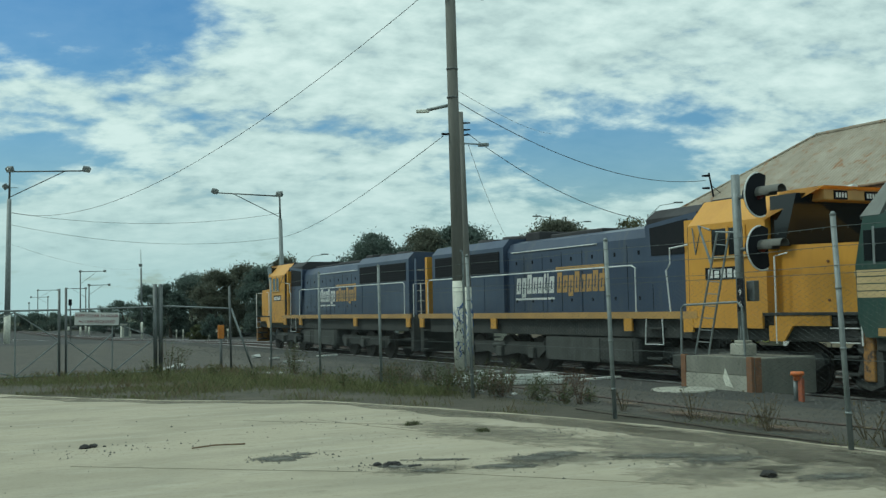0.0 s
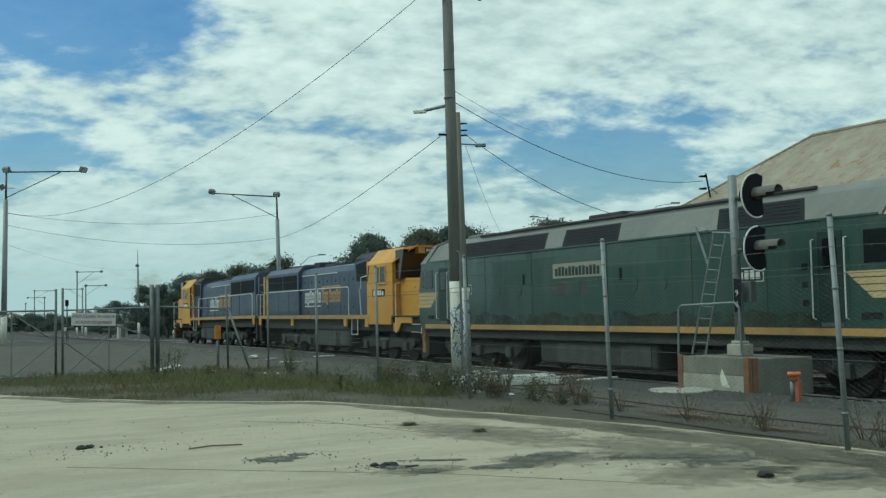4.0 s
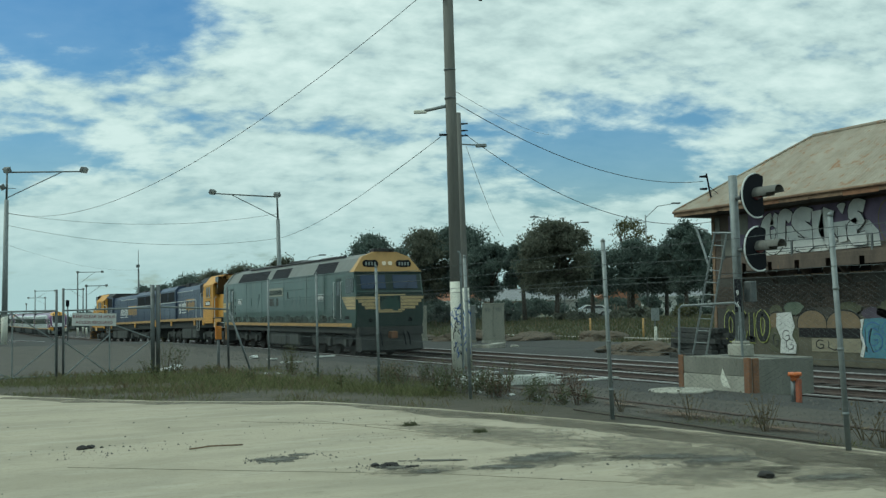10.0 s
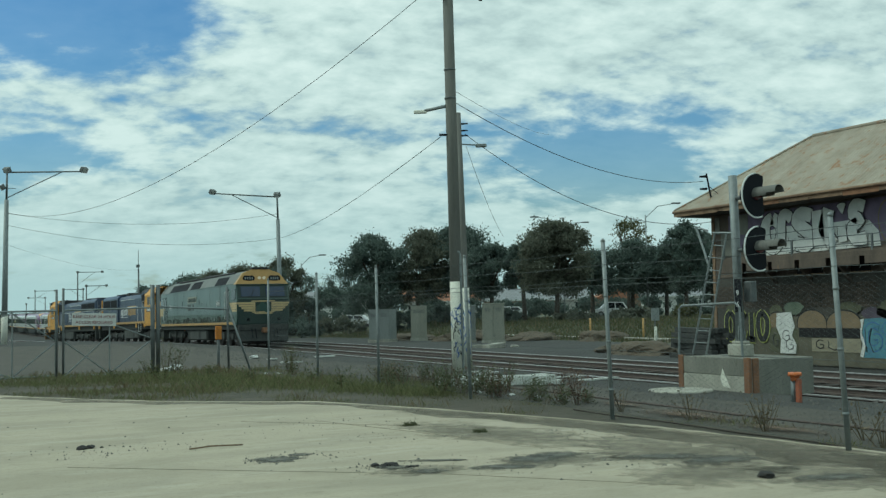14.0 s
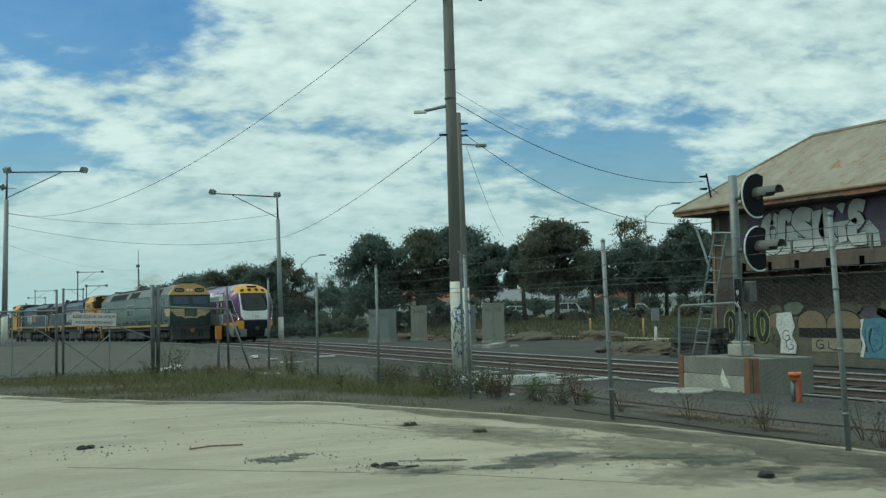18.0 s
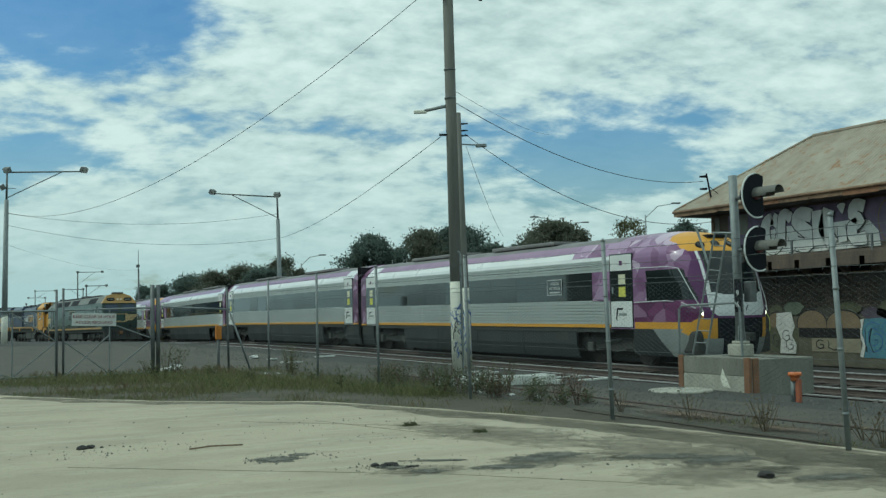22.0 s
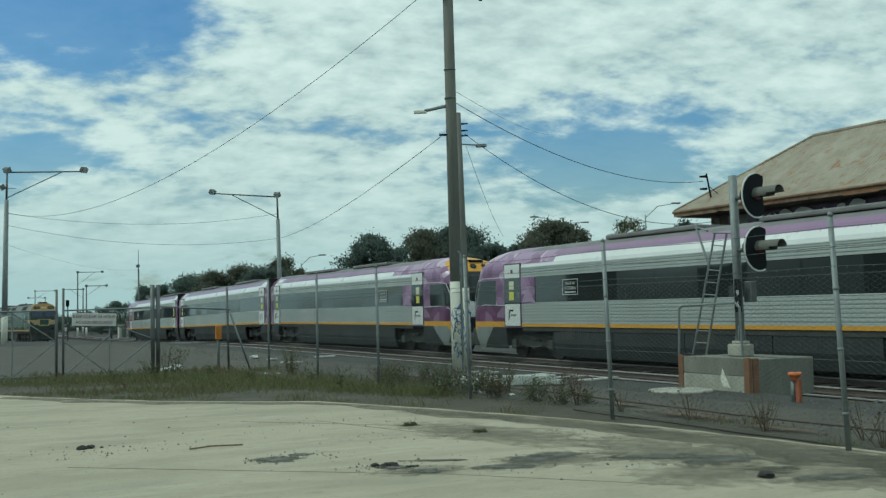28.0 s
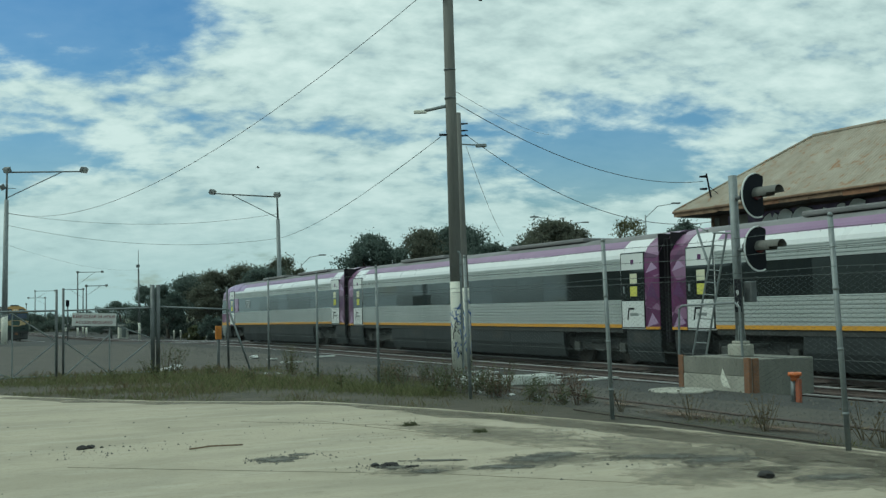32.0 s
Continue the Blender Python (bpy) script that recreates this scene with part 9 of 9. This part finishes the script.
def tree(p, w, h, base, n, leaf, clumps, seed, label, size=0.30, trunk=0.25):
    rnd = random.Random(seed)
    t = thing("tree", pose(p[0], p[1], p[2]), label, "tree", "trees beyond the tracks")
    me, cs = crown_mesh("crown", w, h, base, n, rnd, leaf, clumps, size)
    o = new("crown", me)
    o.parent = t
    fork = Vector((rnd.uniform(-0.3, 0.3), rnd.uniform(-0.3, 0.3), base + (h - base) * 0.18))
    part("trunk", rod((0, 0, -0.3), fork, trunk, trunk * 0.7, 10), "bark", t)
    for c, r in cs[:10]:
        mid = fork.lerp(c, 0.5) + Vector((0, 0, 0.2))
        part("limb", pipe([fork, mid, c], trunk * 0.34, 6), "bark", t)
    return t


def build_trees():
    # place, height, half width of the crown, height of its foot, foliage, leaf sprays, clumps
    rows = [(40.4, 96.4, 9.5, 3.9, 1.6, "leaf", 7000, 46), (45.2, 96.2, 9.6, 3.5, 1.6, "leaf_brown", 6000, 40), (49.7, 96.2, 10.1, 4.5, 1.8, "leaf", 7500, 48), (49.6, 89.5, 8.0, 2.9, 1.4, "leaf", 5000, 34), (51.5, 80.8, 9.4, 3.9, 1.9, "leaf_brown", 8500, 60), (51.5, 86.3, 8.0, 2.2, 1.2, "leaf", 3600, 26), 
            (59.6, 86.8, 7.4, 2.9, 1.2, "leaf", 4500, 30), (71.3, 96.7, 11.5, 3.1, 4.2, "leaf_light", 1700, 24), (65.5, 88.3, 8.3, 3.9, 1.0, "leaf", 6500, 40), (65.2, 79.5, 9.6, 2.8, 1.4, "leaf", 6000, 40), (69.9, 88.4, 7.6, 3.0, 1.0, "leaf", 4500, 30), (70.3, 81.5, 8.8, 2.9, 1.2, "leaf", 4500, 30), 
            (52.9, 141.7, 5.1, 2.9, 1.0, "leaf", 2600, 20), (29.3, 153.4, 7.0, 3.2, 0.6, "leaf", 4200, 30), (32.2, 140.8, 7.7, 4.2, 0.4, "leaf", 6000, 46), (36.1, 129.9, 8.4, 4.1, 0.4, "leaf_brown", 6500, 46), (38.0, 117.7, 8.7, 3.4, 0.6, "leaf_brown", 6500, 46), (32.4, 127.3, 7.7, 3.5, 0.3, "leaf_brown", 5500, 40), 
            (34.8, 114.8, 7.9, 3.3, 0.3, "leaf", 5500, 40), (32.8, 196.4, 5.6, 4.1, 0.3, "leaf", 2600, 22), (31.9, 213.6, 4.9, 3.9, 0.3, "leaf", 2200, 20), (28.9, 137.9, 6.8, 2.8, 0.3, "leaf", 4200, 30), (41.4, 119.4, 3.9, 1.9, 0.3, "leaf", 2200, 18), (79.2, 86.0, 8.1, 4.0, 1.0, "leaf", 3500, 26), 
            (85.6, 82.8, 8.0, 4.7, 1.0, "leaf", 3500, 26), (35.4, 262.3, 4.0, 3.9, 0.2, "leaf", 1500, 16), (31.5, 264.2, 3.7, 3.9, 0.2, "leaf", 1500, 16), (27.9, 266.0, 3.9, 3.9, 0.2, "leaf", 1500, 16), (24.3, 267.8, 4.2, 3.9, 0.2, "leaf", 1500, 16), (20.8, 269.6, 4.1, 3.9, 0.2, "leaf", 1500, 16), 
            (16.8, 271.5, 4.3, 4.2, 0.2, "leaf", 1500, 16), (12.0, 273.9, 4.4, 4.5, 0.2, "leaf", 1500, 16),
            (70.6, 205.5, 9.0, 4.6, 0.3, "leaf", 1500, 18),
            (77.0, 202.3, 10.2, 4.6, 0.3, "leaf", 1500, 18),
            (83.4, 199.1, 8.4, 4.6, 0.3, "leaf", 1500, 18),
            (89.8, 196.0, 8.9, 4.6, 0.3, "leaf", 1500, 18),
            (96.2, 192.8, 9.6, 4.6, 0.3, "leaf", 1500, 18),
            (102.5, 189.6, 10.1, 4.6, 0.3, "leaf", 1500, 18),
            (108.9, 186.4, 7.7, 4.6, 0.3, "leaf", 1500, 18),
            (115.3, 183.3, 7.2, 4.6, 0.3, "leaf", 1500, 18),
            (121.7, 180.1, 9.6, 4.6, 0.3, "leaf", 1500, 18),
            (128.1, 176.9, 7.5, 4.6, 0.3, "leaf", 1500, 18),
            (134.5, 173.8, 8.4, 4.6, 0.3, "leaf", 1500, 18),
            (140.9, 170.6, 9.0, 4.6, 0.3, "leaf", 1500, 18),
            (147.3, 167.4, 8.5, 4.6, 0.3, "leaf", 1500, 18)]
    names = {"leaf": "dark green dense eucalypt with ragged crown", "leaf_brown": "broad olive-brown tree with dense rounded crown", "leaf_light": "thin pale gum tree with sparse airy crown"}
    for k, (x, y, h, w, base, leaf, n, cl) in enumerate(rows):
        base = max(base, 2.7) if 38 < x < 75 and y < 100 else max(base, 2.3) if x > 38 else base
        h -= max(0.0, min(0.8, ground_z(x, y) + 0.6))
        tree((x, y, ground_z(x, y)), w, h, base, int(n * (4.0 if leaf != "leaf_light" else 1.6)), leaf, int(cl * 1.7), 100 + k, names[leaf], 0.155)
    # low bushes and a hedge line
    for k, (x, y, h, w, leaf) in enumerate(((56.2, 75.1, 0.90, 1.97, "leaf_brown"), (52.5, 79.2, 0.68, 2.01, "leaf_brown"), (53.1, 74.4, 0.72, 1.25, "leaf_brown"), (43.8, 99.2, 1.74, 3.47, "leaf"), (49.3, 98.7, 1.57, 3.53, "leaf"), (40.0, 105.5, 1.65, 3.00, "leaf_brown"), (49.6, 87.3, 1.17, 2.14, "leaf"), (58.7, 71.7, 1.08, 1.45, "leaf_light"), (36.8, 107.1, 1.97, 2.40, "leaf"), (26.3, 112.3, 1.44, 1.20, "grass_far"), (27.3, 109.6, 2.67, 1.30, "leaf"), (42.1, 126.7, 2.0, 2.6, "leaf"), (45.7, 128.4, 1.7, 2.8, "leaf"), (48.3, 123.8, 2.6, 2.5, "leaf"), (53.8, 126.3, 2.3, 2.2, "leaf"), (57.1, 122.8, 2.2, 2.7, "leaf"), (59.3, 122.0, 2.4, 2.6, "leaf"), (61.3, 117.7, 2.5, 2.5, "leaf"), (67.5, 118.4, 2.3, 2.9, "leaf"), (69.5, 114.5, 2.1, 2.9, "leaf"), (73.8, 116.7, 1.8, 2.2, "leaf"), (78.1, 115.3, 2.3, 2.3, "leaf"), (79.3, 110.6, 2.0, 2.6, "leaf"), (83.8, 109.1, 2.3, 2.9, "leaf"), (88.7, 109.1, 2.3, 2.2, "leaf"), (92.1, 107.4, 2.5, 2.6, "leaf"))):
        rnd = random.Random(300 + k)
        me, cs = crown_mesh("foliage", w, h, 0.1, 2600, rnd, leaf, 16, 0.22)
        t = thing("bush", pose(x, y, ground_z(x, y) - 0.1), "low scrubby bush in rough grass", "bush", "bushes")
        o = new("foliage", me)
        o.parent = t
        part("stem", rod((0, 0, 0), (0.1, 0, h * 0.6), 0.06, 0.03, 6), "bark", t)


build_trees()


# ---- street beyond: road, houses, cars, lamps ----
def house(hx, hy, w, dp, h, wall, roof, rz, label):
    t = thing("house", pose(hx, hy, ground_z(hx, hy) - 0.05, 0, 0, rz), label, "house", "houses across the street")
    body = part("wall", box(-w / 2, w / 2, -dp / 2, dp / 2, 0, h, 0.01), wall, t)
    rf = part("roof", prism([(-dp / 2 - 0.4, h - 0.05), (0, h + dp * 0.26), (dp / 2 + 0.4, h - 0.05)], "x", -w / 2 - 0.3, w / 2 + 0.3), roof, t)
    part("chimney", box(w * 0.2, w * 0.2 + 0.6, -0.3, 0.3, h, h + dp * 0.26 + 0.8, 0.02), "house_brick", rf)
    part("fascia", box(-w / 2 - 0.3, w / 2 + 0.3, -dp / 2 - 0.44, -dp / 2 - 0.38, h - 0.2, h + 0.02), "house_wall", rf)
    n = max(2, int(w / 3.2))
    for k in range(n):
        x = -w / 2 + w * (k + 0.5) / n
        if k == n // 2:
            part("door", box(x - 0.45, x + 0.45, -dp / 2 - 0.05, -dp / 2, 0.1, 2.1, 0.01), "green_dark", t)
        else:
            wn = part("window", box(x - 0.7, x + 0.7, -dp / 2 - 0.03, -dp / 2, 0.9, 2.1, 0.01), "glass_dark", t)
            part("window_frame", box(x - 0.78, x + 0.78, -dp / 2 - 0.06, -dp / 2 - 0.03, 0.82, 0.9), "house_wall", wn)
            part("window_frame", box(x - 0.03, x + 0.03, -dp / 2 - 0.06, -dp / 2 - 0.03, 0.9, 2.1), "house_wall", wn)
    return t


# the street: from behind the signal box past the trees, then away beside the line
ROAD = [(252.0, 11.4), (171.0, 51.6), (130.0, 71.9), (90.4, 91.6), (62.0, 105.7), (47.0, 113.2), (41.5, 117.2), (38.6, 123.0), (37.6, 132.0), (37.4, 170.0), (37.2, 330.0)]


def road_at(s):
    """Place and heading after s metres of the street."""
    for (x0, y0), (x1, y1) in zip(ROAD, ROAD[1:]):
        d = math.hypot(x1 - x0, y1 - y0)
        if s <= d:
            f = s / d
            return x0 + (x1 - x0) * f, y0 + (y1 - y0) * f, math.degrees(math.atan2(y1 - y0, x1 - x0))
        s -= d
    return (*ROAD[-1], 90.0)


def street_car(material, label, tall=0.0):
    """A car with its front along +x."""
    t = thing("passing_car", Matrix(), label, "car", "cars on the street")
    prof = [(-2.2, 0.35), (-2.25, 0.80), (-1.75, 0.95), (-1.3, 1.42 + tall), (0.6, 1.45 + tall), (1.3, 0.98), (2.1, 0.86), (2.2, 0.4)]
    bm = prism(prof, "y", -0.88, 0.88)
    for v in bm.verts:
        if v.co.z > 1.2:
            v.co.y *= 0.84
    body = part("body", bm, material, t)
    for s in (-1, 1):
        q = ((-1.5, 0.98), (-1.15, 1.34 + tall), (-0.35, 1.36 + tall), (-0.35, 0.98)), ((-0.25, 0.98), (-0.25, 1.36 + tall), (0.5, 1.36 + tall), (1.05, 0.98))
        for w in q:
            pts = [(x, s * (0.885 - 0.14 * (z - 0.98) / (0.47 + tall)), z) for x, z in w]
            part("side_window", add_quad_panel(pts if s < 0 else pts[::-1], 0.0, 0.01), "glass_dark", body)
        part("headlight", box(2.1, 2.19, s * 0.6 - 0.15, s * 0.6 + 0.15, 0.62, 0.78, 0.02), "lens", body)
        for x in (-1.35, 1.35):
            wl = part("wheel", rod((x, s * 0.72, 0.32), (x, s * 0.92, 0.32), 0.32, 0.32, 16), "tyre", t)
            part("rim", rod((x, s * 0.90, 0.32), (x, s * 0.93, 0.32), 0.2, 0.2, 12), "galv", wl)
    part("windscreen", prism([(1.29, 1.0), (0.64, 1.43 + tall), (0.58, 1.40 + tall), (1.2, 0.99)], "y", -0.7, 0.7), "glass_dark", body)
    return t


def lift_truck():
    t = thing("lift_truck", Matrix(), "white utility truck carrying a folded lifting boom", "truck", "cars on the street")
    cab = part("cab", prism([(2.2, 0.5), (2.2, 1.4), (1.9, 2.2), (0.7, 2.25), (0.7, 0.5)], "y", -1.0, 1.0), "car_white", t)
    part("windscreen", prism([(2.17, 1.45), (1.92, 2.12), (1.97, 2.14), (2.22, 1.45)], "y", -0.85, 0.85), "glass_dark", cab)
    for s in (-1, 1):
        a, b = sorted((s * 1.0, s * 1.012))
        part("side_window", prism([(1.95, 1.4), (1.75, 2.05), (0.95, 2.05), (0.95, 1.4)], "y", a, b), "glass_dark", cab)
        part("tool_locker", box(-3.0, 0.4, min(s * 0.7, s * 1.05), max(s * 0.7, s * 1.05), 0.7, 1.45, 0.03), "car_white", t)
        for x in (-2.3, -1.4, 1.45):
            wl = part("wheel", rod((x, s * 0.75, 0.42), (x, s * 1.0, 0.42), 0.42, 0.42, 16), "tyre", t)
            part("rim", rod((x, s * 0.98, 0.42), (x, s * 1.01, 0.42), 0.24, 0.24, 12), "galv", wl)
    part("deck", box(-3.4, 0.6, -1.05, 1.05, 0.85, 1.0, 0.02), "galv", t)
    part("turret", rod((-2.2, 0, 1.0), (-2.2, 0, 2.0), 0.4, 0.3, 12), "car_white", t)
    part("lower_boom", rod((-2.2, 0, 2.0), (1.6, 0, 3.0), 0.16, 0.14, 6), "car_white", t)
    part("upper_boom", rod((1.6, 0.3, 3.0), (-2.6, 0.3, 2.5), 0.14, 0.11, 6), "car_white", t)
    part("bucket", box(-3.4, -2.6, -0.1, 0.7, 2.0, 3.0, 0.04), "car_white", t)
    return t


def street_lamp(x, y, z, h, reach, rise, label):
    t = thing("street_lamp", pose(x, y, z), label, "street lamp", "street lamps")
    part("pole", rod((0, 0, -2.0), (0, 0, h), 0.10, 0.06, 10), "galv", t)
    right = Vector((math.cos(radians(26.5)), -math.sin(radians(26.5)), 0))
    tip = Vector((0, 0, h + rise)) + right * reach
    mid = Vector((0, 0, h + rise * 0.75)) + right * reach * 0.4
    part("arm", pipe([(0, 0, h - 0.3), mid, tip], 0.04, 6), "galv", t)
    lm = box(-0.45, 0.45, -0.15, 0.15, -0.07, 0.07, 0.04)
    bmesh.ops.transform(lm, matrix=Matrix.Translation(tip) @ Matrix.Rotation(math.atan2(right.y, right.x), 4, "Z"), verts=lm.verts)
    part("lamp_head", lm, "galv_dark", t)


def build_street():
    left, right_ = [], []
    for i, (x, y) in enumerate(ROAD):
        (x0, y0), (x1, y1) = ROAD[max(i - 1, 0)], ROAD[min(i + 1, len(ROAD) - 1)]
        n = Vector((y0 - y1, x1 - x0, 0)).normalized() * 3.4
        z = max(ground_z(x + n.x, y), ground_z(x - n.x, y)) + 0.03
        left.append((x + n.x, y + n.y, z))
        right_.append((x - n.x, y - n.y, z))
    k = len(ROAD)
    verts = left + right_ + [(x, y, z - 0.25) for x, y, z in left + right_]
    faces = [(i, i + 1, k + i + 1, k + i) for i in range(k - 1)]
    faces += [(2 * k + i, 2 * k + i + 1, i + 1, i) for i in range(k - 1)] + [(k + i, k + i + 1, 3 * k + i + 1, 3 * k + i) for i in range(k - 1)]
    tagged(raw("road", verts, faces, "road"), "grey asphalt street beyond the trees", "road", kind="structure")
    rz = -26.4
    house(70.0, 184.6, 11, 8, 2.9, "house_wall", "house_roof", rz, "white weatherboard house with grey roof")
    house(78.3, 188.3, 9, 8, 3.0, "house_wall", "house_roof", rz + 90, "white gabled cottage with grey roof")
    house(98.6, 167.2, 13, 8, 2.7, "house_brick", "house_roof", rz, "tan brick house with grey roof")
    house(108.2, 168.8, 10, 8, 2.7, "house_wall", "house_roof", rz, "pale weatherboard house with grey roof")
    house(111.9, 155.9, 9, 8, 2.7, "house_brick", "house_tile", rz + 90, "brick house with terracotta tiled gable")
    house(118.7, 147.8, 12, 8, 2.8, "house_wall", "house_roof", rz, "cream house with grey roof and arched porch")
    house(64.9, 202.8, 10, 8, 2.8, "house_wall", "house_roof", rz, "white weatherboard house with grey roof")
    house(88.2, 178.7, 14, 8, 2.8, "house_wall", "house_tile", rz, "pale house with terracotta roof behind trees")
    street_lamp(66.3, 86.8, 0.64, 10.02, 3.15, 1.15, "tall grey street lamp with a curved arm")
    street_lamp(60.9, 95.0, 0.49, 9.83, -2.40, 0.78, "tall grey street lamp with a curved arm")
    street_lamp(68.6, 105.8, 0.36, 10.84, 2.68, 0.27, "tall grey street lamp behind the trees")
    street_lamp(41.7, 122.6, -0.43, 7.81, 2.60, 0.96, "tall grey street lamp with a curved arm")


build_street()
# the times at which each car passes the middle of the trees
hatch, sedan = street_car("car_white", "small white hatchback driving along the street"), street_car("car_silver", "silver sedan driving along the street", -0.05)
wagon, dark = street_car("car_white", "tall white wagon driving along the street", 0.25), street_car("car_dark", "dark car driving along the street")
traffic = [(8.9, hatch), (10.2, sedan), (11.9, copy_thing(hatch, Matrix())), (13.4, copy_thing(sedan, Matrix())), (14.4, wagon), (16.75, copy_thing(sedan, Matrix())), (17.45, copy_thing(hatch, Matrix())), (17.95, copy_thing(wagon, Matrix())), (18.6, copy_thing(hatch, Matrix())), (20.15, lift_truck()), (20.75, dark)]
build_sleepers(near_track, NEAR_X, True)
build_sleepers(far_track, FAR_X, False)


# ---- a bird crossing the sky at the end ----
def build_bird():
    t = thing("flying_bird", Matrix(), "small dark bird gliding across the sky", "bird")
    bm = bmesh.new()
    bmesh.ops.create_uvsphere(bm, u_segments=10, v_segments=8, radius=0.05)
    for v in bm.verts:
        v.co.x *= 2.6
        v.co.z *= 0.8
    part("body", bm, "cable", t)
    part("tail", prism([(-0.12, -0.02), (-0.24, -0.06), (-0.24, 0.06), (-0.12, 0.02)], "z", -0.006, 0.006), "cable", t)
    for s in (-1, 1):
        w = add_quad_panel([(0.06, s * 0.03, 0.02), (-0.05, s * 0.03, 0.02), (-0.08, s * 0.26, 0.12), (0.02, s * 0.28, 0.13)], 0, 0.008)
        part("wing", w, "cable", t)
    part("beak", rod((0.12, 0, 0), (0.17, 0, -0.01), 0.015, 0.002, 6), "cable", t)
    return t


bird = build_bird()
BIRD = [(0, -61.8, 136.5, 10.2), (15, -25.3, 118.3, 10.4), (27, -0.3, 105.8, 11.7), (28.5, 7.4, 101.9, 12.1), (29.5, 12.2, 99.5, 12.2), (30.5, 16.9, 97.2, 12.4), (31, 19.2, 96.0, 12.8), (31.5, 22.6, 94.3, 13.0), (32, 27.3, 91.9, 14.5)]


def bird_rows():
    return [(t, pose(x, y, z, 0, 0, -26.5)) for t, x, y, z in BIRD]

motions()
